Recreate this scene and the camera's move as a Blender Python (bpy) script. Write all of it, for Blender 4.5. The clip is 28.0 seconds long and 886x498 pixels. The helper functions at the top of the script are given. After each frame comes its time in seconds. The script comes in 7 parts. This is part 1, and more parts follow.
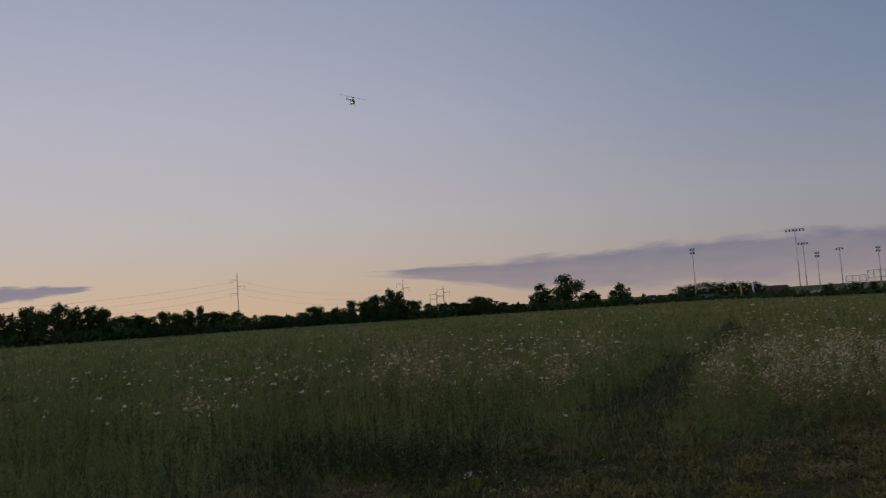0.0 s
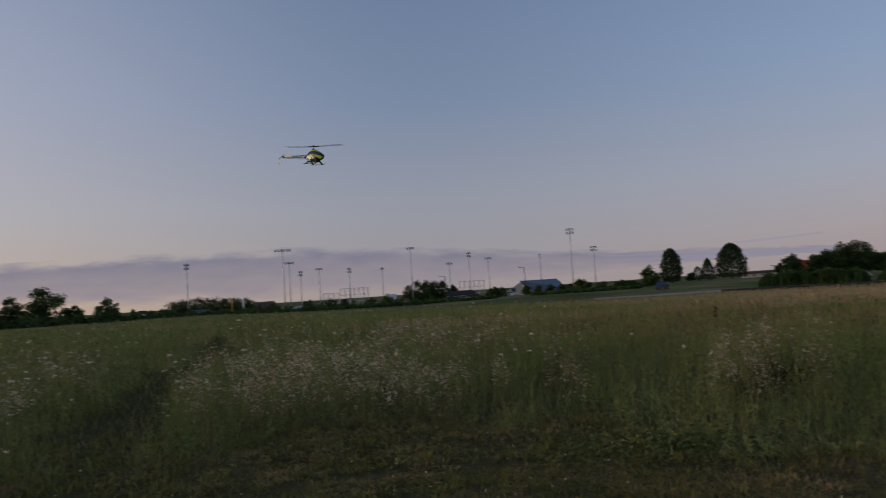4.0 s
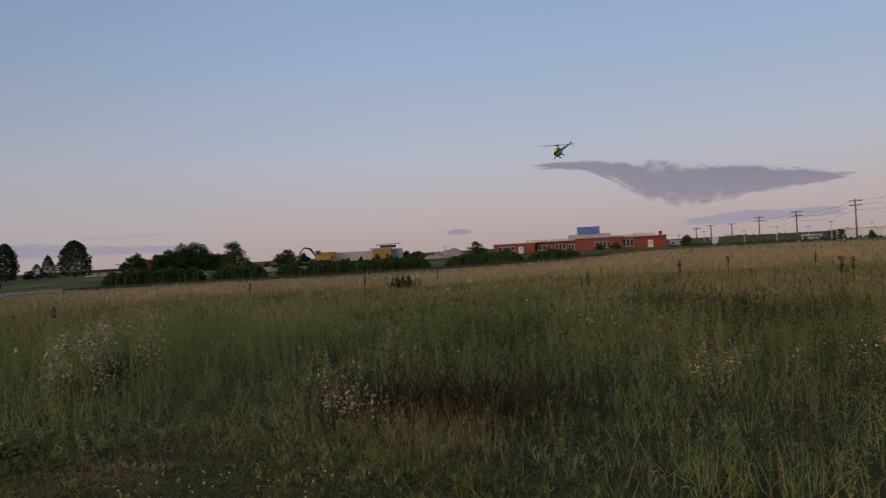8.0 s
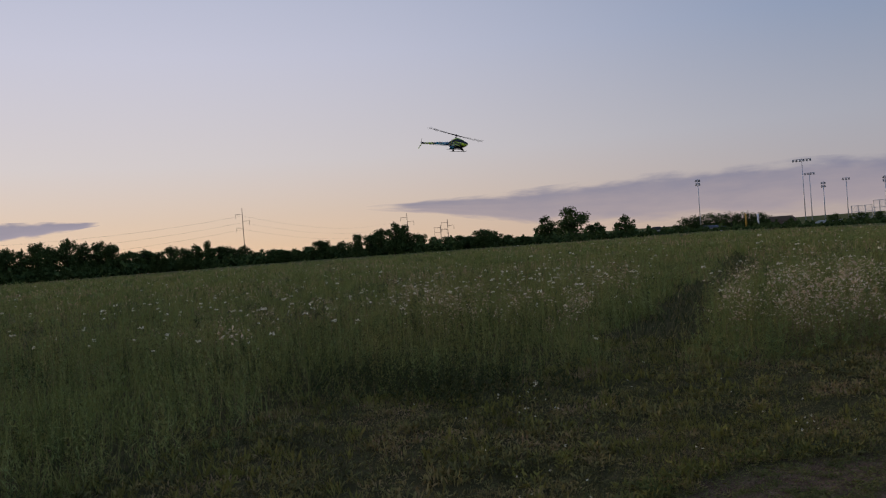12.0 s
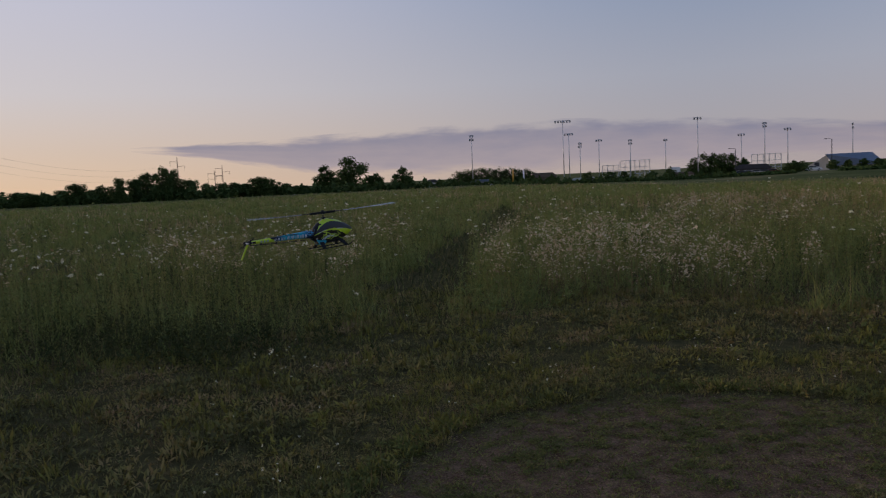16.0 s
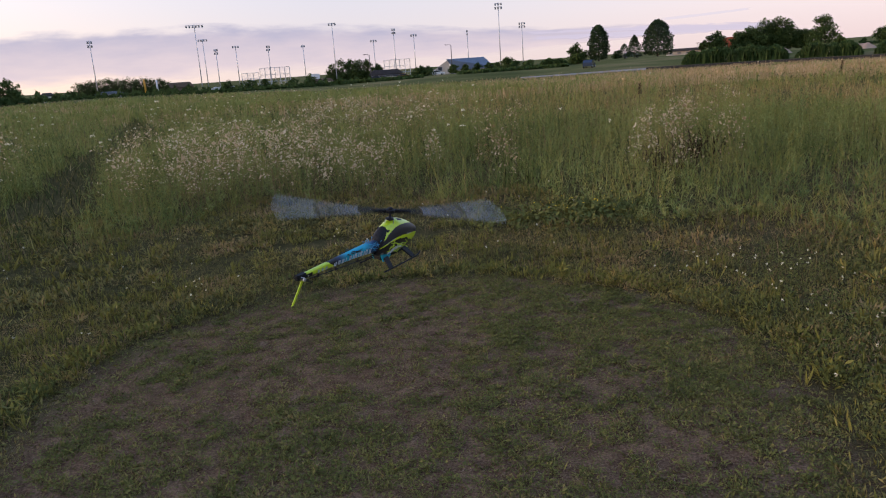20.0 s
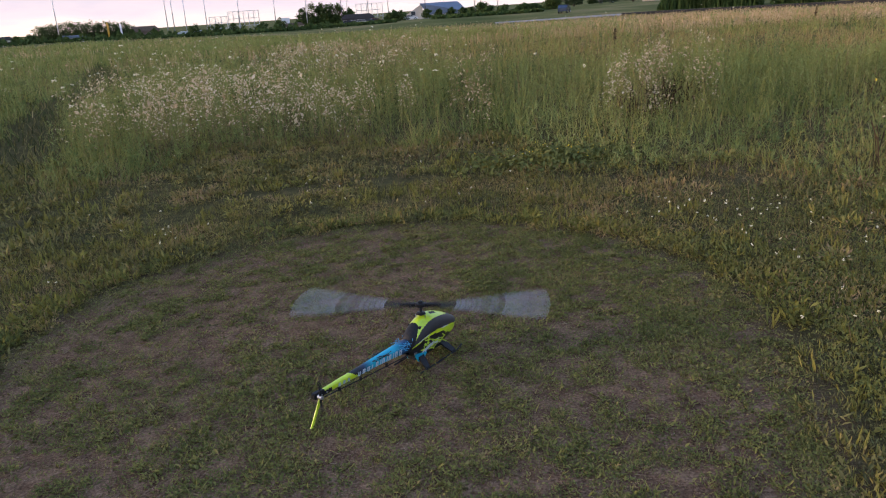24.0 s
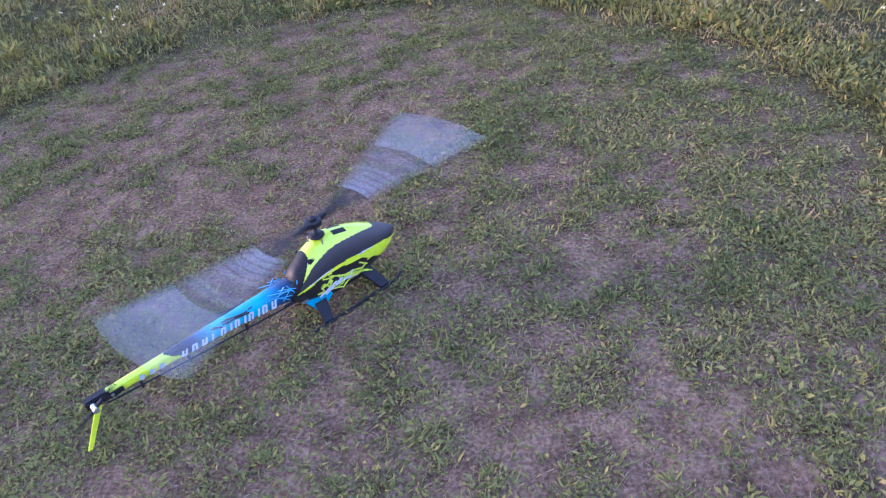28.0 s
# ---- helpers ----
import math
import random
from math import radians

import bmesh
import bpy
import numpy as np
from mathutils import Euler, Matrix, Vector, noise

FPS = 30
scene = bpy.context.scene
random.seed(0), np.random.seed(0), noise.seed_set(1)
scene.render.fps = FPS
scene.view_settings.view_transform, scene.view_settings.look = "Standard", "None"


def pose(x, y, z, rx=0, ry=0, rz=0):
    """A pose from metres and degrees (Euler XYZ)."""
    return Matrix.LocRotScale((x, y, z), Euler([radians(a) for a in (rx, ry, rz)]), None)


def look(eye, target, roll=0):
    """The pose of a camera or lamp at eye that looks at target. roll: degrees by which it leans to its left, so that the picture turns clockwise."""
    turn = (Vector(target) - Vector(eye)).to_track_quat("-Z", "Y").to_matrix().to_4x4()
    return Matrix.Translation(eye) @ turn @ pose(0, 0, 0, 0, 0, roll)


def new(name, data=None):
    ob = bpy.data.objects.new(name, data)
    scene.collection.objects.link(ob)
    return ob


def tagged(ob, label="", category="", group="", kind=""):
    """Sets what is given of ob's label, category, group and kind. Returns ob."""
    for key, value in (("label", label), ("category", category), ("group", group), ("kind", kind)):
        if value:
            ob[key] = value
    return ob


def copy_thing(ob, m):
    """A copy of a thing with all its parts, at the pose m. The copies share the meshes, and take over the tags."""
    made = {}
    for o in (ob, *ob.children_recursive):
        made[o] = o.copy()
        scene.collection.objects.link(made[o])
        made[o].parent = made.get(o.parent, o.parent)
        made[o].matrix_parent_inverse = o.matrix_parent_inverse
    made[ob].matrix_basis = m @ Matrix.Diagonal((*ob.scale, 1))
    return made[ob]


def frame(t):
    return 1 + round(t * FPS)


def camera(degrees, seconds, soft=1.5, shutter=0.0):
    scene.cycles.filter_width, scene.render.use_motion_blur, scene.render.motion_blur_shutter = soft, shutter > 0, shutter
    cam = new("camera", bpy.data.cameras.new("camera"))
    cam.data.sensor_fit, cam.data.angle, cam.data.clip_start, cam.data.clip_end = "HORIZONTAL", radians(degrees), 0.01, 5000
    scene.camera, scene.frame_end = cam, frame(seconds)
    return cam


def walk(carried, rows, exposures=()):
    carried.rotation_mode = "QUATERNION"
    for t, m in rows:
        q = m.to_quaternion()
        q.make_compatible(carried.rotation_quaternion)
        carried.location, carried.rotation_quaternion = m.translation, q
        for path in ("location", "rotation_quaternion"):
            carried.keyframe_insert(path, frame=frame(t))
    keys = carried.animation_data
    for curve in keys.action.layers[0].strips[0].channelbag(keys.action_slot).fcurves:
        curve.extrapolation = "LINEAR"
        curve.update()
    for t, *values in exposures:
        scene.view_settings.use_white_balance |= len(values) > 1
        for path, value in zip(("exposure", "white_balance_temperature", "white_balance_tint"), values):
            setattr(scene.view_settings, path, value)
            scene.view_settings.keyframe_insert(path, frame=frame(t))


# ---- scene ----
# camera: worn on the head of someone who stands beside the pad and then steps towards it
cam = camera(61.04, 28.0, soft=1.1, shutter=0.2)


def head(x, y, z, yaw, pitch, roll):
    return pose(x, y, z) @ pose(0, 0, 0, 0, 0, -yaw) @ pose(0, 0, 0, 90 + pitch) @ pose(0, 0, 0, 0, 0, roll)


PATH = [
    (0.0, -0.029, 0.093, 1.683, -34.76, 4.58, -3.87),
    (0.5, 0.070, 0.128, 1.705, -28.97, 6.56, -4.83),
    (1.0, 0.099, 0.146, 1.711, -23.32, 7.81, -5.19),
    (1.5, 0.119, 0.165, 1.713, -19.28, 8.62, -5.32),
    (2.0, 0.155, 0.187, 1.695, -15.75, 10.29, -5.47),
    (2.5, 0.141, 0.197, 1.689, -12.78, 10.06, -4.84),
    (3.0, 0.092, 0.199, 1.691, -9.36, 8.31, -4.43),
    (3.5, 0.089, 0.209, 1.685, -4.43, 6.03, -4.19),
    (4.0, 0.126, 0.216, 1.688, 2.43, 3.22, -3.71),
    (4.5, 0.120, 0.198, 1.690, 21.35, 1.20, -3.51),
    (5.0, 0.100, 0.130, 1.690, 41.00, 0.20, -2.60),
    (5.5, 0.080, 0.080, 1.692, 56.50, -0.90, -1.80),
    (6.0, 0.060, 0.030, 1.694, 63.20, -1.60, -1.40),
    (6.5, 0.046, -0.013, 1.696, 62.42, -1.56, -1.52),
    (7.0, 0.047, -0.030, 1.698, 57.75, -0.90, -1.96),
    (7.5, 0.047, -0.061, 1.699, 53.45, -0.33, -2.54),
    (8.0, 0.040, -0.097, 1.700, 49.41, 0.16, -3.14),
    (8.5, 0.046, -0.116, 1.698, 41.87, 0.74, -3.59),
    (9.0, 0.044, -0.138, 1.690, 31.96, 1.54, -3.40),
    (9.5, 0.045, -0.153, 1.685, 19.86, 2.14, -2.83),
    (10.0, -0.008, -0.155, 1.721, 8.21, 1.78, -2.11),
    (10.5, -0.046, -0.152, 1.742, -6.77, 0.78, -2.04),
    (11.0, -0.060, -0.189, 1.722, -19.36, 0.34, -2.78),
    (11.5, -0.001, -0.252, 1.698, -29.73, 0.17, -3.91),
    (12.0, -0.101, -0.318, 1.679, -35.41, -0.47, -4.29),
    (12.5, -0.127, -0.345, 1.672, -36.37, -1.39, -4.32),
    (14.5, 0.052, -0.191, 1.691, -33.16, -2.94, -3.50),
    (15.0, -0.032, -0.133, 1.707, -28.60, -3.43, -3.57),
    (15.5, -0.077, -0.058, 1.695, -23.78, -4.26, -3.05),
    (16.0, -0.105, 0.058, 1.677, -18.96, -5.32, -2.78),
    (16.5, -0.119, 0.114, 1.667, -15.58, -6.74, -2.86),
    (17.0, -0.119, 0.132, 1.669, -13.19, -7.88, -2.75),
    (17.5, -0.121, 0.115, 1.668, -10.95, -8.52, -2.17),
    (18.0, -0.108, 0.101, 1.668, -7.69, -8.96, -1.87),
    (18.5, -0.021, -0.145, 1.659, -2.98, -9.74, -2.26),
    (19.0, 0.017, -0.046, 1.653, 1.83, -11.00, -3.23),
    (19.5, 0.028, 0.021, 1.644, 5.67, -12.55, -3.85),
    (20.0, 0.011, 0.042, 1.642, 6.88, -13.69, -4.00),
    (20.5, 0.016, 0.044, 1.638, 6.69, -14.37, -4.22),
    (21.0, 0.014, 0.046, 1.635, 6.90, -14.66, -4.24),
    (21.5, 0.011, 0.048, 1.635, 6.71, -14.81, -4.16),
    (23.5, 0.031, 0.048, 1.628, 8.56, -16.97, -4.08),
    (24.0, 0.022, 0.062, 1.620, 8.63, -17.73, -3.77),
    (24.5, 0.023, 0.088, 1.614, 7.86, -19.00, -3.22),
    (25.0, 0.066, 0.154, 1.597, 6.95, -20.48, -2.69),
    (25.5, 0.157, 0.269, 1.559, 6.22, -23.05, -2.59),
    (26.0, 0.257, 0.502, 1.541, 5.63, -24.88, -3.32),
    (26.5, 0.372, 0.762, 1.546, 3.33, -29.17, -4.04),
    (27.0, 0.617, 1.050, 1.519, 1.40, -32.07, -5.67),
    (27.5, 0.772, 1.364, 1.457, -2.20, -34.26, -7.73),
    (28.0, 0.934, 1.653, 1.455, -6.56, -37.16, -8.60),
]
EXPOSURES = [(0.0, -0.27, 6500, 10), (1.0, -0.34, 6450, 10), (3.0, -0.32, 6300, 10), (4.5, -0.1, 6300, 10), (7.0, 0.06, 6500, 10), (8.0, 0.1, 6500, 10), (10.0, 0.12, 6400, 11),
             (12.0, 0.1, 6450, 11), (15.0, 0.03, 6400, 11), (17.0, 0.13, 6350, 12), (18.0, 0.32, 6400, 11), (20.0, 1.15, 6550, 12), (21.5, 1.42, 6550, 12), (23.5, 1.55, 6500, 12),
             (25.0, 1.66, 6300, 11), (26.0, 2.4, 5520, 24), (26.5, 2.5, 5500, 25), (28.0, 2.88, 5300, 31)]
walk(cam, [(t, head(*p)) for t, *p in PATH], EXPOSURES)

# ---- light: dusk, the sun on the horizon beyond the woods ----
SUN_AZ, SUN_EL = -86.0, 2.2
world = bpy.data.worlds.new("dusk_sky")
scene.world = world
world.use_nodes = True
wn, wl = world.node_tree.nodes, world.node_tree.links
sky = wn.new("ShaderNodeTexSky")
sky.sky_type, sky.sun_disc = "NISHITA", False
sky.sun_elevation, sky.sun_rotation = radians(SUN_EL), radians(SUN_AZ)
sky.air_density, sky.dust_density, sky.ozone_density, sky.altitude = 1.0, 1.0, 3.0, 200


def world_math(op, *vals):
    m = wn.new("ShaderNodeMath")
    m.operation = op
    for sock, v in zip(m.inputs, vals):
        if isinstance(v, (int, float)):
            sock.default_value = v
        else:
            wl.new(v, sock)
    return m.outputs[0]


def sky_ramp(fac, stops):
    """Colours of the air from the horizon up; position is the sine of the height."""
    r = wn.new("ShaderNodeValToRGB")
    e = r.color_ramp.elements
    while len(e) < len(stops):
        e.new(0.5)
    for k, (p, c) in zip(e, stops):
        k.position, k.color = p, (*c, 1)
    wl.new(fac, r.inputs[0])
    return r.outputs[0]


def world_mix(fac, a, b):
    m = wn.new("ShaderNodeMix")
    m.data_type = "RGBA"
    if isinstance(fac, float):
        m.inputs[0].default_value = fac
    else:
        wl.new(fac, m.inputs[0])
    wl.new(a, m.inputs[6])
    wl.new(b, m.inputs[7])
    return m.outputs[2]


def step_map(v, lo, hi):
    m = wn.new("ShaderNodeMapRange")
    m.interpolation_type = "SMOOTHSTEP"
    m.inputs[1].default_value, m.inputs[2].default_value = lo, hi
    wl.new(v, m.inputs[0])
    return m.outputs[0]


# hazy dusk air over the clear-sky model: warm towards the sun, rosy opposite, deep blue overhead
tc = wn.new("ShaderNodeTexCoord")
sp = wn.new("ShaderNodeSeparateXYZ")
wl.new(tc.outputs["Generated"], sp.inputs[0])
up = world_math("MAXIMUM", sp.outputs[2], 0.0)
flat = world_math("SQRT", world_math("MAXIMUM", world_math("SUBTRACT", 1.0, world_math("MULTIPLY", up, up)), 0.01))
toward = world_math("DIVIDE", world_math("ADD", world_math("MULTIPLY", sp.outputs[0], math.sin(radians(SUN_AZ))),
                                        world_math("MULTIPLY", sp.outputs[1], math.cos(radians(SUN_AZ)))), flat)
SUNWARD = [(0.0, (0.80, 0.56, 0.36)), (0.05, (0.72, 0.56, 0.44)), (0.12, (0.66, 0.60, 0.59)), (0.25, (0.58, 0.575, 0.67)), (0.45, (0.38, 0.44, 0.60)), (1.0, (0.13, 0.21, 0.42))]
SIDEWAYS = [(0.0, (0.43, 0.365, 0.355)), (0.05, (0.405, 0.375, 0.395)), (0.12, (0.37, 0.38, 0.44)), (0.25, (0.245, 0.31, 0.44)), (0.45, (0.16, 0.23, 0.37)), (1.0, (0.12, 0.19, 0.36))]
AWAY = [(0.0, (0.44, 0.35, 0.35)), (0.05, (0.49, 0.42, 0.43)), (0.12, (0.45, 0.47, 0.55)), (0.25, (0.33, 0.43, 0.60)), (0.45, (0.22, 0.33, 0.55)), (1.0, (0.13, 0.21, 0.42))]
haze = world_mix(step_map(toward, 0.02, 0.95), sky_ramp(up, SIDEWAYS), sky_ramp(up, SUNWARD))
haze = world_mix(step_map(world_math("MULTIPLY", toward, -1.0), -0.05, 0.75), haze, sky_ramp(up, AWAY))
dim = wn.new("ShaderNodeVectorMath")
dim.operation = "SCALE"
dim.inputs[3].default_value = 0.12
wl.new(sky.outputs[0], dim.inputs[0])
wl.new(world_mix(0.9, dim.outputs[0], haze), wn["Background"].inputs[0])
wn["Background"].inputs[1].default_value = 1.0

sun = new("sun", bpy.data.lights.new("sun", "SUN"))
sun.data.energy, sun.data.angle, sun.data.color = 1.9, radians(25), (1.0, 0.72, 0.5)
az = radians(SUN_AZ)
sun.matrix_world = look((0, 0, 50), (-math.sin(az) * 100, -math.cos(az) * 100, 50 - 100 * math.tan(radians(SUN_EL))))


# ---- materials ----
def material(name, rough=0.8, metal=0.0, spec=0.3):
    m = bpy.data.materials.new(name)
    m.use_nodes = True
    b = m.node_tree.nodes["Principled BSDF"]
    b.inputs["Roughness"].default_value, b.inputs["Metallic"].default_value = rough, metal
    b.inputs["Specular IOR Level"].default_value = spec
    return m, m.node_tree.nodes, m.node_tree.links, b


def ramp(nodes, stops):
    r = nodes.new("ShaderNodeValToRGB")
    e = r.color_ramp.elements
    while len(e) < len(stops):
        e.new(0.5)
    for k, (p, c) in zip(e, stops):
        k.position, k.color = p, (*c, 1)
    return r


def noise_node(nodes, links, scale, detail=4, coord="Object"):
    tc = nodes.new("ShaderNodeTexCoord")
    n = nodes.new("ShaderNodeTexNoise")
    n.inputs["Scale"].default_value, n.inputs["Detail"].default_value = scale, detail
    links.new(tc.outputs[coord], n.inputs["Vector"])
    return n


def mix_node(nodes, links, fac, a, b, blend="MIX"):
    m = nodes.new("ShaderNodeMix")
    m.data_type, m.blend_type = "RGBA", blend
    for sock, v in ((m.inputs[0], fac), (m.inputs[6], a), (m.inputs[7], b)):
        if isinstance(v, (int, float)):
            sock.default_value = v
        elif isinstance(v, tuple):
            sock.default_value = (*v, 1)
        else:
            links.new(v, sock)
    return m.outputs[2]


def math_node(nodes, links, op, *vals):
    m = nodes.new("ShaderNodeMath")
    m.operation = op
    for sock, v in zip(m.inputs, vals):
        if isinstance(v, (int, float)):
            sock.default_value = v
        else:
            links.new(v, sock)
    return m.outputs[0]


def bump(nodes, links, b, height, strength, dist):
    n = nodes.new("ShaderNodeBump")
    n.inputs["Strength"].default_value, n.inputs["Distance"].default_value = strength, dist
    links.new(height, n.inputs["Height"])
    links.new(n.outputs[0], b.inputs["Normal"])


def surface(name, col, col2=None, scale=6.0, rough=0.8, metal=0.0, spec=0.3, relief=0.0, fine=None):
    """A surface of one colour with blotches of another at one scale and grain at ten times that."""
    m, n, l, b = material(name, rough, metal, spec)
    col2 = col2 or tuple(c * 0.72 for c in col)
    big, small = noise_node(n, l, scale, 5), noise_node(n, l, fine or scale * 11, 3)
    f = math_node(n, l, "ADD", math_node(n, l, "MULTIPLY", big.outputs[0], 0.65), math_node(n, l, "MULTIPLY", small.outputs[0], 0.35))
    r = ramp(n, [(0.36, col2), (0.62, col)])
    l.new(f, r.inputs[0])
    l.new(r.outputs[0], b.inputs["Base Color"])
    if relief:
        bump(n, l, b, small.outputs[0], 0.5, relief)
    return m


def foliage(name, stops, rough=0.85, patch=0.25, through_light=0.25, swing=0.9, single=0.55):
    """Leaves and blades: the colour varies from piece to piece and in patches over the ground."""
    m, n, l, b = material(name, rough, 0, 0.03)
    geo = n.new("ShaderNodeNewGeometry")
    tc = n.new("ShaderNodeTexCoord")
    nz = n.new("ShaderNodeTexNoise")
    nz.inputs["Scale"].default_value, nz.inputs["Detail"].default_value = patch, 4
    l.new(geo.outputs["Position"], nz.inputs["Vector"])
    f = math_node(n, l, "ADD", math_node(n, l, "ADD", math_node(n, l, "MULTIPLY", geo.outputs["Random Per Island"], single), 0.275 - single / 2),
                  math_node(n, l, "MULTIPLY", math_node(n, l, "SUBTRACT", nz.outputs[0], 0.5 - 0.225 / swing), swing))
    r = ramp(n, stops)
    l.new(f, r.inputs[0])
    l.new(r.outputs[0], b.inputs["Base Color"])
    tr = n.new("ShaderNodeBsdfTranslucent")
    l.new(r.outputs[0], tr.inputs[0])
    mx = n.new("ShaderNodeMixShader")
    mx.inputs[0].default_value = through_light
    l.new(b.outputs[0], mx.inputs[1])
    l.new(tr.outputs[0], mx.inputs[2])
    l.new(mx.outputs[0], n["Material Output"].inputs[0])
    return m


PAD = (0.2, 3.85, 1.93)  # middle and radius; it runs out longer towards the near side


def ground_material():
    m, n, l, b = material("field_soil", 1.0, 0, 0.0)
    geo = n.new("ShaderNodeNewGeometry")
    sep = n.new("ShaderNodeSeparateXYZ")
    l.new(geo.outputs["Position"], sep.inputs[0])

    def nz(scale, detail=5):
        k = n.new("ShaderNodeTexNoise")
        k.inputs["Scale"].default_value, k.inputs["Detail"].default_value = scale, detail
        l.new(geo.outputs["Position"], k.inputs["Vector"])
        return k.outputs[0]

    big, mid, fine = nz(0.9), nz(9.0), nz(90, 4)
    soil = ramp(n, [(0.34, (0.058, 0.033, 0.020)), (0.5, (0.142, 0.085, 0.051)), (0.66, (0.27, 0.170, 0.105))])
    l.new(math_node(n, l, "ADD", math_node(n, l, "MULTIPLY", mid, 0.42), math_node(n, l, "MULTIPLY", fine, 0.58)), soil.inputs[0])
    thatch = ramp(n, [(0.35, (0.045, 0.04, 0.018)), (0.55, (0.09, 0.075, 0.032)), (0.7, (0.17, 0.12, 0.06))])
    l.new(math_node(n, l, "ADD", math_node(n, l, "MULTIPLY", mid, 0.5), math_node(n, l, "MULTIPLY", fine, 0.5)), thatch.inputs[0])
    dx = math_node(n, l, "SUBTRACT", sep.outputs[0], PAD[0])
    dy = math_node(n, l, "SUBTRACT", sep.outputs[1], PAD[1])
    dy = math_node(n, l, "ADD", math_node(n, l, "MAXIMUM", dy, 0.0), math_node(n, l, "MULTIPLY", math_node(n, l, "MINIMUM", dy, 0.0), 0.7))
    r = math_node(n, l, "SQRT", math_node(n, l, "ADD", math_node(n, l, "MULTIPLY", dx, dx), math_node(n, l, "MULTIPLY", dy, dy)))
    rr = math_node(n, l, "ADD", r, math_node(n, l, "MULTIPLY", math_node(n, l, "SUBTRACT", mid, 0.5), 0.5))
    edge = n.new("ShaderNodeMapRange")
    edge.inputs[1].default_value, edge.inputs[2].default_value = PAD[2] - 0.12, PAD[2] + 0.12
    l.new(rr, edge.inputs[0])
    near = mix_node(n, l, edge.outputs[0], soil.outputs[0], thatch.outputs[0])
    meadow = ramp(n, [(0.35, (0.075, 0.085, 0.032)), (0.5, (0.125, 0.125, 0.048)), (0.62, (0.22, 0.175, 0.085))])
    l.new(math_node(n, l, "ADD", math_node(n, l, "MULTIPLY", nz(0.05), 0.75), math_node(n, l, "MULTIPLY", mid, 0.25)), meadow.inputs[0])
    far = n.new("ShaderNodeMapRange")
    far.inputs[1].default_value, far.inputs[2].default_value = 14, 40
    l.new(r, far.inputs[0])
    l.new(mix_node(n, l, far.outputs[0], near, meadow.outputs[0]), b.inputs["Base Color"])
    bump(n, l, b, math_node(n, l, "ADD", mid, math_node(n, l, "MULTIPLY", fine, 0.5)), 0.6, 0.03)
    return m


M_GROUND = ground_material()
M_PADWEED = foliage("pad_weeds", [(0.1, (0.064, 0.068, 0.024)), (0.4, (0.140, 0.138, 0.040)), (0.66, (0.222, 0.198, 0.058)), (0.9, (0.275, 0.185, 0.088))], patch=3.5, swing=1.1, through_light=0.1, single=0.5)
M_CLOVER = foliage("clover_leaves", [(0.15, (0.068, 0.080, 0.027)), (0.5, (0.138, 0.146, 0.043)), (0.85, (0.245, 0.215, 0.066))], patch=2.5, through_light=0.1, swing=0.9, single=0.25)
M_LITTER = foliage("soil_litter", [(0.2, (0.093, 0.060, 0.038)), (0.5, (0.200, 0.136, 0.088)), (0.8, (0.306, 0.221, 0.148))], patch=3.0, through_light=0.03)
M_TURF = foliage("short_turf", [(0.05, (0.064, 0.058, 0.030)), (0.38, (0.146, 0.136, 0.048)), (0.64, (0.265, 0.208, 0.069)), (0.9, (0.345, 0.218, 0.113))], patch=1.3, through_light=0.08, swing=1.7, single=0.42)
M_TUFT = foliage("bright_tufts", [(0.1, (0.104, 0.100, 0.027)), (0.5, (0.208, 0.190, 0.046)), (0.9, (0.340, 0.265, 0.080))], patch=1.0, through_light=0.12, swing=1.1, single=0.35)
M_STALK = foliage("brown_stalks", [(0.1, (0.10, 0.064, 0.036)), (0.5, (0.21, 0.142, 0.074)), (0.9, (0.34, 0.245, 0.125))], patch=0.9, through_light=0.05, single=0.4)
M_TALL = foliage("tall_grass", [(0.1, (0.090, 0.114, 0.034)), (0.42, (0.195, 0.222, 0.062)), (0.68, (0.300, 0.282, 0.088)), (0.9, (0.410, 0.300, 0.135))], patch=0.7, through_light=0.1, swing=1.5, single=0.35)
M_HERB = foliage("herb_leaves", [(0.1, (0.105, 0.118, 0.038)), (0.5, (0.220, 0.225, 0.066)), (0.85, (0.370, 0.305, 0.095))], patch=0.7, through_light=0.1, swing=1.3, single=0.3)
M_FORB = foliage("leafy_forbs", [(0.1, (0.128, 0.172, 0.056)), (0.5, (0.240, 0.275, 0.085)), (0.9, (0.390, 0.360, 0.125))], patch=0.5, through_light=0.12, swing=1.2, single=0.35)
# own colour of dark weeds; also used where plants stand in for shade
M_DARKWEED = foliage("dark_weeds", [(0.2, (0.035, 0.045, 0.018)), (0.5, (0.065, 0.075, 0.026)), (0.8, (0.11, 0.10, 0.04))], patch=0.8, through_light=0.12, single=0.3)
M_DRY = foliage("golden_dry_grass", [(0.1, (0.17, 0.12, 0.045)), (0.5, (0.33, 0.24, 0.092)), (0.9, (0.50, 0.37, 0.17))], patch=0.6, through_light=0.12, single=0.4)
M_STRAW = foliage("dry_grass", [(0.2, (0.29, 0.20, 0.095)), (0.5, (0.46, 0.32, 0.165)), (0.8, (0.60, 0.44, 0.26))], patch=0.4, through_light=0.2, single=0.3)
M_RUST = foliage("dark_dock", [(0.2, (0.035, 0.022, 0.015)), (0.6, (0.07, 0.045, 0.028)), (0.9, (0.11, 0.075, 0.04))], patch=0.8, through_light=0.1)
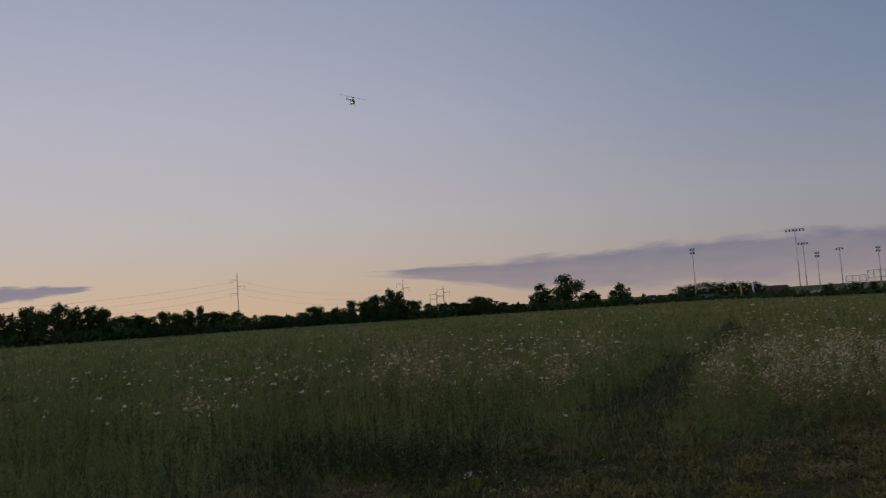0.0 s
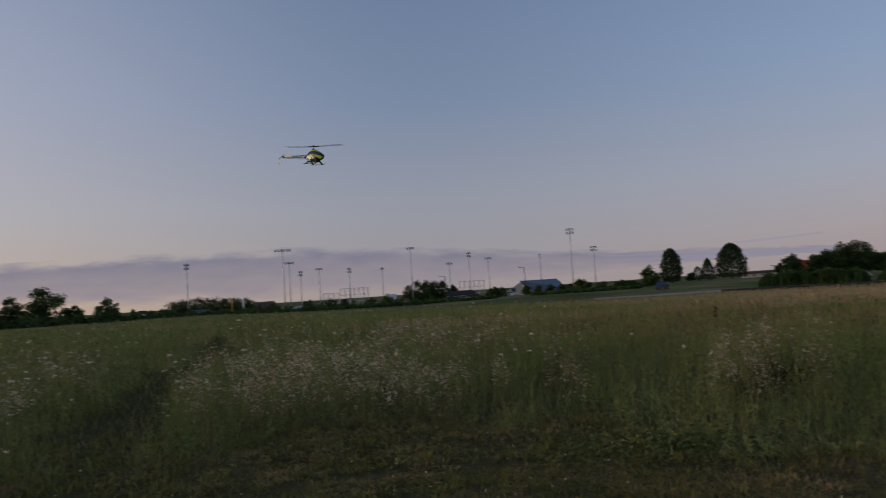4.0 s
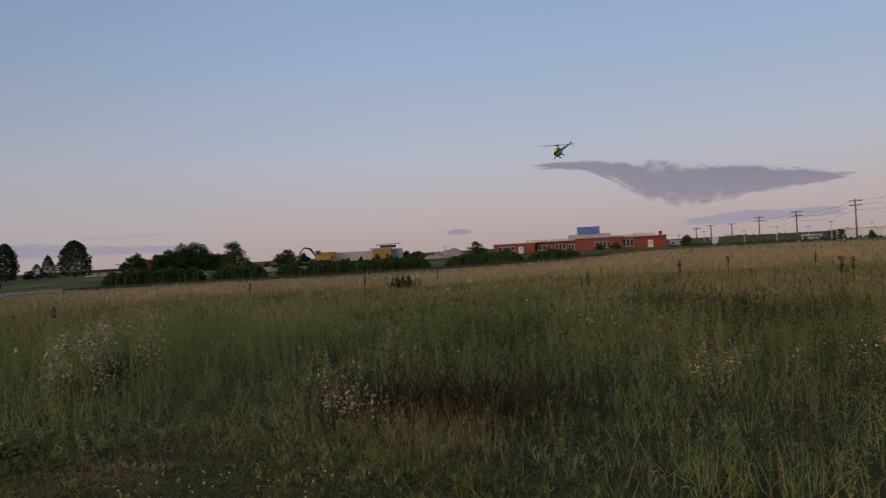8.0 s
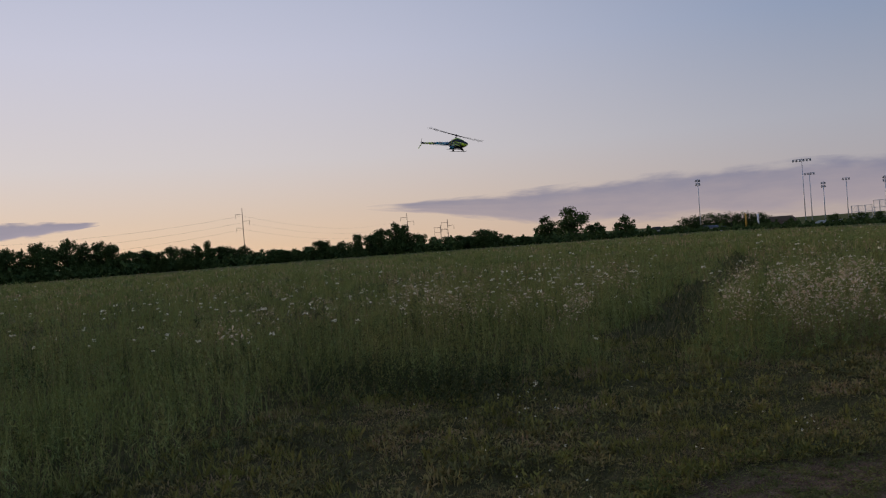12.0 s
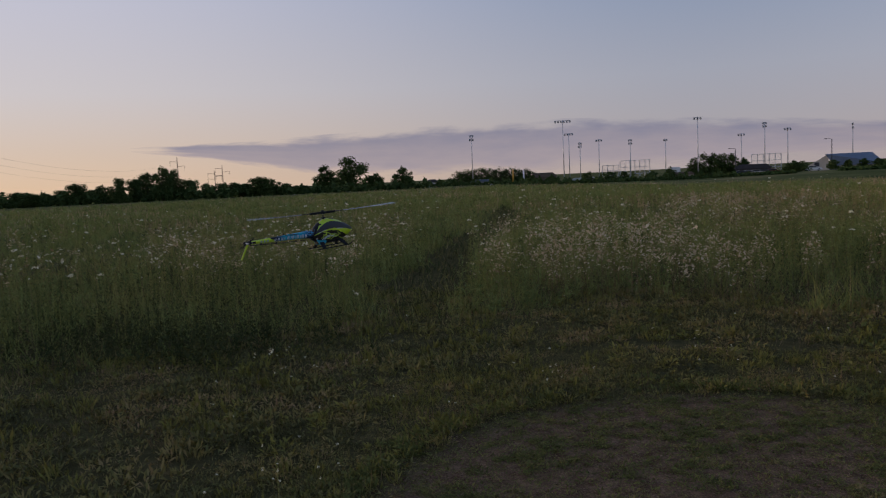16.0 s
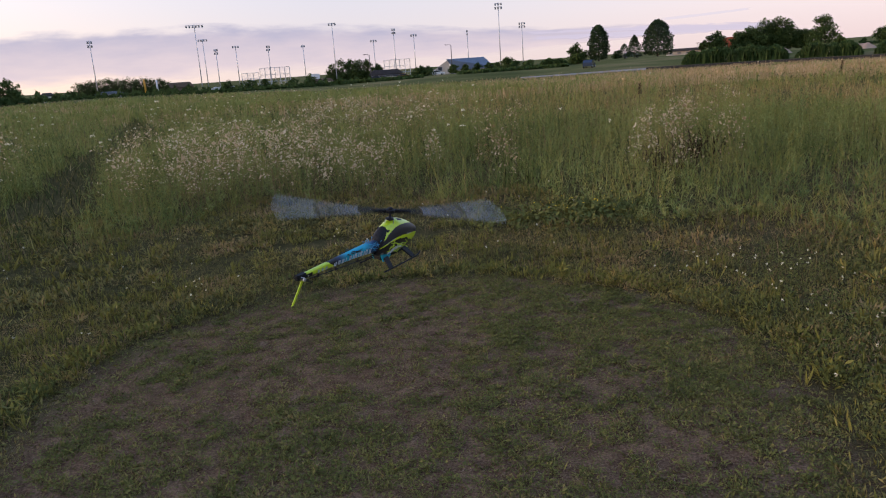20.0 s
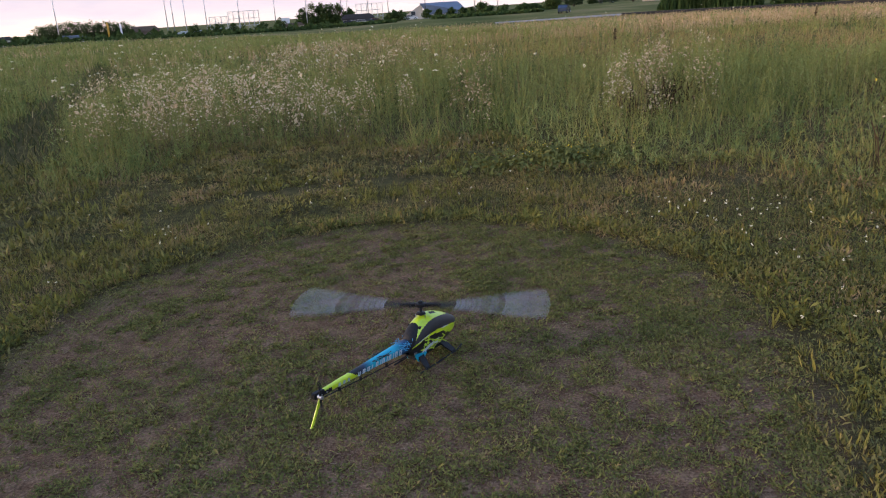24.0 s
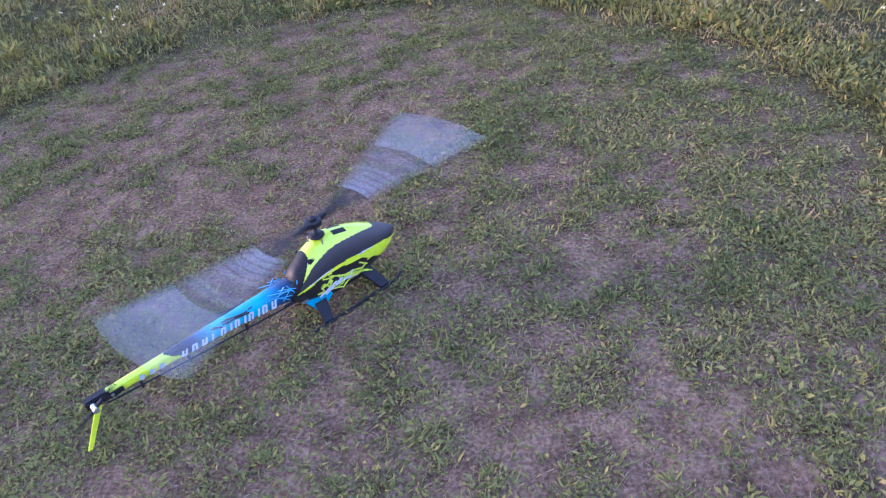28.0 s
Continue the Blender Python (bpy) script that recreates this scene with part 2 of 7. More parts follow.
M_BLOOM = foliage("white_blooms", [(0.2, (0.58, 0.50, 0.32)), (0.6, (0.78, 0.70, 0.48)), (0.9, (0.88, 0.81, 0.62))], patch=0.6, through_light=0.15)
M_FLUFF = foliage("pale_seed_heads", [(0.15, (0.28, 0.18, 0.09)), (0.45, (0.50, 0.37, 0.21)), (0.7, (0.61, 0.49, 0.32)), (0.9, (0.72, 0.62, 0.45))], patch=0.6, through_light=0.4)
M_YELLOW = foliage("yellow_blooms", [(0.2, (0.55, 0.38, 0.03)), (0.8, (0.75, 0.55, 0.06))], patch=0.6)
M_LEAF = foliage("tree_leaves", [(0.2, (0.036, 0.058, 0.017)), (0.5, (0.058, 0.088, 0.027)), (0.85, (0.095, 0.125, 0.038))], patch=0.08, through_light=0.1)
M_NEEDLE = foliage("conifer_needles", [(0.2, (0.024, 0.045, 0.020)), (0.6, (0.048, 0.075, 0.031)), (0.9, (0.076, 0.098, 0.039))], patch=0.1, through_light=0.08)
M_REED = foliage("reed_leaves", [(0.2, (0.033, 0.060, 0.019)), (0.6, (0.065, 0.102, 0.031)), (0.9, (0.111, 0.132, 0.048))], patch=0.1)
M_BARK = surface("bark", (0.09, 0.065, 0.05), scale=4, rough=0.95, relief=0.02)
M_GALV = surface("galvanised_steel", (0.52, 0.53, 0.54), (0.42, 0.43, 0.44), scale=2, rough=0.5, metal=0.5)
M_DARKSTEEL = surface("dark_steel", (0.06, 0.06, 0.065), scale=3, rough=0.5, metal=0.3)
M_WOODPOLE = surface("weathered_pole_wood", (0.17, 0.125, 0.1), scale=3, rough=0.9)
M_LAMPGLASS = surface("floodlight_glass", (0.5, 0.52, 0.55), scale=8, rough=0.15, spec=0.6)


# ---- plan of the ground ----
GROUND_EL = [(-180, -0.5), (-70, -0.6), (-48, -0.45), (-25, -0.6), (-16, -0.6), (-9, -0.8), (0, -0.85), (8, -0.66), (12, -0.64), (16, -0.64), (18, -0.58), (20.5, -0.4),
             (30, -0.5), (42, -0.55), (55, -0.5), (66, -0.6), (78, -0.7), (93, -0.8), (180, -0.5)]
GA, GE = [a for a, _ in GROUND_EL], [radians(e) for _, e in GROUND_EL]


EDGE_EL = [(-180, -0.8), (-70, -0.6), (-55, -0.7), (-35, -0.7), (-14, -0.7), (-6, -1.0), (0, -1.2), (13, -1.36), (25, -1.34), (33, -1.38), (41, -1.44), (50, -1.38), (58, -1.2),
           (64, -0.85), (74, -0.73), (82, -0.85), (95, -0.95), (180, -0.8)]
EA, EE = [a for a, _ in EDGE_EL], [radians(e) for _, e in EDGE_EL]


def ease(v):
    v = np.clip(v, 0, 1)
    return v * v * (3 - 2 * v)


def terrain(x, y):
    """Height of the ground: level round the pad, dipping to the field's edge, then changing gently towards the distance."""
    x, y = np.asarray(x, float), np.asarray(y, float)
    r = np.hypot(x, y)
    a = np.degrees(np.arctan2(x, y))
    flat = 0.012 * x * np.clip(1 - r / 60, 0, 1) + 0.06 * np.sin(x * 0.21 + 1.3) * np.sin(y * 0.17) * np.clip((r - 6) / 10, 0, 1) * np.clip(2 - r / 60, 0, 1)
    edge = 1.45 + 115 * np.tan(np.interp(a, EA, EE))
    rim = 1.7 + np.minimum(np.maximum(r, 190), 320) * np.tan(np.interp(a, GA, GE))
    near = flat + edge * ease((r - 25) / 90)
    return near + (rim - near) * ease((r - 115) / 75)


def place(azimuth, r, up=0.0):
    a = radians(azimuth)
    x, y = r * math.sin(a), r * math.cos(a)
    return Vector((x, y, float(terrain(x, y)) + up))


def high(azimuth, elevation, r):
    """The point at that bearing and angle above the level of the eye, r metres away."""
    a = radians(azimuth)
    return Vector((r * math.sin(a), r * math.cos(a), 1.7 + r * math.tan(radians(elevation))))


# ---- building blocks ----
def part(name, bm, mat, parent=None, label="", smooth=False, m=None):
    me = bpy.data.meshes.new(name)
    bm.normal_update()
    bm.to_mesh(me)
    bm.free()
    me.materials.append(mat)
    if smooth:
        me.polygons.foreach_set("use_smooth", [True] * len(me.polygons))
    ob = new(name, me)
    if parent:
        ob.parent = parent
    if m is not None:
        ob.matrix_basis = m
    if label:
        ob["label"] = label
    return ob


def box_bm(x0, x1, y0, y1, z0, z1, bev=0.0, bm=None):
    own = bm or bmesh.new()
    g = bmesh.ops.create_cube(own, size=1)
    for v in g["verts"]:
        v.co = Vector(((x0 + x1) / 2 + v.co.x * (x1 - x0), (y0 + y1) / 2 + v.co.y * (y1 - y0), (z0 + z1) / 2 + v.co.z * (z1 - z0)))
    if bev:
        ed = {e for v in g["verts"] for e in v.link_edges}
        bmesh.ops.bevel(own, geom=list(ed), offset=bev, segments=2, affect="EDGES")
    return own


def tube_bm(pts, radii, sides=8, bm=None, cap=True):
    """A round bar through the points with a radius at each."""
    own = bm or bmesh.new()
    rings = []
    pts = [Vector(p) for p in pts]
    for i, p in enumerate(pts):
        d = (pts[min(i + 1, len(pts) - 1)] - pts[max(i - 1, 0)]).normalized()
        q = d.to_track_quat("Z", "X").to_matrix()
        r = radii[i] if isinstance(radii, (list, tuple)) else radii
        rings.append([own.verts.new(p + q @ Vector((r * math.cos(k * math.tau / sides), r * math.sin(k * math.tau / sides), 0))) for k in range(sides)])
    for a, b in zip(rings, rings[1:]):
        for k in range(sides):
            own.faces.new((a[k], a[(k + 1) % sides], b[(k + 1) % sides], b[k]))
    if cap:
        own.faces.new(rings[0][::-1])
        own.faces.new(rings[-1])
    return own


def prism_bm(profile, y0, y1, bm=None):
    """A profile in x and z, drawn out from y0 to y1."""
    own = bm or bmesh.new()
    a = [own.verts.new((x, y0, z)) for x, z in profile]
    b = [own.verts.new((x, y1, z)) for x, z in profile]
    n = len(profile)
    own.faces.new(a)
    own.faces.new(b[::-1])
    for i in range(n):
        own.faces.new((a[(i + 1) % n], a[i], b[i], b[(i + 1) % n]))
    bmesh.ops.recalc_face_normals(own, faces=own.faces[:])
    return own


def thing(name, label, category, group="", m=None, kind=""):
    ob = new(name)
    ob.empty_display_size = 0.3
    if m is not None:
        ob.matrix_basis = m
    return tagged(ob, label, category, group, kind)


def raw_mesh(name, co, quads, tris, mat):
    """A mesh straight from arrays: vertices, four-sided and three-sided faces."""
    me = bpy.data.meshes.new(name)
    nq, nt = len(quads), len(tris)
    me.vertices.add(len(co))
    me.vertices.foreach_set("co", np.ascontiguousarray(co, np.float32).ravel())
    me.loops.add(nq * 4 + nt * 3)
    me.loops.foreach_set("vertex_index", np.concatenate([np.asarray(quads, np.int32).ravel(), np.asarray(tris, np.int32).ravel()]))
    me.polygons.add(nq + nt)
    me.polygons.foreach_set("loop_start", np.concatenate([np.arange(nq) * 4, nq * 4 + np.arange(nt) * 3]).astype(np.int32))
    me.update(calc_edges=True)
    me.materials.append(mat)
    return me


rng = np.random.default_rng(7)


def blades(x, y, h, w, lean, name, mat, label, category, z0=None, kind="stuff", bent=True):
    """Grass: one bent, tapered blade at each x, y, with its height, width and lean."""
    n = len(x)
    z = terrain(x, y) if z0 is None else z0
    a, b = rng.uniform(0, math.tau, n), rng.uniform(0, math.tau, n)
    px, py = np.cos(a) * w / 2, np.sin(a) * w / 2
    lx, ly = np.cos(b) * lean * h, np.sin(b) * lean * h
    if not bent:
        co = np.stack([np.c_[x - px, y - py, z - 0.01], np.c_[x + px, y + py, z - 0.01], np.c_[x + lx, y + ly, z + h * np.sqrt(np.clip(1 - lean ** 2 * 0.5, 0.2, 1))]], 1)
        me = raw_mesh(name, co.reshape(-1, 3), np.zeros((0, 4)), np.arange(n * 3).reshape(-1, 3), mat)
        return tagged(new(name, me), label, category, kind=kind)
    co = np.empty((n, 5, 3))
    co[:, 0] = np.c_[x - px, y - py, z - 0.01]
    co[:, 1] = np.c_[x + px, y + py, z - 0.01]
    co[:, 2] = np.c_[x - px * 0.8 + lx * 0.35, y - py * 0.8 + ly * 0.35, z + h * 0.55]
    co[:, 3] = np.c_[x + px * 0.8 + lx * 0.35, y + py * 0.8 + ly * 0.35, z + h * 0.55]
    co[:, 4] = np.c_[x + lx, y + ly, z + h * np.sqrt(np.clip(1 - lean ** 2 * 0.5, 0.2, 1))]
    i = np.arange(n)[:, None] * 5
    me = raw_mesh(name, co.reshape(-1, 3), i + np.array([[0, 1, 3, 2]]), i + np.array([[2, 3, 4]]), mat)
    return tagged(new(name, me), label, category, kind=kind)


def cards(c, size, name, mat, flat=0.0):
    """Small leaf-like four-sided scraps at the points c, turned every way (or lying flat)."""
    n = len(c)
    u = rng.normal(size=(n, 3))
    u[:, 2] *= 1 - flat
    u /= np.linalg.norm(u, axis=1)[:, None]
    v = rng.normal(size=(n, 3))
    v[:, 2] *= 1 - flat
    v -= (v * u).sum(1)[:, None] * u
    v /= np.linalg.norm(v, axis=1)[:, None]
    s = (np.asarray(size) * np.ones(n))[:, None]
    co = np.stack([c - u * s, c - v * s * 0.55, c + u * s, c + v * s * 0.55], 1)
    return raw_mesh(name, co.reshape(-1, 3), np.arange(n)[:, None] * 4 + np.array([[0, 1, 2, 3]]), np.zeros((0, 3)), mat)


# ---- ground ----
def build_ground():
    rad = np.concatenate([[0.0], np.geomspace(0.4, 4200, 90)])
    ang = np.linspace(0, math.tau, 145)[:-1]
    co, faces = [(0, 0, float(terrain(0, 0)))], []
    for r in rad[1:]:
        x, y = r * np.sin(ang), r * np.cos(ang)
        co += list(zip(x, y, terrain(x, y)))
    k = len(ang)
    tris = [(0, 1 + (j + 1) % k, 1 + j) for j in range(k)]
    for i in range(len(rad) - 2):
        for j in range(k):
            a, b = 1 + i * k + j, 1 + i * k + (j + 1) % k
            faces.append((a, b, b + k, a + k))
    me = raw_mesh("ground", np.array(co), np.array(faces)[:, ::-1], np.array(tris)[:, ::-1], M_GROUND)
    me.polygons.foreach_set("use_smooth", [True] * len(me.polygons))
    return tagged(new("ground", me), "level meadow ground with a worn round patch of bare soil", "ground", kind="structure")


build_ground()


# ---- far things: ball-field lights, woods, buildings ----
def floodlight_pole(azimuth, top_el, r, heads, two_rows=False, label="tall galvanised ball-field light pole with floodlights", base_el=None):
    base = place(azimuth, r)
    h = high(azimuth, top_el, r).z - base.z
    th = thing("light_pole", label, "light pole", "ball-field light poles", Matrix.Translation(base) @ pose(0, 0, 0, 0, 0, -azimuth))
    s = max(1.0, r / 200)
    part("shaft", tube_bm([(0, 0, -0.3), (0, 0, h * 0.5), (0, 0, h)], [0.12 * s, 0.10 * s, 0.075 * s], 10), M_GALV, th, smooth=True)
    wide = 0.95 * (heads - 1)
    for row in range(2 if two_rows else 1):
        z = h - 0.25 - row * 1.15
        arm = part("crossarm", box_bm(-wide / 2 - 0.3, wide / 2 + 0.3, -0.08, 0.08, z - 0.08, z + 0.08, 0.02), M_GALV, th)
        for k in range(heads):
            x = -wide / 2 + 0.95 * k
            bm = tube_bm([(x, 0.05, z - 0.05), (x, -0.2, z - 0.28), (x, -0.52, z - 0.5)], [0.1, 0.23, 0.31], 10)
            fl = part("floodlight", bm, M_DARKSTEEL, th, smooth=True)
            part("lens", tube_bm([(x, -0.52, z - 0.5), (x, -0.56, z - 0.53)], [0.28, 0.26], 10), M_LAMPGLASS, fl)
    return th


for a, e, n, two in [(-16.45, 3.2, 2, True), (-9.6, 3.92, 6, False), (-9.18, 2.94, 4, False), (-8.38, 2.22, 2, True), (-7.0, 2.37, 3, False),
                     (-4.75, 2.25, 2, True), (-2.27, 2.13, 2, False), (-0.05, 3.54, 3, False), (2.85, 2.18, 3, False), (4.36, 2.87, 2, True),
                     (5.81, 2.38, 3, False), (9.74, 2.41, 1, True), (12.1, 4.14, 3, True), (13.75, 2.67, 3, True)]:
    floodlight_pole(a, e, 255 if e > 3 else 300, n, two)


def street_lamp(azimuth, top_el, r):
    base = place(azimuth, r)
    h = high(azimuth, top_el, r).z - base.z
    th = thing("street_lamp", "slim dark car-park lamp post with one arm", "street lamp", "car-park lamps", Matrix.Translation(base) @ pose(0, 0, 0, 0, 0, -azimuth))
    part("post", tube_bm([(0, 0, -0.3), (0, 0, h)], [0.14, 0.1], 8), M_DARKSTEEL, th, smooth=True)
    part("arm", tube_bm([(0, 0, h - 0.1), (-0.5, 0, h + 0.05), (-1.3, 0, h + 0.1)], 0.06, 6), M_DARKSTEEL, th, smooth=True)
    part("lamp_head", box_bm(-2.0, -1.2, -0.25, 0.25, h, h + 0.16, 0.05), M_DARKSTEEL, th)


street_lamp(2.45, 1.13, 250)
street_lamp(8.5, 1.42, 250)
street_lamp(86.2, 0.15, 240)
street_lamp(88.0, 0.1, 240)


def leaf_cloud(blobs, n, size):
    """Points of foliage near the surface of overlapping blobs (x, y, z, rx, ry, rz), thinned so that gaps stay."""
    w = np.array([b[3] * b[5] for b in blobs])
    pick = rng.choice(len(blobs), n, p=w / w.sum())
    d = rng.normal(size=(n, 3))
    d /= np.linalg.norm(d, axis=1)[:, None]
    q = np.array(blobs)[pick]
    rad = (rng.uniform(0.0, 1.0, n) ** 0.5 * 1.06)[:, None]
    lump = 1 + 0.16 * np.sin(d[:, :1] * 7 + pick[:, None]) * np.cos(d[:, 2:] * 6 + pick[:, None] * 2)
    return q[:, :3] + d * q[:, 3:] * rad * lump


def broadleaf(name, h, w, seed, label, leaves=1500, trunk=0.22, bushy=False):
    """A deciduous tree of height h and crown width w."""
    global rng
    rng = np.random.default_rng(seed)
    th = thing(name, label, "tree" if not bushy else "shrub")
    low = h * (0.05 if bushy else trunk)
    bm = tube_bm([(0, 0, -0.4), (0.03 * h, 0, h * 0.25), (0, 0.02 * h, h * 0.5), (0.02 * h, 0, h * 0.8)], [h * 0.028, h * 0.022, h * 0.014, h * 0.004], 7)
    blobs = []
    for k in range(15 if not bushy else 8):
        a = rng.uniform(0, math.tau)
        f = rng.uniform(0.0, 1.0)
        z = low + (h - low) * (0.22 + 0.6 * f)
        out = w * 0.30 * math.sqrt(max(0.05, 1 - (f * 1.1 - 0.35) ** 2 * 1.3)) * rng.uniform(0.5, 1.1)
        s = rng.uniform(0.6, 1.3)
        out *= 1.12
        blobs.append((out * math.cos(a), out * math.sin(a), z, w * 0.155 * s, w * 0.155 * s, (h - low) * 0.135 * s))
        tube_bm([(0, 0, h * 0.25 + 0.3 * (z - h * 0.25)), (out * 0.5 * math.cos(a), out * 0.5 * math.sin(a), z - 0.05 * h), (out * math.cos(a), out * math.sin(a), z)],
                [h * 0.011, h * 0.007, h * 0.003], 5, bm)
    blobs.append((0, 0, low + (h - low) * 0.45, w * 0.27, w * 0.27, (h - low) * 0.33))
    if trunk < 0.15 or bushy:
        blobs.append((0.1 * w, 0, h * 0.18, w * 0.36, w * 0.36, h * 0.2))
        blobs.append((-0.15 * w, 0, h * 0.25, w * 0.3, w * 0.3, h * 0.22))
    blobs.append((rng.uniform(-0.08, 0.08) * w, 0, low + (h - low) * 0.83, w * 0.15, w * 0.15, (h - low) * 0.17))
    part("trunk", bm, M_BARK, th, smooth=True)
    c = leaf_cloud(blobs, int(leaves * 2.4), 1)
    c = c[c[:, 2] > low * 0.8 - 0.1]
    me = cards(c, rng.uniform(0.5, 1.2, len(c)) * max(0.24, h * 0.030), "crown", M_LEAF)
    new("crown", me).parent = th
    return th


def conifer(name, h, w, seed, label, leaves=1500, top=0.25):
    """A dense evergreen of height h and width w, broad at the foot and blunt at the top."""
    global rng
    rng = np.random.default_rng(seed)
    th = thing(name, label, "tree")
    part("trunk", tube_bm([(0, 0, -0.4), (0, 0, h * 0.5), (0, 0, h * 0.95)], [h * 0.025, h * 0.015, h * 0.004], 7), M_BARK, th, smooth=True)
    leaves = int(leaves * 3.6)
    f = rng.uniform(0, 1, leaves) ** 0.85
    z = h * (0.05 + 0.95 * f)
    prof = (1 - f) ** 0.85 * (1 - top) + top * np.sqrt(np.clip(1 - f ** 3, 0, 1)) * (0.75 + 0.25 * np.minimum(1, f * 4))
    a = rng.uniform(0, math.tau, leaves)
    rr = w / 2 * prof * (0.3 + 0.7 * rng.uniform(0, 1, leaves) ** 0.4) * (1 + 0.10 * np.sin(a * 3 + f * 17 + seed) + 0.10 * np.sin(a * 7 + f * 41 + seed * 2))
    c = np.c_[rr * np.cos(a), rr * np.sin(a), z + rng.normal(0, 0.015 * h, leaves)]
    new("crown", cards(c, rng.uniform(0.5, 1.1, leaves) * h * 0.028, "crown", M_NEEDLE, 0.2)).parent = th
    return th


def size_at(r, el_top, azimuth, width_deg):
    base = place(azimuth, r)
    return high(azimuth, el_top, r).z - base.z, 2 * r * math.tan(radians(width_deg / 2)), base


WOOD_LABEL = "dark leafy tree in the wood at the field's edge"
protos = [broadleaf("tree", 10, 9, 11, WOOD_LABEL, 2500, trunk=0.02), broadleaf("tree", 10, 8, 12, WOOD_LABEL, 2500, trunk=0.02),
          broadleaf("tree", 10, 10, 13, WOOD_LABEL, 2600, trunk=0.03), broadleaf("tree", 10, 7, 14, WOOD_LABEL, 2300, trunk=0.02)]
for p in protos:
    p["group"] = "trees of the wood"
# skyline of the wood: bearing, angle to the tops
WOOD = [(-96, 1.5), (-80, 1.5), (-72, 1.6), (-67, 1.7), (-64, 1.9), (-61.5, 2.2), (-59.5, 1.6), (-57, 1.1), (-54.3, 1.35), (-52, 1.3), (-50, 0.75), (-47, 0.35), (-45, 0.8), (-43.8, 0.5),
        (-42.2, 1.25), (-41, 1.3), (-39, 1.85), (-37.6, 1.55), (-36.8, 0.8), (-35.5, 0.4), (-34, 0.65), (-32.5, 0.75), (-31, 0.7), (-29.8, 0.4), (-28.6, 0.35)]
wa, we = [a for a, _ in WOOD], [e for _, e in WOOD]
pr = random.Random(5)
k = 0
a = -94.0
while a < -28.4:
    r = 165 + pr.uniform(-14, 14)
    e = float(np.interp(a, wa, we)) + pr.uniform(-0.35, 0.2)
    i = k % 4
    wdeg = pr.uniform(1.3, 2.5)
    if k < 4:
        h, w, base = size_at(r, e, a, wdeg)
        protos[i].matrix_basis = Matrix.Translation(base) @ Matrix.Diagonal((w / (9, 8, 10, 7)[i], w / (9, 8, 10, 7)[i], h / 10, 1))
    else:
        c = copy_thing(protos[i], Matrix.Identity(4))
        h, w, base = size_at(r, e, a, wdeg)
        c.matrix_basis = Matrix.Translation(base) @ pose(0, 0, 0, 0, 0, pr.uniform(0, 360)) @ Matrix.Diagonal((w / (9, 8, 10, 7)[i], w / (9, 8, 10, 7)[i], h / 10, 1))
    k += 1
    a += pr.uniform(0.7, 1.15)


def lone(maker, name, azimuth, el_top, width_deg, r, seed, label, leaves=1500, **kw):
    h, w, base = size_at(r, el_top, azimuth, width_deg)
    t = maker(name, h, w, seed, label, leaves, **kw)
    t.matrix_basis = Matrix.Translation(base)
    return t


lone(broadleaf, "tree", -27.5, 1.5, 2.4, 185, 21, "grey-green poplar-like tree at the end of the wood", 2000, trunk=0.05)
lone(broadleaf, "tree", -25.6, 2.05, 3.0, 180, 22, "tall dark broadleaf tree with an open uneven crown", 2400, trunk=0.08)
lone(broadleaf, "tree", -23.9, 0.7, 1.8, 185, 23, "small dark tree beside a taller one", 1300, trunk=0.05)
lone(broadleaf, "tree", -21.7, 1.1, 2.0, 190, 24, "round dark tree standing alone at the field's edge", 1400, trunk=0.1)
for i, (a, e, wd) in enumerate([(-20.0, -0.1, 1.3), (-19.0, 0.0, 1.2), (-18.2, 0.05, 1.2), (-11.9, 0.0, 0.9), (-10.6, -0.1, 1.1), (-7.8, 0.05, 1.2),
                                (-6.3, 0.0, 1.3), (-5.2, -0.05, 1.0), (-3.2, -0.15, 1.1), (-1.9, 0.1, 1.2), (5.9, 0.0, 1.2), (6.7, 0.05, 1.4), (11.9, 0.0, 1.0),
                                (13.0, 0.1, 1.3), (14.2, 0.0, 1.2)]):
    lone(broadleaf, "shrub", a, e, wd, 235, 40 + i, "low dark shrub behind the field", 420, bushy=True)
for i in range(16):
    a = -17.6 + i * 0.36
    lone(broadleaf, "tree", a, 0.62 - 0.0016 * (i - 7) ** 2 * 2 + pr.uniform(-0.08, 0.1) + 0.08, 1.3, 330, 60 + i, "tree in a distant grove beyond the ball field", 700, trunk=0.02)
for i, (a, e, wd) in enumerate([(-0.3, 0.7, 1.3), (0.4, 1.0, 1.7), (1.1, 1.0, 1.6), (1.7, 0.9, 1.5), (2.3, 0.85, 1.5), (2.9, 0.5, 1.2)]):
    lone(broadleaf, "tree", a, e, wd, 280, 80 + i, "dark full-crowned tree among the ball-field lights", 1500, trunk=0.02)
lone(broadleaf, "tree", 17.7, 0.95, 1.8, 200, 90, "loose bright-green tree beside a clipped evergreen", 1200, trunk=0.12)
lone(conifer, "evergreen_tree", 19.2, 2.0, 1.5, 200, 91, "tall dense columnar evergreen tree", 2200, top=1.0)
lone(broadleaf, "tree", 20.5, 0.2, 0.9, 205, 92, "small round tree between evergreens", 500, trunk=0.1)
lone(conifer, "evergreen_tree", 21.0, 0.6, 1.2, 203, 93, "small dark pine beside a taller one", 900)
lone(conifer, "evergreen_tree", 21.7, 1.15, 1.3, 200, 94, "slim dark pine with a pointed top", 1200)
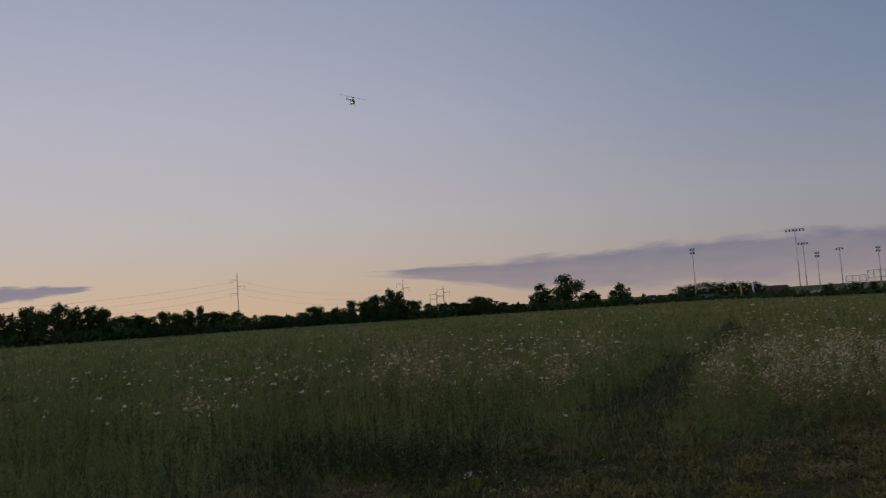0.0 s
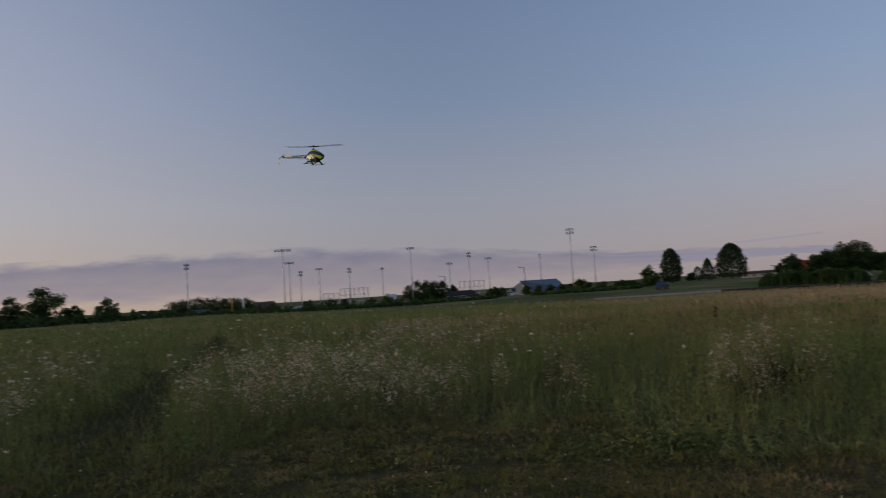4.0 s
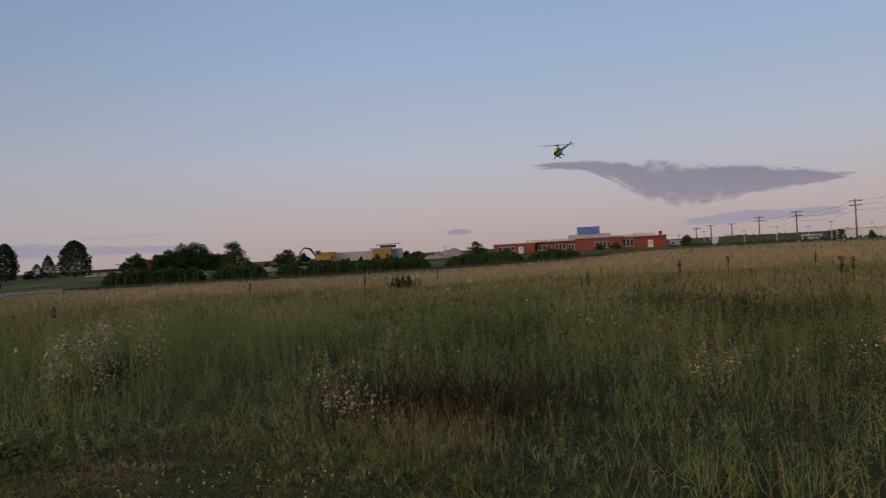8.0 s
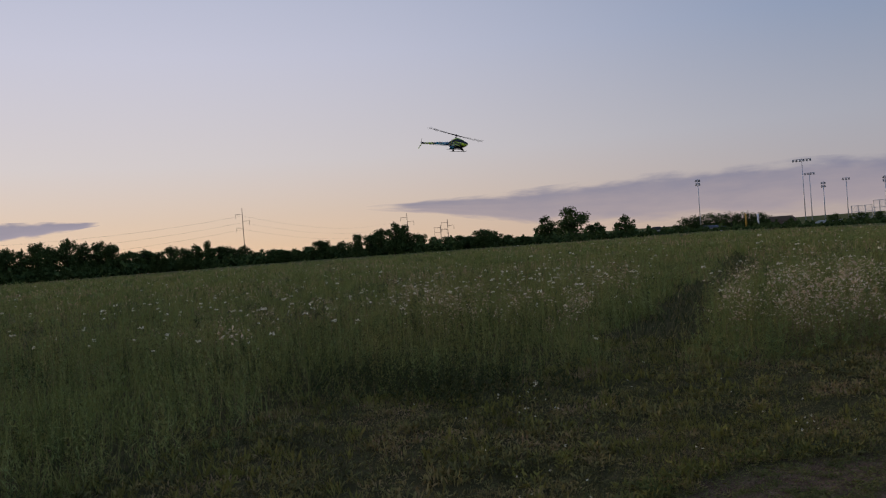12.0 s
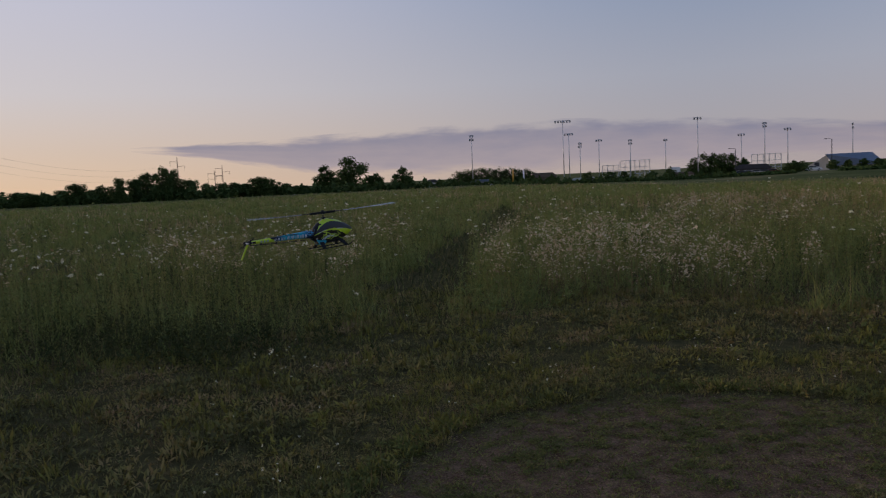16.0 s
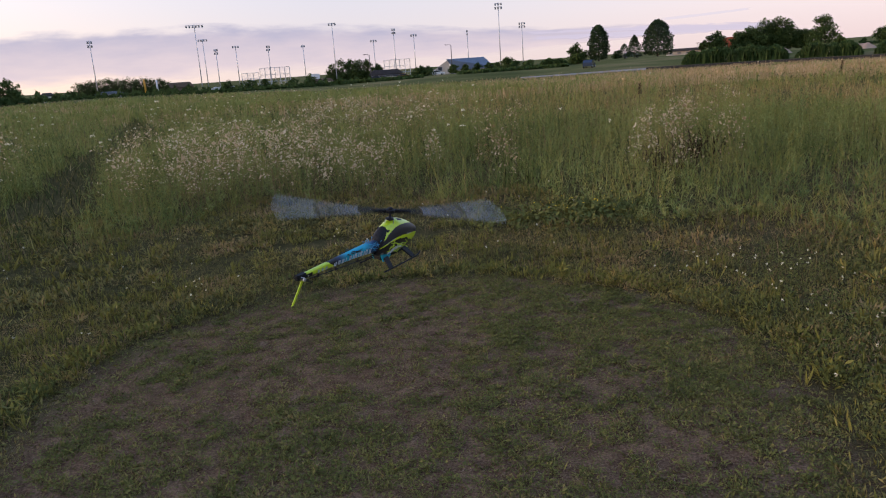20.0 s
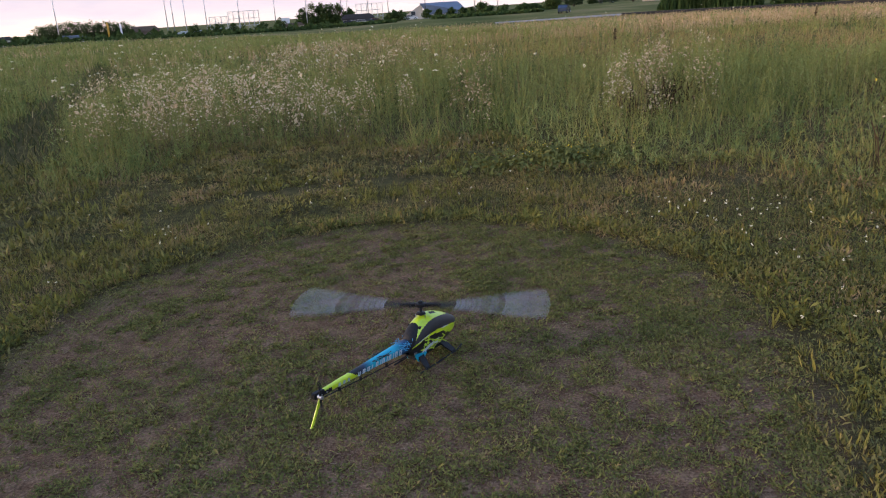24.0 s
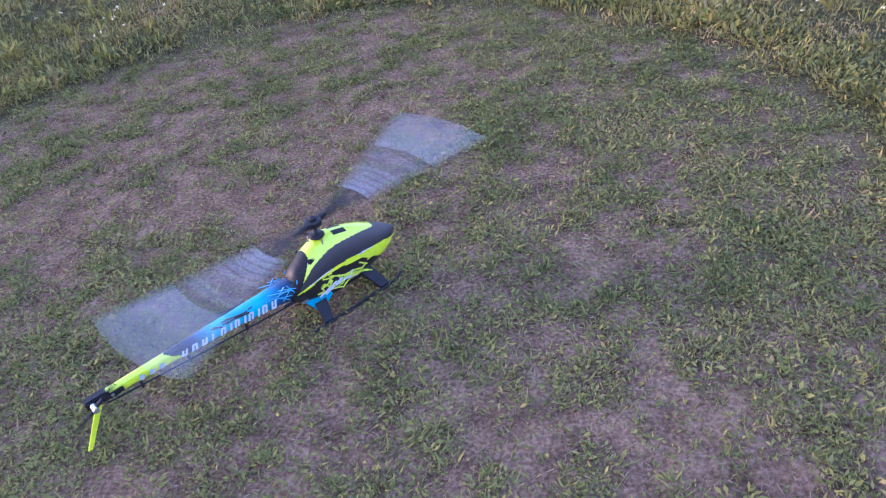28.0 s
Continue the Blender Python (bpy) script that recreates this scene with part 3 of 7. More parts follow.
lone(conifer, "evergreen_tree", 23.3, 2.05, 2.3, 200, 95, "tall broad dark evergreen tree with a conical crown", 2600, top=0.75)
lone(broadleaf, "tree", 26.4, 0.45, 0.9, 215, 96, "small tree before a low building", 500)
lone(broadleaf, "tree", 27.3, 1.05, 1.8, 210, 97, "dark tree with a round head", 1700, trunk=0.08)
for i, (a, e, wd) in enumerate([(28.7, 0.9, 1.9), (29.4, 1.2, 2.2), (30.3, 1.65, 2.7), (31.1, 1.7, 2.6), (31.9, 1.35, 2.4), (32.7, 0.75, 1.7)]):
    lone(broadleaf, "tree", a, e, wd, 215, 198 + i, "large dark tree of a full close grove", 2200, trunk=0.02)
lone(broadleaf, "tree", 33.95, 1.55, 2.8, 210, 103, "spreading dark tree with an open crown", 2200, trunk=0.12)
lone(broadleaf, "shrub", 34.9, 0.1, 1.0, 200, 104, "rounded light green shrub", 500, bushy=True)
lone(broadleaf, "tree", 37.7, 0.8, 2.3, 210, 105, "dark broad tree beside the building site", 1300, trunk=0.1)
lone(broadleaf, "tree", 38.9, 0.45, 1.2, 215, 106, "dark tree beside the building site", 700)
lone(broadleaf, "tree", 47.5, 0.1, 1.6, 230, 107, "dark tree behind the yellow building", 700)
lone(broadleaf, "tree", 46.6, 0.2, 1.0, 235, 108, "dark tree behind the yellow building", 500)
lone(broadleaf, "tree", 52.0, 0.65, 1.7, 240, 109, "round tree beside the brick building", 900, trunk=0.12)
lone(broadleaf, "shrub", 67.4, 0.1, 0.9, 230, 110, "small shrub at the corner of the brick building", 400, bushy=True)
for i, a in enumerate((90.2, 91.0, 91.9, 92.9, 94.0)):
    lone(broadleaf, "tree", a, 0.15 + 0.12 * (i % 3), 1.5, 330, 111 + i, "distant tree behind a low white wall", 420)


def reed_bed(a0, a1, el_top, r, seed):
    """A dense stand of tall reeds along the edge of the field: rounded ends, a soft swelling top."""
    global rng
    rng = np.random.default_rng(seed)
    n = int(620 * (a1 - a0))
    deg = rng.uniform(a0, a1, n)
    a = np.radians(deg)
    rr = r + rng.uniform(-3, 3, n)
    x, y = rr * np.sin(a), rr * np.cos(a)
    end = np.clip(np.minimum(deg - a0, a1 - deg) / 0.7, 0.02, 1) ** 0.5
    swell = 0.84 + 0.1 * np.sin(deg * 2.9 + seed) + 0.06 * np.sin(deg * 8.3 + 2 * seed)
    h = (1.7 + r * math.tan(radians(el_top)) - terrain(x, y)) * end * swell
    blades(x, y, np.maximum(h * rng.uniform(0.75, 1.06, n), 0.4), 0.26, rng.uniform(0.1, 0.5, n), "reed_bed", M_REED, "dense dark green stand of tall reeds", "reeds")
    c = np.c_[x, y, terrain(x, y) + np.maximum(h, 0.4) * rng.uniform(0.25, 1.0, n)]
    tagged(new("reed_leaves", cards(c, rng.uniform(0.18, 0.42, n), "reed_leaves", M_REED)), "drooping leaves of tall reeds", "reeds", kind="stuff")


for i, (a0, a1, e) in enumerate([(25.0, 31.8, -0.06), (32.3, 36.2, -0.17), (36.9, 38.9, -0.24), (39.0, 43.4, -0.3), (42.9, 48.4, -0.3), (49.6, 55.5, -0.24), (55.9, 59.7, -0.28)]):
    reed_bed(a0, a1, e, 138, 130 + i)
for i, (a0, a1, e) in enumerate([(14.9, 17.1, 0.05), (17.0, 18.6, -0.3)]):
    reed_bed(a0, a1, e, 215, 140 + i)


def brush_belt(a0, a1, low_el, el_top, r, seed, n):
    """An uneven belt of brush and saplings behind the field."""
    global rng
    rng = np.random.default_rng(seed)
    a = rng.uniform(a0, a1, n)
    rr = r + rng.uniform(-4, 4, n)
    x, y = rr * np.sin(np.radians(a)), rr * np.cos(np.radians(a))
    lump = 0.55 + 0.25 * np.sin(a * 5.3 + seed) + 0.2 * np.sin(a * 13.7 + 1)
    z0 = terrain(x, y)
    top = 1.7 + r * np.tan(np.radians(low_el + (el_top - low_el) * lump))
    c = np.c_[x, y, z0 + (np.maximum(top - z0, 0.5)) * rng.uniform(0.02, 1.0, n)]
    tagged(new("brush_belt", cards(c, rng.uniform(0.3, 0.6, n), "brush_belt", M_LEAF)), "uneven dark belt of brush behind the field", "brush", kind="stuff")


brush_belt(-21, -9.5, -0.75, -0.05, 225, 201, 2300)
brush_belt(-9.5, 2.0, -0.95, -0.2, 232, 202, 1900)
brush_belt(4.8, 6.6, -0.95, -0.3, 240, 203, 750)
brush_belt(11.4, 18.5, -0.75, -0.15, 226, 204, 1700)
brush_belt(-96, -34, -0.5, 0.5, 160, 205, 17000)
brush_belt(-34, -20, -0.6, 0.2, 168, 208, 3200)
brush_belt(-13, 3.5, -0.98, -0.5, 182, 209, 3600)
brush_belt(3.5, 6.3, -1.02, -0.55, 176, 210, 800)
brush_belt(8.9, 17.0, -1.02, -0.55, 176, 211, 2200)
brush_belt(36, 53, -0.8, -0.05, 222, 206, 5000)
brush_belt(66.2, 81.5, -0.8, -0.45, 262, 207, 900)


# ---- clouds, far behind everything ----
def cloud_material(name, low, top, scale, seed, ruffle):
    m = bpy.data.materials.new(name)
    m.use_nodes = True
    n, l = m.node_tree.nodes, m.node_tree.links
    n.remove(n["Principled BSDF"])
    uv = n.new("ShaderNodeUVMap")
    sp = n.new("ShaderNodeSeparateXYZ")
    l.new(uv.outputs[0], sp.inputs[0])
    mp = n.new("ShaderNodeMapping")
    mp.inputs["Scale"].default_value = (scale * 2.2, scale * 0.55, 1)
    mp.inputs["Location"].default_value = (seed, seed * 2, seed)
    l.new(uv.outputs[0], mp.inputs[0])
    nz = n.new("ShaderNodeTexNoise")
    nz.inputs["Scale"].default_value, nz.inputs["Detail"].default_value, nz.inputs["Roughness"].default_value = 1.0, 7, 0.55
    l.new(mp.outputs[0], nz.inputs["Vector"])
    w = math_node(n, l, "MULTIPLY", math_node(n, l, "SUBTRACT", nz.outputs[0], 0.5), ruffle)
    # distance from the outline, ruffled
    v, u = sp.outputs[1], sp.outputs[0]
    dv = math_node(n, l, "MULTIPLY", math_node(n, l, "MINIMUM", v, math_node(n, l, "SUBTRACT", 1.0, v)), 2.0)
    du = math_node(n, l, "MULTIPLY", math_node(n, l, "MINIMUM", u, math_node(n, l, "SUBTRACT", 1.0, u)), 7.0)
    d = math_node(n, l, "ADD", math_node(n, l, "MINIMUM", dv, du), w)
    mr = n.new("ShaderNodeMapRange")
    mr.interpolation_type = "SMOOTHSTEP"
    mr.inputs[1].default_value, mr.inputs[2].default_value, mr.inputs[4].default_value = 0.0, 0.5, 0.9
    l.new(d, mr.inputs[0])
    c = ramp(n, [(0.1, low), (0.55, tuple((a + b) / 2 for a, b in zip(low, top))), (0.95, top)])
    l.new(math_node(n, l, "ADD", v, math_node(n, l, "MULTIPLY", w, 0.8)), c.inputs[0])
    em, tr, mx = n.new("ShaderNodeEmission"), n.new("ShaderNodeBsdfTransparent"), n.new("ShaderNodeMixShader")
    l.new(c.outputs[0], em.inputs[0])
    l.new(mr.outputs[0], mx.inputs[0])
    l.new(tr.outputs[0], mx.inputs[1])
    l.new(em.outputs[0], mx.inputs[2])
    l.new(mx.outputs[0], n["Material Output"].inputs[0])
    return m


def cloud(outline, label, low, top, scale, seed, r=3000, ruffle=1.35):
    """A bank of cloud on the dome of the sky: bearing, lower and upper height at each station."""
    az_, lo, hi = [o[0] for o in outline], [o[1] for o in outline], [o[2] for o in outline]
    nu, nv = 60, 10
    bm = bmesh.new()
    lay = bm.loops.layers.uv.new("UVMap")
    grid = []
    for i in range(nu + 1):
        a = az_[0] + (az_[-1] - az_[0]) * i / nu
        e0, e1 = float(np.interp(a, az_, lo)), float(np.interp(a, az_, hi))
        row = []
        for j in range(nv + 1):
            e = radians(e0 + (e1 - e0) * j / nv)
            bulge = r + 120 * math.sin(math.pi * j / nv)
            row.append(bm.verts.new((bulge * math.sin(radians(a)) * math.cos(e), bulge * math.cos(radians(a)) * math.cos(e), 1.7 + bulge * math.sin(e))))
        grid.append(row)
    for i in range(nu):
        for j in range(nv):
            f = bm.faces.new((grid[i][j], grid[i + 1][j], grid[i + 1][j + 1], grid[i][j + 1]))
            for lp, (p, q) in zip(f.loops, ((i, j), (i + 1, j), (i + 1, j + 1), (i, j + 1))):
                lp[lay].uv = (p / nu, q / nv)
    ob = part("cloud", bm, cloud_material("cloud_vapour", low, top, scale, seed, ruffle), smooth=True)
    tagged(ob, label, "cloud", kind="structure")


GREY, MAUVE, ROSE = (0.235, 0.225, 0.295), (0.30, 0.275, 0.34), (0.40, 0.345, 0.36)
cloud([(-41, 2.85, 3.2), (-36, 2.2, 3.4), (-28, 0.7, 3.7), (-20, 0.2, 4.0), (-9, 0.1, 4.05), (-4, 0.1, 3.75), (0, 0.1, 3.55), (8, 0.3, 2.9), (15, 0.6, 2.3), (24, 1.0, 1.9)],
      "long low mauve-grey bank of evening cloud", (0.37, 0.31, 0.325), (0.22, 0.215, 0.285), 9, 1.3, ruffle=0.95)
cloud([(-76, 1.6, 3.6), (-68, 1.8, 3.5), (-63, 2.4, 3.4), (-59.8, 2.95, 3.2)], "small mauve cloud low over the wood", MAUVE, GREY, 4, 4.1)
cloud([(56.3, 5.8, 6.2), (59.0, 5.55, 6.25), (60.8, 5.2, 6.2), (62.4, 4.4, 6.1), (64.0, 3.2, 6.0), (65.5, 2.5, 5.9), (67.4, 2.15, 5.65), (69.5, 2.3, 5.4), (72.5, 2.65, 5.05), (75.5, 3.1, 4.3), (78.5, 3.4, 3.8)], "lens-shaped mauve-grey cloud with a ragged edge", (0.25, 0.225, 0.28), (0.205, 0.20, 0.265), 8, 7.7, ruffle=1.3)
cloud([(81, 11.0, 12.6), (84, 10.2, 14.0), (88, 10.8, 15.6), (94, 12.0, 18.0), (104, 14, 23)], "billowing grey cloud with a rosy sunlit edge", GREY, (0.45, 0.37, 0.395), 5, 9.4)
cloud([(89.3, 10.4, 11.5), (92, 10.3, 11.9), (97, 10.6, 11.8)], "small rosy cloud beneath a larger one", (0.5, 0.38, 0.39), (0.42, 0.34, 0.38), 4, 2.4)
cloud([(84.5, 10.3, 11.1), (86.5, 10.2, 11.5), (88.5, 10.5, 11.2)], "small grey wisp of cloud", MAUVE, GREY, 3, 3.4)
cloud([(67, 0.9, 1.3), (71, 0.7, 1.8), (78, 1.0, 1.6)], "faint mauve streak of cloud above the town", MAUVE, MAUVE, 4, 5.4)
cloud([(49.8, 1.2, 1.5), (50.7, 1.1, 1.75), (51.7, 1.2, 1.5)], "tiny grey fleck of cloud", MAUVE, GREY, 2, 6.4)
cloud([(14, 1.3, 2.0), (22, 1.0, 1.9), (31, 0.9, 1.4)], "thin mauve streak of cloud behind the evergreens", MAUVE, MAUVE, 6, 8.4)
cloud([(23.5, 2.0, 2.22), (26, 2.08, 2.3), (29.5, 2.26, 2.42)], "thin wisp of mauve cloud", (0.36, 0.33, 0.37), (0.36, 0.33, 0.37), 4, 1.9)


# ---- buildings ----
M_BRICK = surface("red_brick", (0.27, 0.075, 0.042), (0.2, 0.055, 0.032), scale=0.8, rough=0.9)
M_CONCRETE = surface("pale_concrete", (0.4, 0.38, 0.37), (0.32, 0.305, 0.295), scale=0.4, rough=0.85)
M_CREAM = surface("cream_panel", (0.6, 0.5, 0.4), (0.5, 0.42, 0.33), scale=0.5, rough=0.8)
M_ORANGE = surface("orange_sheathing", (0.46, 0.23, 0.055), (0.36, 0.18, 0.045), scale=0.7, rough=0.7)
M_ROOFBLUE = surface("slate_blue_metal_roof", (0.13, 0.16, 0.21), (0.1, 0.125, 0.17), scale=0.5, rough=0.5)
M_BLUEPANEL = surface("blue_panel", (0.1, 0.19, 0.42), (0.08, 0.15, 0.33), scale=0.6, rough=0.35)
M_SHINGLE = surface("dark_shingle", (0.075, 0.07, 0.075), scale=1, rough=0.9)
M_WHITE = surface("white_paint", (0.75, 0.75, 0.74), (0.64, 0.64, 0.63), scale=0.8, rough=0.6)
M_GLASS, _n, _l, _b = material("window_glass", 0.08, 0, 0.6)
_b.inputs["Base Color"].default_value = (0.03, 0.035, 0.045, 1)
M_YPAINT = surface("yellow_machine_paint", (0.5, 0.3, 0.03), (0.4, 0.22, 0.03), scale=1.5, rough=0.5)
M_GRAVEL = surface("pale_spoil", (0.4, 0.3, 0.23), (0.28, 0.2, 0.15), scale=0.5, rough=0.95, relief=0.2)
M_TYRE = surface("black_rubber", (0.02, 0.02, 0.02), scale=8, rough=0.85)


class Front:
    """A facade's own space: x along it, z up, the viewer at negative y; measured from bearings."""

    def __init__(self, azimuth, r):
        self.az, self.r = azimuth, r
        self.base = place(azimuth, r)
        self.m = Matrix.Translation(self.base) @ pose(0, 0, 0, 0, 0, -azimuth)

    def x(self, a):
        return self.r * math.tan(radians(a - self.az))

    def z(self, e):
        return 1.7 + self.r * math.tan(radians(e)) - self.base.z


def window_in(parent, x0, x1, z0, z1, y, panes=1, frame_mat=None):
    """A window proud of a wall: frame, sill and panes of glass."""
    w = part("window", box_bm(x0, x1, y - 0.06, y + 0.1, z0, z1), frame_mat or M_CONCRETE, parent)
    step = (x1 - x0) / panes
    for i in range(panes):
        part("pane", box_bm(x0 + i * step + 0.12, x0 + (i + 1) * step - 0.12, y - 0.075, y - 0.064, z0 + 0.12, z1 - 0.12), M_GLASS, w)
    part("sill", box_bm(x0 - 0.1, x1 + 0.1, y - 0.22, y - 0.062, z0 - 0.12, z0), M_CONCRETE, w)


def brick_building():
    f = Front(59.7, 240)
    th = thing("brick_building", "long low red-brick building with pale windows and blue roof block", "building", m=f.m)
    x0, xm, x1 = f.x(53.3), f.x(56.4), f.x(66.05)
    part("wall", box_bm(x0, xm, 0, 20, -1, f.z(0.23), 0.05), M_BRICK, th)
    part("wall", box_bm(xm + 0.01, f.x(59.4), 2.0, 24, -1, f.z(0.25), 0.05), M_BRICK, th)
    part("wall", box_bm(f.x(59.4) + 0.01, f.x(62.9), 0.5, 24, -1, f.z(0.35), 0.05), M_BRICK, th)
    part("wall", box_bm(f.x(62.9) + 0.01, x1, 1.2, 24, -1, f.z(0.28), 0.05), M_BRICK, th)
    for a0, a1, e in ((53.2, 56.45, 0.23), (56.47, 59.4, 0.25), (59.42, 62.9, 0.35), (62.92, 66.1, 0.28)):
        part("coping", box_bm(f.x(a0), f.x(a1), -0.25, 24.2, f.z(e) + 0.004, f.z(e) + 0.25, 0.03), M_CONCRETE, th)
    part("roof_block", box_bm(f.x(58.9), f.x(62.1), 6, 22, f.z(0.2), f.z(0.7), 0.05), M_CONCRETE, th, "grey plant room on the roof")
    part("roof_light", box_bm(f.x(59.6), f.x(61.3), 5.2, 18, f.z(0.735), f.z(1.25), 0.05), M_BLUEPANEL, th, "blue metal roof block")
    for a0, a1, e in ((55.6, 57.2, 0.46), (57.5, 58.8, 0.45), (62.2, 63.7, 0.49), (63.9, 65.4, 0.54)):
        part("roof_panel", box_bm(f.x(a0), f.x(a1), 8, 16, f.z(0.2), f.z(e), 0.05), M_CREAM, th, "pale roof monitor")
    part("chimney", box_bm(f.x(65.6), f.x(65.8), 3, 4, f.z(0.2), f.z(0.62), 0.03), M_BRICK, th)
    for a0, a1, e0, e1, y, n in ((53.6, 54.9, -0.25, 0.05, 0, 4), (56.6, 57.6, -0.35, 0.0, 2, 3), (57.9, 58.7, -0.35, 0.05, 2, 3), (58.9, 60.0, -0.45, -0.02, 2, 5),
                                 (60.9, 62.0, -0.4, 0.05, 0.5, 4), (62.9, 63.7, -0.4, 0.15, 1.2, 3)):
        window_in(th, f.x(a0), f.x(a1), f.z(e0), f.z(e1), y, n)
    for a, y in ((55.35, 0), (64.9, 1.2)):
        d = part("door", box_bm(f.x(a) - 0.75, f.x(a) + 0.75, y - 0.08, y + 0.1, 0, f.z(0.0)), M_WHITE, th)
        part("pane", box_bm(f.x(a) - 0.5, f.x(a) + 0.5, y - 0.095, y - 0.084, 0.9, f.z(0.0) - 0.25), M_CREAM, d)


def yellow_building():
    f = Front(43, 230)
    th = thing("unfinished_building", "low unfinished building clad in orange sheathing with a tilted canopy roof", "building", m=f.m)
    part("wall", box_bm(f.x(39.9), f.x(41.2), 0, 14, -1, f.z(0.4), 0.05), M_ORANGE, th)
    part("wall", box_bm(f.x(41.2) + 0.01, f.x(44.1), 3, 16, -1, f.z(0.33), 0.05), M_CREAM, th, "cream side wall")
    part("wall", box_bm(f.x(44.1) + 0.01, f.x(45.5), 0, 14, -1, f.z(0.42), 0.05), M_ORANGE, th)
    part("wall", box_bm(f.x(45.5) + 0.01, f.x(46.4), 2, 14, -1, f.z(0.4), 0.05), M_CONCRETE, th, "shaded grey end wall")
    part("parapet", box_bm(f.x(43.9), f.x(45.6), -0.2, 10, f.z(0.42) + 0.004, f.z(0.5), 0.03), M_CONCRETE, th)
    part("clerestory", box_bm(f.x(44.7), f.x(45.9), 3, 10, f.z(0.5) + 0.004, f.z(0.7), 0.03), M_GLASS, th)
    part("canopy", prism_bm([(f.x(44.4), f.z(0.72)), (f.x(46.3), f.z(0.8)), (f.x(46.35), f.z(0.86)), (f.x(44.4), f.z(0.78))], 0, 12), M_WHITE, th, "tilted white canopy roof")
    part("door_opening", box_bm(f.x(45.1), f.x(45.3), -0.05, 0.2, 0.2, 2.4), M_GLASS, th, "dark doorway")
    for a in (40.2, 40.75, 44.4):
        part("window_opening", box_bm(f.x(a) - 0.6, f.x(a) + 0.6, -0.05, 0.2, 1.0, 2.4), M_GLASS, th, "dark window opening")


def excavator():
    f = Front(40.3, 205)
    th = thing("excavator", "yellow tracked excavator with a dark folded arm, on the building site", "excavator", m=f.m @ pose(0, -2, 0.3))
    for y in (-1.2, 1.0):
        part("track", box_bm(-2.2, 2.2, y, y + 0.55, 0, 0.85, 0.3), M_TYRE, th)
    part("body", box_bm(-1.9, 2.4, -1.3, 1.3, 1.0, 2.2, 0.15), M_YPAINT, th)
    cab = part("cab", box_bm(-1.8, -0.4, -1.35, -0.2, 2.2, 3.6, 0.12), M_YPAINT, th)
    part("cab_window", box_bm(-1.65, -0.55, -1.38, -1.353, 2.5, 3.45), M_GLASS, cab)
    part("counterweight", box_bm(1.7, 2.9, -1.3, 1.3, 1.1, 2.0, 0.25), M_DARKSTEEL, th)
    part("boom", tube_bm([(-1.6, 0.4, 2.0), (-3.0, 0.4, 4.1), (-4.6, 0.4, 4.5)], [0.24, 0.27, 0.18], 6), M_DARKSTEEL, th)
    part("stick", tube_bm([(-4.6, 0.4, 4.6), (-5.7, 0.4, 3.3), (-6.1, 0.4, 2.4)], [0.18, 0.16, 0.13], 6), M_DARKSTEEL, th)
    part("bucket", prism_bm([(-6.6, 2.5), (-5.8, 2.6), (-5.5, 1.7), (-6.0, 1.2), (-6.5, 1.6)], -0.1, 0.9), M_DARKSTEEL, th)


def spoil_heap(a, r, w, h, seed):
    global rng
    rng = np.random.default_rng(seed)
    bm = bmesh.new()
    bmesh.ops.create_grid(bm, x_segments=28, y_segments=16, size=1)
    for v in bm.verts:
        d = math.hypot(v.co.x, v.co.y)
        k = max(0, 1 - d ** 1.6) * (0.75 + 0.5 * noise.noise(Vector((v.co.x * 2.2 + seed, v.co.y * 2, 0)))) + 0.08 * noise.noise(Vector((v.co.x * 9, v.co.y * 9, seed))) * (d < 0.95)
        v.co = Vector((v.co.x * w / 2, v.co.y * w / 4, k * h - 0.15))
    ob = part("spoil_heap", bm, M_GRAVEL, smooth=True, m=Matrix.Translation(place(a, r)) @ pose(0, 0, 0, 0, 0, -a))
    tagged(ob, "pale heap of excavated earth on the building site", "earth heap")


def gable_hall():
    f = Front(9.3, 265)
    th = thing("gabled_hall", "long hall with a slate-blue metal roof and a tan gable end", "building", m=f.m)
    x0, x1, xr = f.x(7.1), f.x(11.5), f.x(8.25)
    zt, ze, d = f.z(0.42), f.z(-0.32), 14
    part("wall", box_bm(x0 + 0.3, x1 - 0.3, 0.3, d, -1, ze - 0.05), M_CONCRETE, th)
    part("gable", prism_bm([(x0, -0.5), (f.x(8.35), -0.5), (f.x(8.35), ze), (xr, zt - 0.15), (x0, ze)], -0.2, 0.28), M_CREAM, th, "tan gable wall")
    bm = bmesh.new()
    v = [bm.verts.new(c) for c in ((f.x(8.1), -0.6, zt), (f.x(10.9), 6, zt), (x1 + 0.4, -0.6, ze), (f.x(8.6), -0.9, ze), (f.x(8.1), 7, zt), (x1 + 0.4, d, ze),
                                   (f.x(8.6), -0.9, ze - 0.3), (x1 + 0.4, -0.6, ze - 0.3), (x1 + 0.4, d, ze - 0.3))]
    for q in ((0, 3, 2, 1), (0, 1, 4), (1, 2, 5), (3, 6, 7, 2), (2, 7, 8, 5)):
        bm.faces.new([v[i] for i in q])
    part("roof", bm, M_ROOFBLUE, th, "slate-blue metal roof")
    for a in (7.6,):
        window_in(th, f.x(a) - 0.8, f.x(a) + 0.8, 1.2, 2.6, -0.2, 1)


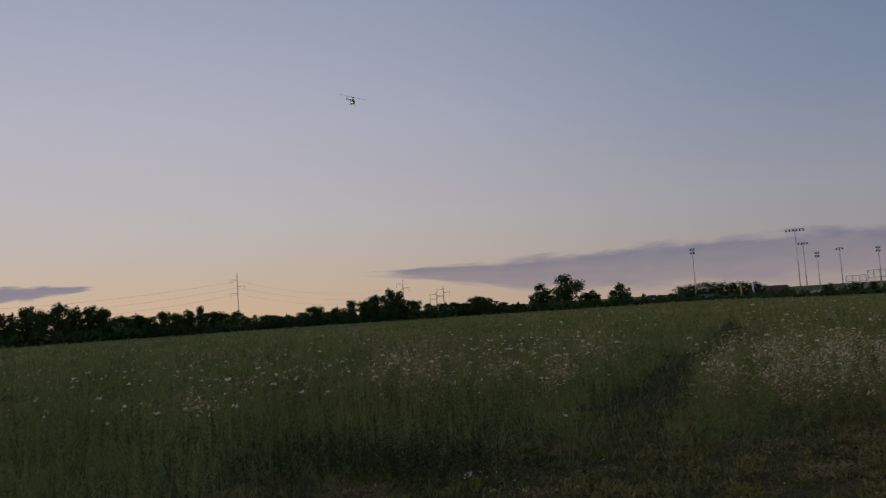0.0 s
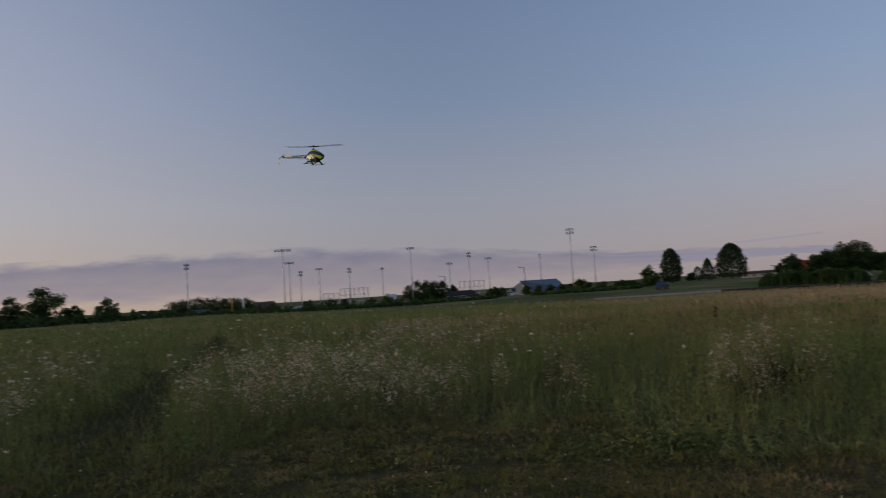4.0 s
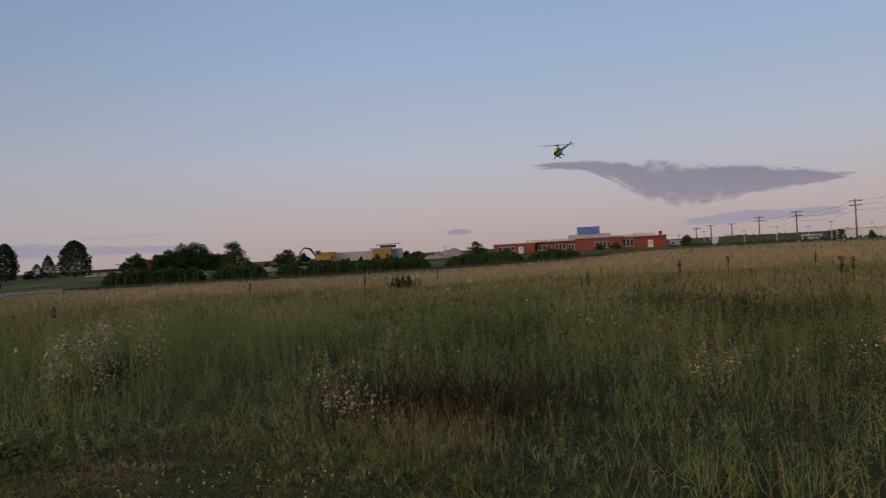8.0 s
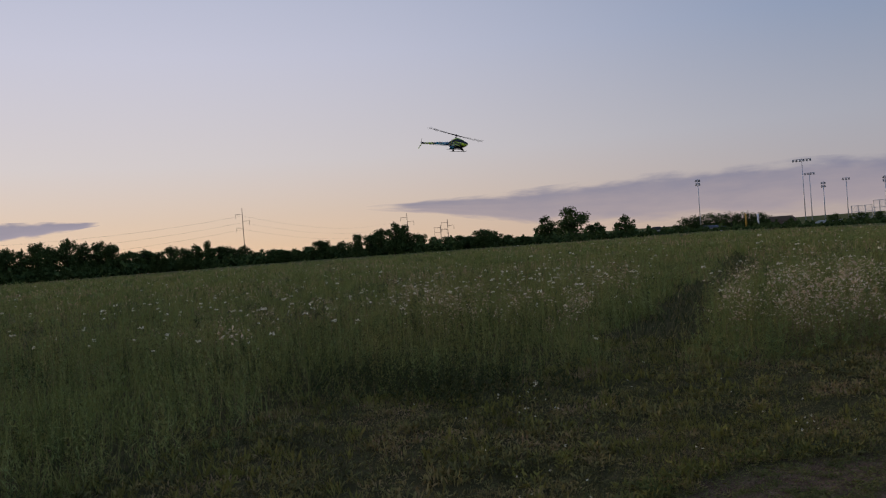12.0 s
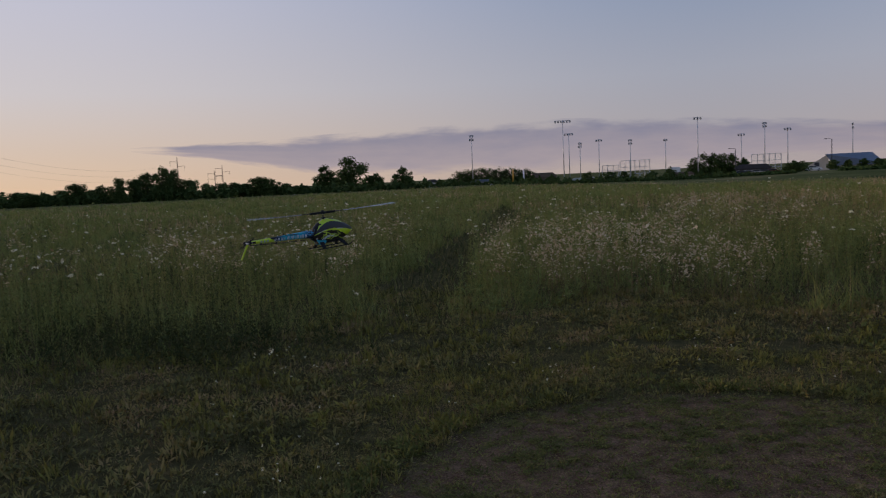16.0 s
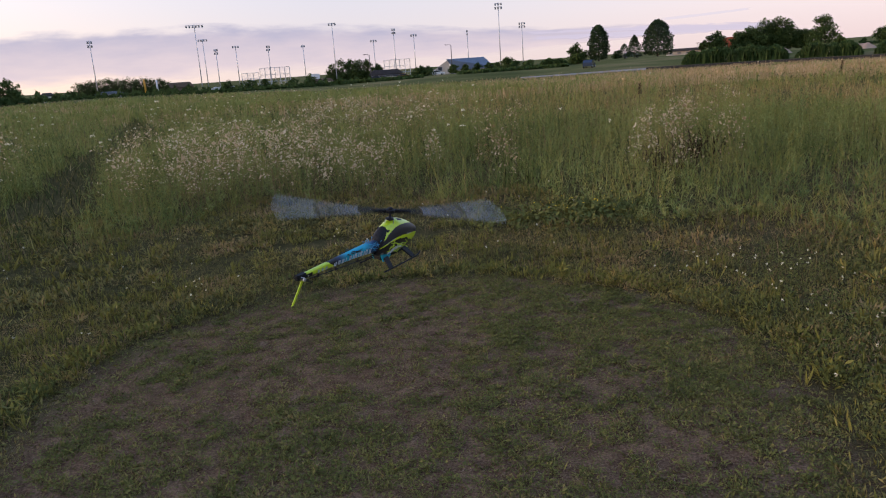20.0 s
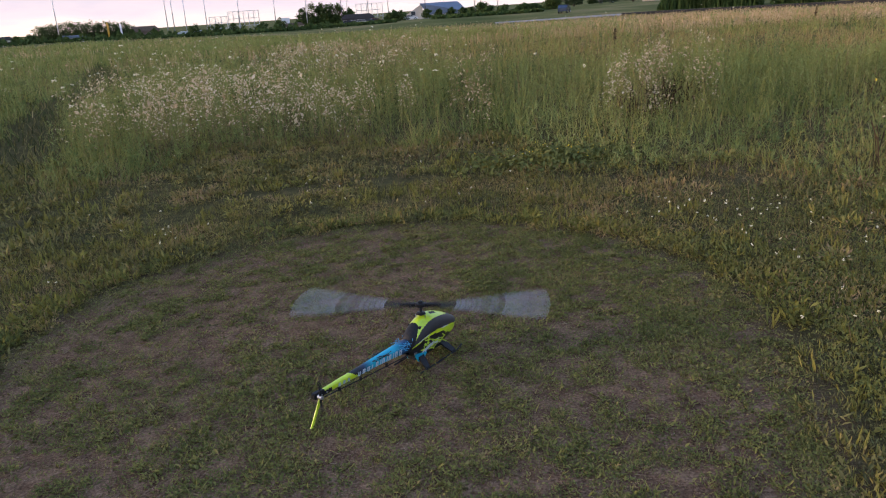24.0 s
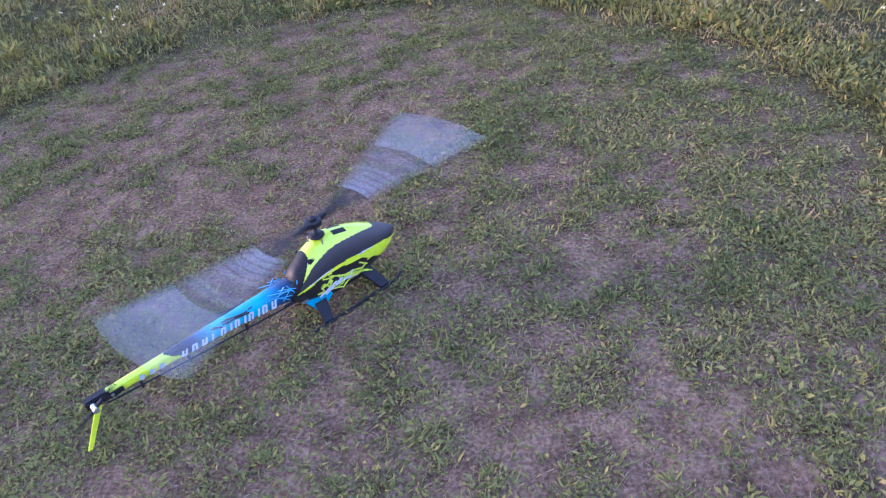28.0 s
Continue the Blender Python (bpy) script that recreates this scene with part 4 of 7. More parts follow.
def simple_block(name, label, a0, a1, e_top, r, mat, roof=None, depth=10, roof_label="", windows=0, top_drop=0.0):
    f = Front((a0 + a1) / 2, r)
    th = thing(name, label, "building", m=f.m)
    zt = f.z(e_top)
    x0, x1 = f.x(a0), f.x(a1)
    zw = zt * (0.6 if roof else 1.0)
    part("wall", box_bm(x0, x1, 0, depth, -1, zw, 0.04), mat, th)
    if roof:
        part("roof", prism_bm([(x0 - 0.5, zw + 0.004), (x1 + 0.5, zw + 0.004), (x1 - (x1 - x0) * 0.12, zt), (x0 + (x1 - x0) * 0.12, zt)], -0.5, depth + 0.5), roof, th, roof_label)
    for i in range(windows):
        c = x0 + (i + 0.5) * (x1 - x0) / windows
        window_in(th, c - 0.55, c + 0.55, zw * 0.4, zw * 0.78, 0, 1)
    return th


def commercial_row():
    f = Front(85.3, 245)
    th = thing("commercial_building", "pale grey flat-roofed warehouse with a glazed entrance block", "building", m=f.m)
    part("wall", box_bm(f.x(85.2), f.x(89.0), 0, 18, -1, f.z(0.52), 0.05), M_CONCRETE, th)
    part("entrance_block", box_bm(f.x(82.6), f.x(85.2) - 0.01, 1, 18, -1, f.z(0.56), 0.05), M_SHINGLE, th, "dark glazed entrance block")
    part("sign_block", box_bm(f.x(81.4), f.x(82.6) - 0.01, -1, 12, -1, f.z(0.72), 0.05), M_CONCRETE, th, "grey sign tower")
    part("sign", box_bm(f.x(81.6), f.x(82.0), -1.1, -1.004, f.z(0.4), f.z(0.6)), M_BRICK, th, "small red sign panel")
    for i in range(6):
        a = 82.75 + i * 0.4
        window_in(th, f.x(a), f.x(a + 0.33), 0.6, f.z(0.35), 1, 1, M_CONCRETE)
    for a in (85.7, 87.0, 88.2):
        part("loading_door", box_bm(f.x(a), f.x(a + 0.5), -0.05, 0.1, 0, f.z(-0.15)), M_CREAM, th)
    part("trim", box_bm(f.x(82.5), f.x(89.05), -0.2, 18.2, f.z(0.56) + 0.004, f.z(0.62), 0.03), M_CONCRETE, th)


brick_building()
yellow_building()
excavator()
spoil_heap(50.0, 190, 12, 2.6, 3)
spoil_heap(48.9, 188, 7, 1.8, 5)
spoil_heap(31.5, 160, 3.5, 1.2, 6)
spoil_heap(36.2, 160, 5, 1.4, 8)
gable_hall()
commercial_row()
simple_block("low_hall", "low brown-roofed building beyond the ball field", -12.1, -10.2, 0.1, 300, M_WOODPOLE, M_WOODPOLE, 12, windows=4)
simple_block("dugout", "low grey dugout with a pale flat roof", -9.1, -7.05, -0.42, 250, M_CONCRETE, M_GALV, 4)
simple_block("dugout", "low grey dugout beside shrubs", -5.6, -4.6, -0.45, 245, M_CONCRETE, None, 4)
simple_block("ticket_booth", "small tan timber booth beside the ball field", -1.75, -0.35, -0.35, 250, M_CREAM, M_WOODPOLE, 5, windows=2)
simple_block("pavilion", "dark-roofed picnic pavilion behind parked cars", 2.4, 4.75, -0.02, 255, M_SHINGLE, M_SHINGLE, 9, windows=5)
simple_block("house", "low house with a pale roof among the evergreens", 23.9, 26.2, 0.02, 260, M_CREAM, M_SHINGLE, 10, windows=4)
simple_block("house", "red-brick house behind a round-headed tree", 27.6, 28.6, 0.55, 250, M_BRICK, M_BRICK, 9, windows=2)
simple_block("house", "white house beyond the field's edge", -19.9, -19.2, 0.0, 260, M_WHITE, M_SHINGLE, 8, windows=2)
simple_block("house", "pale house before the distant grove", -16.6, -14.9, -0.2, 262, M_CONCRETE, M_ROOFBLUE, 8, windows=3)
simple_block("house", "pale house half hidden by the wood", -57.5, -56.5, 0.85, 200, M_WHITE, M_SHINGLE, 8, windows=2)
simple_block("long_wall_building", "long low white building at the field's end", 88.6, 97.0, -0.35, 230, M_WHITE, None, 8, windows=0)


def scoreboard():
    f = Front(-1.6, 252)
    th = thing("scoreboard", "white scoreboard panel on two posts", "scoreboard", m=f.m)
    z = f.z(0.03)
    part("panel", box_bm(-1.4, 1.4, -0.6, -0.4, z - 2.0, z, 0.03), M_WHITE, th)
    for x in (-1.1, 1.1):
        part("post", tube_bm([(x, -0.3, -0.2), (x, -0.3, z - 0.1)], 0.08, 6), M_GALV, th)


def foul_pole(a, e, r, mat, label):
    b = place(a, r)
    h = high(a, e, r).z - b.z
    th = thing("foul_pole", label, "pole", m=Matrix.Translation(b) @ pose(0, 0, 0, 0, 0, -a))
    part("post", tube_bm([(0, 0, -0.2), (0, 0, h)], 0.15, 8), mat, th, smooth=True)
    part("screen", box_bm(0.16, 0.36, -0.03, 0.03, h * 0.3, h - 0.1), mat, th)


def backstop(a0, a1, e, r, n):
    f = Front((a0 + a1) / 2, r)
    th = thing("backstop_fence", "tall chain-link backstop on slim steel posts", "fence", "ball-field backstops", f.m)
    z = f.z(e)
    xs = np.linspace(f.x(a0), f.x(a1), n)
    for x in xs:
        part("post", tube_bm([(x, 0, -0.2), (x, 0, z)], 0.11, 6), M_GALV, th)
    for k in (0.35, 0.68, 1.0):
        part("rail", tube_bm([(xs[0], 0, z * k), (xs[-1], 0, z * k)], 0.07, 6), M_GALV, th)
    bm = bmesh.new()
    m = 34
    for i in range(m + 1):
        x = xs[0] + (xs[-1] - xs[0]) * i / m
        tube_bm([(x, 0.05, 0.1), (x, 0.05, z - 0.05)], 0.015, 3, bm)
    tagged(part("mesh_wire", bm, M_GALV, th), kind="stuff")


scoreboard()
foul_pole(-13.43, 0.47, 240, M_YPAINT, "bright yellow foul pole of the ball field")
foul_pole(-12.64, 0.38, 245, M_WHITE, "white pole of the ball field")
foul_pole(-0.9, -0.55, 240, M_YPAINT, "short yellow marker pole beside the booth")
backstop(-5.5, -3.4, 0.68, 275, 7)
backstop(-6.8, -5.6, 0.4, 300, 4)
backstop(3.5, 5.4, 0.65, 290, 6)


def utility_pole(a, e, r, arms=2, label="wooden utility pole with crossarms"):
    b = place(a, r)
    h = high(a, e, r).z - b.z
    th = thing("utility_pole", label, "utility pole", "utility poles along the road", Matrix.Translation(b) @ pose(0, 0, 0, 0, 0, -a + 15))
    part("pole", tube_bm([(0, 0, -0.3), (0, 0, h)], [0.24, 0.16], 8), M_WOODPOLE, th, smooth=True)
    for k in range(arms):
        z = h - 0.4 - k * 1.1
        arm = part("crossarm", box_bm(-1.5, 1.5, -0.22, -0.1, z - 0.09, z + 0.09), M_WOODPOLE, th)
        for x in (-1.35, -0.7, 0.7, 1.35):
            part("insulator", tube_bm([(x, -0.16, z + 0.09), (x, -0.16, z + 0.32)], [0.07, 0.05], 6), M_DARKSTEEL, arm)
    return b + Vector((0, 0, h))


tops = [utility_pole(a, e, r, n) for a, e, r, n in [(68.1, 0.69, 300, 1), (69.1, 0.83, 290, 1), (70.5, 0.88, 280, 1), (72.3, 1.22, 260, 2), (74.7, 1.45, 240, 2), (78.3, 1.95, 215, 2),
                                                    (84.1, 3.1, 175, 2), (100, 4.5, 150, 2)]]


def wire(p, q, sag, rad, parent, n=10):
    pts = [p.lerp(q, i / n) - Vector((0, 0, sag * 4 * (i / n) * (1 - i / n))) for i in range(n + 1)]
    part("wire", tube_bm(pts, rad, 4), M_DARKSTEEL, parent)


lines = thing("power_line", "thin dark overhead wires strung between utility poles", "power line")
for p, q in zip(tops[3:], tops[4:]):
    for dz in (-0.1, -1.2, -2.6):
        wire(p + Vector((0, 0, dz)), q + Vector((0, 0, dz)), 1.2, 0.022, lines)


def steel_pylon(a, e, r, label):
    b = place(a, r)
    h = high(a, e, r).z - b.z
    th = thing("transmission_pole", label, "pylon", "transmission poles", Matrix.Translation(b) @ pose(0, 0, 0, 0, 0, -a))
    s = r / 300
    part("shaft", tube_bm([(0, 0, -0.3), (0, 0, h)], [0.17 * s, 0.11 * s], 8), M_WOODPOLE, th, smooth=True)
    for z, side in ((h * 0.88, -1), (h * 0.76, 1), (h * 0.64, -1)):
        arm = part("arm", tube_bm([(0, 0, z), (side * 2.6 * s, 0, z + 0.25 * s)], [0.08 * s, 0.05 * s], 6), M_WOODPOLE, th)
        part("insulator", tube_bm([(side * 2.5 * s, 0, z + 0.2 * s), (side * 2.5 * s, 0, z - 1.5 * s)], 0.05 * s, 6), M_DARKSTEEL, arm)
    return b + Vector((0, 0, h)), h


PYL = "tall single-shaft transmission pole with side arms above the wood"
p1, h1 = steel_pylon(-50.2, 3.65, 300, PYL)
p2, h2 = steel_pylon(-34.95, 1.75, 620, PYL)
p3, h3 = steel_pylon(-35.5, 1.35, 700, PYL)
p4, h4 = steel_pylon(-38.0, 2.45, 560, PYL)
p0, h0 = steel_pylon(-90, 4.2, 260, PYL)
hv = thing("transmission_line", "long thin transmission wires sagging between tall poles", "power line")
for k in (0.14, 0.26, 0.38):
    wire(p0 - Vector((0, 0, h0 * k)), p1 - Vector((0, 0, h1 * k)), 7, 0.02, hv, 16)
    wire(p1 - Vector((0, 0, h1 * k)), p4 - Vector((0, 0, h4 * k)), 6, 0.02, hv, 16)


def parked_car(a, r, mat, label, turn=0.0):
    b = place(a, r)
    th = thing("car", label, "car", "parked cars", Matrix.Translation(b) @ pose(0, 0, 0, 0, 0, -a + turn))
    prof = [(-2.2, 0.35), (2.2, 0.35), (2.25, 0.75), (2.0, 0.9), (1.1, 0.98), (0.5, 1.48), (-1.2, 1.5), (-1.9, 1.0), (-2.2, 0.95)]
    part("body", prism_bm(prof, -0.85, 0.85), mat, th)
    part("side_window", prism_bm([(0.9, 1.0), (0.45, 1.4), (-1.1, 1.42), (-1.6, 1.02)], -0.87, -0.853), M_GLASS, th)
    for x in (-1.4, 1.4):
        for y in (-0.9, 0.68):
            w = part("wheel", tube_bm([(x, y, 0.34), (x, y + 0.22, 0.34)], 0.34, 14), M_TYRE, th)
            part("rim", tube_bm([(x, y - 0.012, 0.34), (x, y + 0.232, 0.34)], 0.2, 10), M_GALV, w)
    part("headlight", box_bm(2.16, 2.26, -0.7, -0.4, 0.68, 0.8), M_LAMPGLASS, th)
    part("headlight", box_bm(2.16, 2.26, 0.4, 0.7, 0.68, 0.8), M_LAMPGLASS, th)


M_CARSILVER = surface("silver_car_paint", (0.5, 0.52, 0.54), scale=1, rough=0.25, metal=0.6)
M_CARBLUE = surface("dark_blue_car_paint", (0.05, 0.07, 0.11), scale=1, rough=0.25, metal=0.4)
M_CARRED = surface("dark_red_car_paint", (0.18, 0.03, 0.03), scale=1, rough=0.25, metal=0.3)
for a, mat, lab in ((2.9, M_CARBLUE, "dark blue car parked by the pavilion"), (3.4, M_CARSILVER, "silver car parked by the pavilion"), (3.9, M_CARSILVER, "silver car parked by the pavilion"), (4.4, M_CARBLUE, "dark blue car parked by the pavilion"),
                    (4.9, M_CARRED, "dark red car parked by the pavilion"), (7.4, M_WHITE, "white parked car at the edge of the field"), (21.5, M_CARSILVER, "silver car on the road by the evergreens"),
                    (33.2, M_WHITE, "white car on the road behind the reeds"), (83.4, M_CARSILVER, "silver car before the warehouse"),
                    (84.0, M_WHITE, "white car before the warehouse")):
    parked_car(a, 248 if a < 12 else 300 if a > 30 and a < 40 else 205, mat, lab, pr.uniform(-10, 10))


# road along the edge of the field, with its kerb
def arc_strip(name, a0, a1, r0, r1, up, mat, label, category, thick=0.0):
    """A band that follows the ground from bearing a0 to a1 between two distances."""
    bm = bmesh.new()
    k = int((a1 - a0) / 0.5) + 2
    rows = []
    for i in range(k):
        a = a0 + (a1 - a0) * i / (k - 1)
        q = [place(a, r0, up), place(a, r1, up)]
        if thick:
            q += [place(a, r1, up - thick), place(a, r0, up - thick)]
        rows.append([bm.verts.new(p) for p in q])
    n = len(rows[0])
    for p, q in zip(rows, rows[1:]):
        for j in range(n if thick else 1):
            bm.faces.new((p[j], q[j], q[(j + 1) % n], p[(j + 1) % n]))
    bmesh.ops.recalc_face_normals(bm, faces=bm.faces[:])
    return tagged(part(name, bm, mat), label, category, kind="structure")


M_ROADGRAVEL = surface("pale_road_gravel", (0.30, 0.27, 0.25), (0.2, 0.18, 0.165), scale=0.6, rough=0.95)
M_KERB = surface("dark_ditch_earth", (0.05, 0.045, 0.04), scale=1.2, rough=0.95)
arc_strip("road", 13.5, 62, 124, 131, 0.05, M_ROADGRAVEL, "pale gravel road along the field's edge", "road")
arc_strip("kerb", 22.5, 62, 122.6, 123.2, 0.42, M_KERB, "dark low kerb between meadow and road", "kerb", 0.6)
for a_, r_, w_, e_, lab in ((8.6, 205, 1.0, 0.08, "low reddish shrub before the gabled hall"), (9.5, 203, 0.9, 0.02, "low reddish shrub before the gabled hall"), (10.4, 205, 1.0, 0.05, "low reddish shrub before the gabled hall"), (11.2, 203, 0.8, 0.00, "low reddish shrub before the gabled hall")):
    lone(broadleaf, "shrub", a_, e_, w_, r_, int(a_ * 10), lab, 320, bushy=True)
lone(broadleaf, "tree", 12.6, 0.3, 1.5, 225, 131, "loose-leaved young tree beside the hall", 700, trunk=0.08)
lone(broadleaf, "tree", 6.2, 0.12, 1.0, 236, 132, "small dark tree beside the gabled hall", 500, trunk=0.06)
parked_car(18.5, 152, M_CARBLUE, "dark blue car passing on the gravel road", 80)


def town_pole(a, e, r):
    b = place(a, r)
    h = high(a, e, r).z - b.z
    th = thing("lamp_post", "thin grey lamp post in the distant town", "lamp post", "lamp posts of the town", Matrix.Translation(b) @ pose(0, 0, 0, 0, 0, -a))
    part("post", tube_bm([(0, 0, -0.2), (0, 0, h)], [0.14, 0.1], 6), M_GALV, th)
    part("lamp_head", box_bm(-0.7, 0.7, -0.2, 0.2, h - 0.02, h + 0.14, 0.03), M_DARKSTEEL, th)


for a_, e_ in ((66.9, 0.2), (68.6, 0.35), (71.3, 0.25), (73.4, 0.4), (75.4, 0.3), (76.8, 0.55), (79.2, 0.35), (80.4, 0.5), (26.0, 0.3), (49.6, 0.3)):
    town_pole(a_, e_, 285)
lone(broadleaf, "tree", 67.4, 0.22, 1.1, 250, 141, "small round tree beside the brick building", 500, trunk=0.1)
lone(broadleaf, "tree", 82.2, 0.1, 0.7, 236, 142, "small tree before the warehouse", 400, trunk=0.1)
for a_ in (54.3, 61.2, 62.4):
    lone(broadleaf, "shrub", a_, -0.05, 1.1, 232, int(a_ * 10), "dark young tree before the brick building", 420, bushy=True)


def signal_gantry():
    """Road signals at a far crossing: a long beam on posts, dark signal heads under it."""
    f = Front(71.5, 300)
    th = thing("traffic_signals", "dark traffic signals on a long beam over a far crossing", "traffic signals", m=f.m)
    part("beam", tube_bm([(f.x(70.05), 0, f.z(0.04)), (f.x(71.5), 0, f.z(-0.06)), (f.x(72.95), 0, f.z(-0.15))], 0.13, 6), M_DARKSTEEL, th)
    for a, e in ((70.07, 0.04), (71.0, -0.03), (71.85, -0.08), (72.8, -0.05), (73.5, 0.0), (73.95, 0.1)):
        part("post", tube_bm([(f.x(a), 0.3, -1), (f.x(a), 0.3, f.z(e))], 0.15, 6), M_WOODPOLE, th)
    for a, e in ((70.9, 0.02), (71.4, 0.06), (71.9, 0.02), (73.6, 0.02), (73.95, -0.12)):
        part("signal_head", box_bm(f.x(a) - 0.28, f.x(a) + 0.28, -0.5, -0.15, f.z(e) - 1.3, f.z(e), 0.08), M_DARKSTEEL, th)


def far_warehouse():
    f = Front(78.2, 290)
    th = thing("warehouse", "long white flat-roofed warehouse with a dark glazed corner", "building", m=f.m)
    part("wall", box_bm(f.x(77.05), f.x(80.6), 0, 20, -1, f.z(0.0), 0.05), M_WHITE, th)
    part("glazed_corner", box_bm(f.x(76.55), f.x(77.04), -0.5, 15, -1, f.z(-0.04), 0.05), M_GLASS, th, "dark glazed corner")
    part("coping", box_bm(f.x(76.5), f.x(80.65), -0.7, 20.2, f.z(0.0) + 0.004, f.z(0.03), 0.03), M_CONCRETE, th)
    part("roof_unit", box_bm(f.x(77.6), f.x(77.9), 5, 8, f.z(0.034), f.z(0.11), 0.05), M_CONCRETE, th)
    part("roof_unit", box_bm(f.x(79.3), f.x(79.5), 5, 8, f.z(0.034), f.z(0.1), 0.05), M_CONCRETE, th)


def fuel_canopy():
    f = Front(75.5, 295)
    th = thing("fuel_canopy", "low pale filling-station canopy on posts", "canopy", m=f.m)
    part("roof", box_bm(f.x(74.9), f.x(76.25), 0, 8, f.z(-0.33), f.z(-0.22), 0.05), M_CONCRETE, th)
    for a in (75.0, 75.6, 76.15):
        part("post", box_bm(f.x(a) - 0.2, f.x(a) + 0.2, 0.4, 0.8, -1, f.z(-0.33) - 0.004), M_CREAM, th)
    part("kiosk", box_bm(f.x(75.3), f.x(76.0), 4, 7, -1, f.z(-0.42), 0.05), M_CREAM, th)


signal_gantry()
far_warehouse()
fuel_canopy()
simple_block("shed", "low pale shed beyond the brick building", 66.2, 67.2, -0.14, 300, M_CONCRETE, None, 8, windows=2)
simple_block("storage_tower", "small white tower at the edge of town", 69.06, 69.54, 0.0, 300, M_WHITE, M_WHITE, 6)
lone(broadleaf, "tree", 77.35, 0.1, 0.9, 280, 143, "small tree before the white warehouse", 400, trunk=0.1)
lone(broadleaf, "shrub", 79.1, -0.15, 0.8, 280, 144, "dark shrub before the white warehouse", 350, bushy=True)


# ---- meadow ----
def in_pad(x, y, grow=0.0):
    dy = y - PAD[1]
    dy = np.where(dy < 0, dy * 0.7, dy)
    return np.hypot(x - PAD[0], dy) < PAD[2] + grow + 0.06 * np.sin(5 * np.arctan2(dy, x - PAD[0]) + 1) + 0.04 * np.sin(13 * np.arctan2(dy, x - PAD[0]))


def mown_edge(x, y):
    """Below 1 inside the short turf round the pad."""
    a = np.arctan2(y - 3.6, x + 0.4)
    return np.sqrt(((x + 0.4) / np.where(x > -0.4, 4.3, 5.3)) ** 2 + ((y - 3.6) / 5.8) ** 2) / (1 + 0.06 * np.sin(a * 5) + 0.05 * np.sin(a * 11 + 2) + 0.03 * np.sin(a * 23))


def in_mown(x, y):
    """The short turf, and the trodden path that leads out of it."""
    cx = np.interp(y, [6, 9, 10, 20, 27, 43, 60], [-2.6, -3.5, -4.1, -5.9, -6.9, -11, -16])
    path = (np.abs(x - cx) < (0.68 + 0.2 * np.sin(y * 1.3) + 0.2 * np.sin(x * 5.1 + y * 3.7)) * np.interp(y, [26, 45], [1, 0.35])) & (y > 6) & (y < 45)
    return (mown_edge(x, y) < 1) | path


def scatter(n, r0, r1, a0=-78, a1=106, even=True):
    a = np.radians(rng.uniform(a0, a1, n))
    r = np.sqrt(rng.uniform(r0 ** 2, r1 ** 2, n)) if even else r0 * (r1 / r0) ** rng.uniform(0, 1, n)
    return r * np.sin(a), r * np.cos(a)


def patchy(x, y, scale, seed, octaves=3):
    """A smooth random field from 0 to 1 for clumps: lattice noise with about scale / 2 lumps to the metre."""
    g = np.random.default_rng(seed)
    table = g.uniform(0, 1, (256, 256))
    v, amp, tot, k = np.zeros_like(x), 1.0, 0.0, scale * 0.5
    for o in range(octaves):
        u, w = x * k + 37.3 * (o + seed % 7), y * k + 91.7 * (o + seed % 5)
        i, j = np.floor(u).astype(int), np.floor(w).astype(int)
        fu, fw = ease(u - i), ease(w - j)
        i0, i1, j0, j1 = i % 256, (i + 1) % 256, j % 256, (j + 1) % 256
        v += amp * ((table[i0, j0] * (1 - fu) + table[i1, j0] * fu) * (1 - fw) + (table[i0, j1] * (1 - fu) + table[i1, j1] * fu) * fw)
        tot += amp
        amp *= 0.55
        k *= 2.03
    return np.clip((v / tot - 0.5) * 1.7 + 0.5, 0, 1)


def herbs(x, y, z, size, name, mat, label, category, flat=0.3):
    c = np.c_[x, y, terrain(x, y) + z]
    return tagged(new(name, cards(c, size, name, mat, flat)), label, category, kind="stuff")


rng = np.random.default_rng(70)


def tufts(x, y, rad, per, h):
    """Repeats each middle per times, scattered over its radius: places and heights, lower towards the rim."""
    k = len(x) * per
    R_ = np.repeat(rad, per)
    dx, dy = rng.normal(0, 0.5, k), rng.normal(0, 0.5, k)
    return np.repeat(x, per) + dx * R_, np.repeat(y, per) + dy * R_, np.repeat(h, per) * (1 - 0.25 * np.minimum(dx ** 2 + dy ** 2, 2)) * rng.uniform(0.55, 1.1, k)


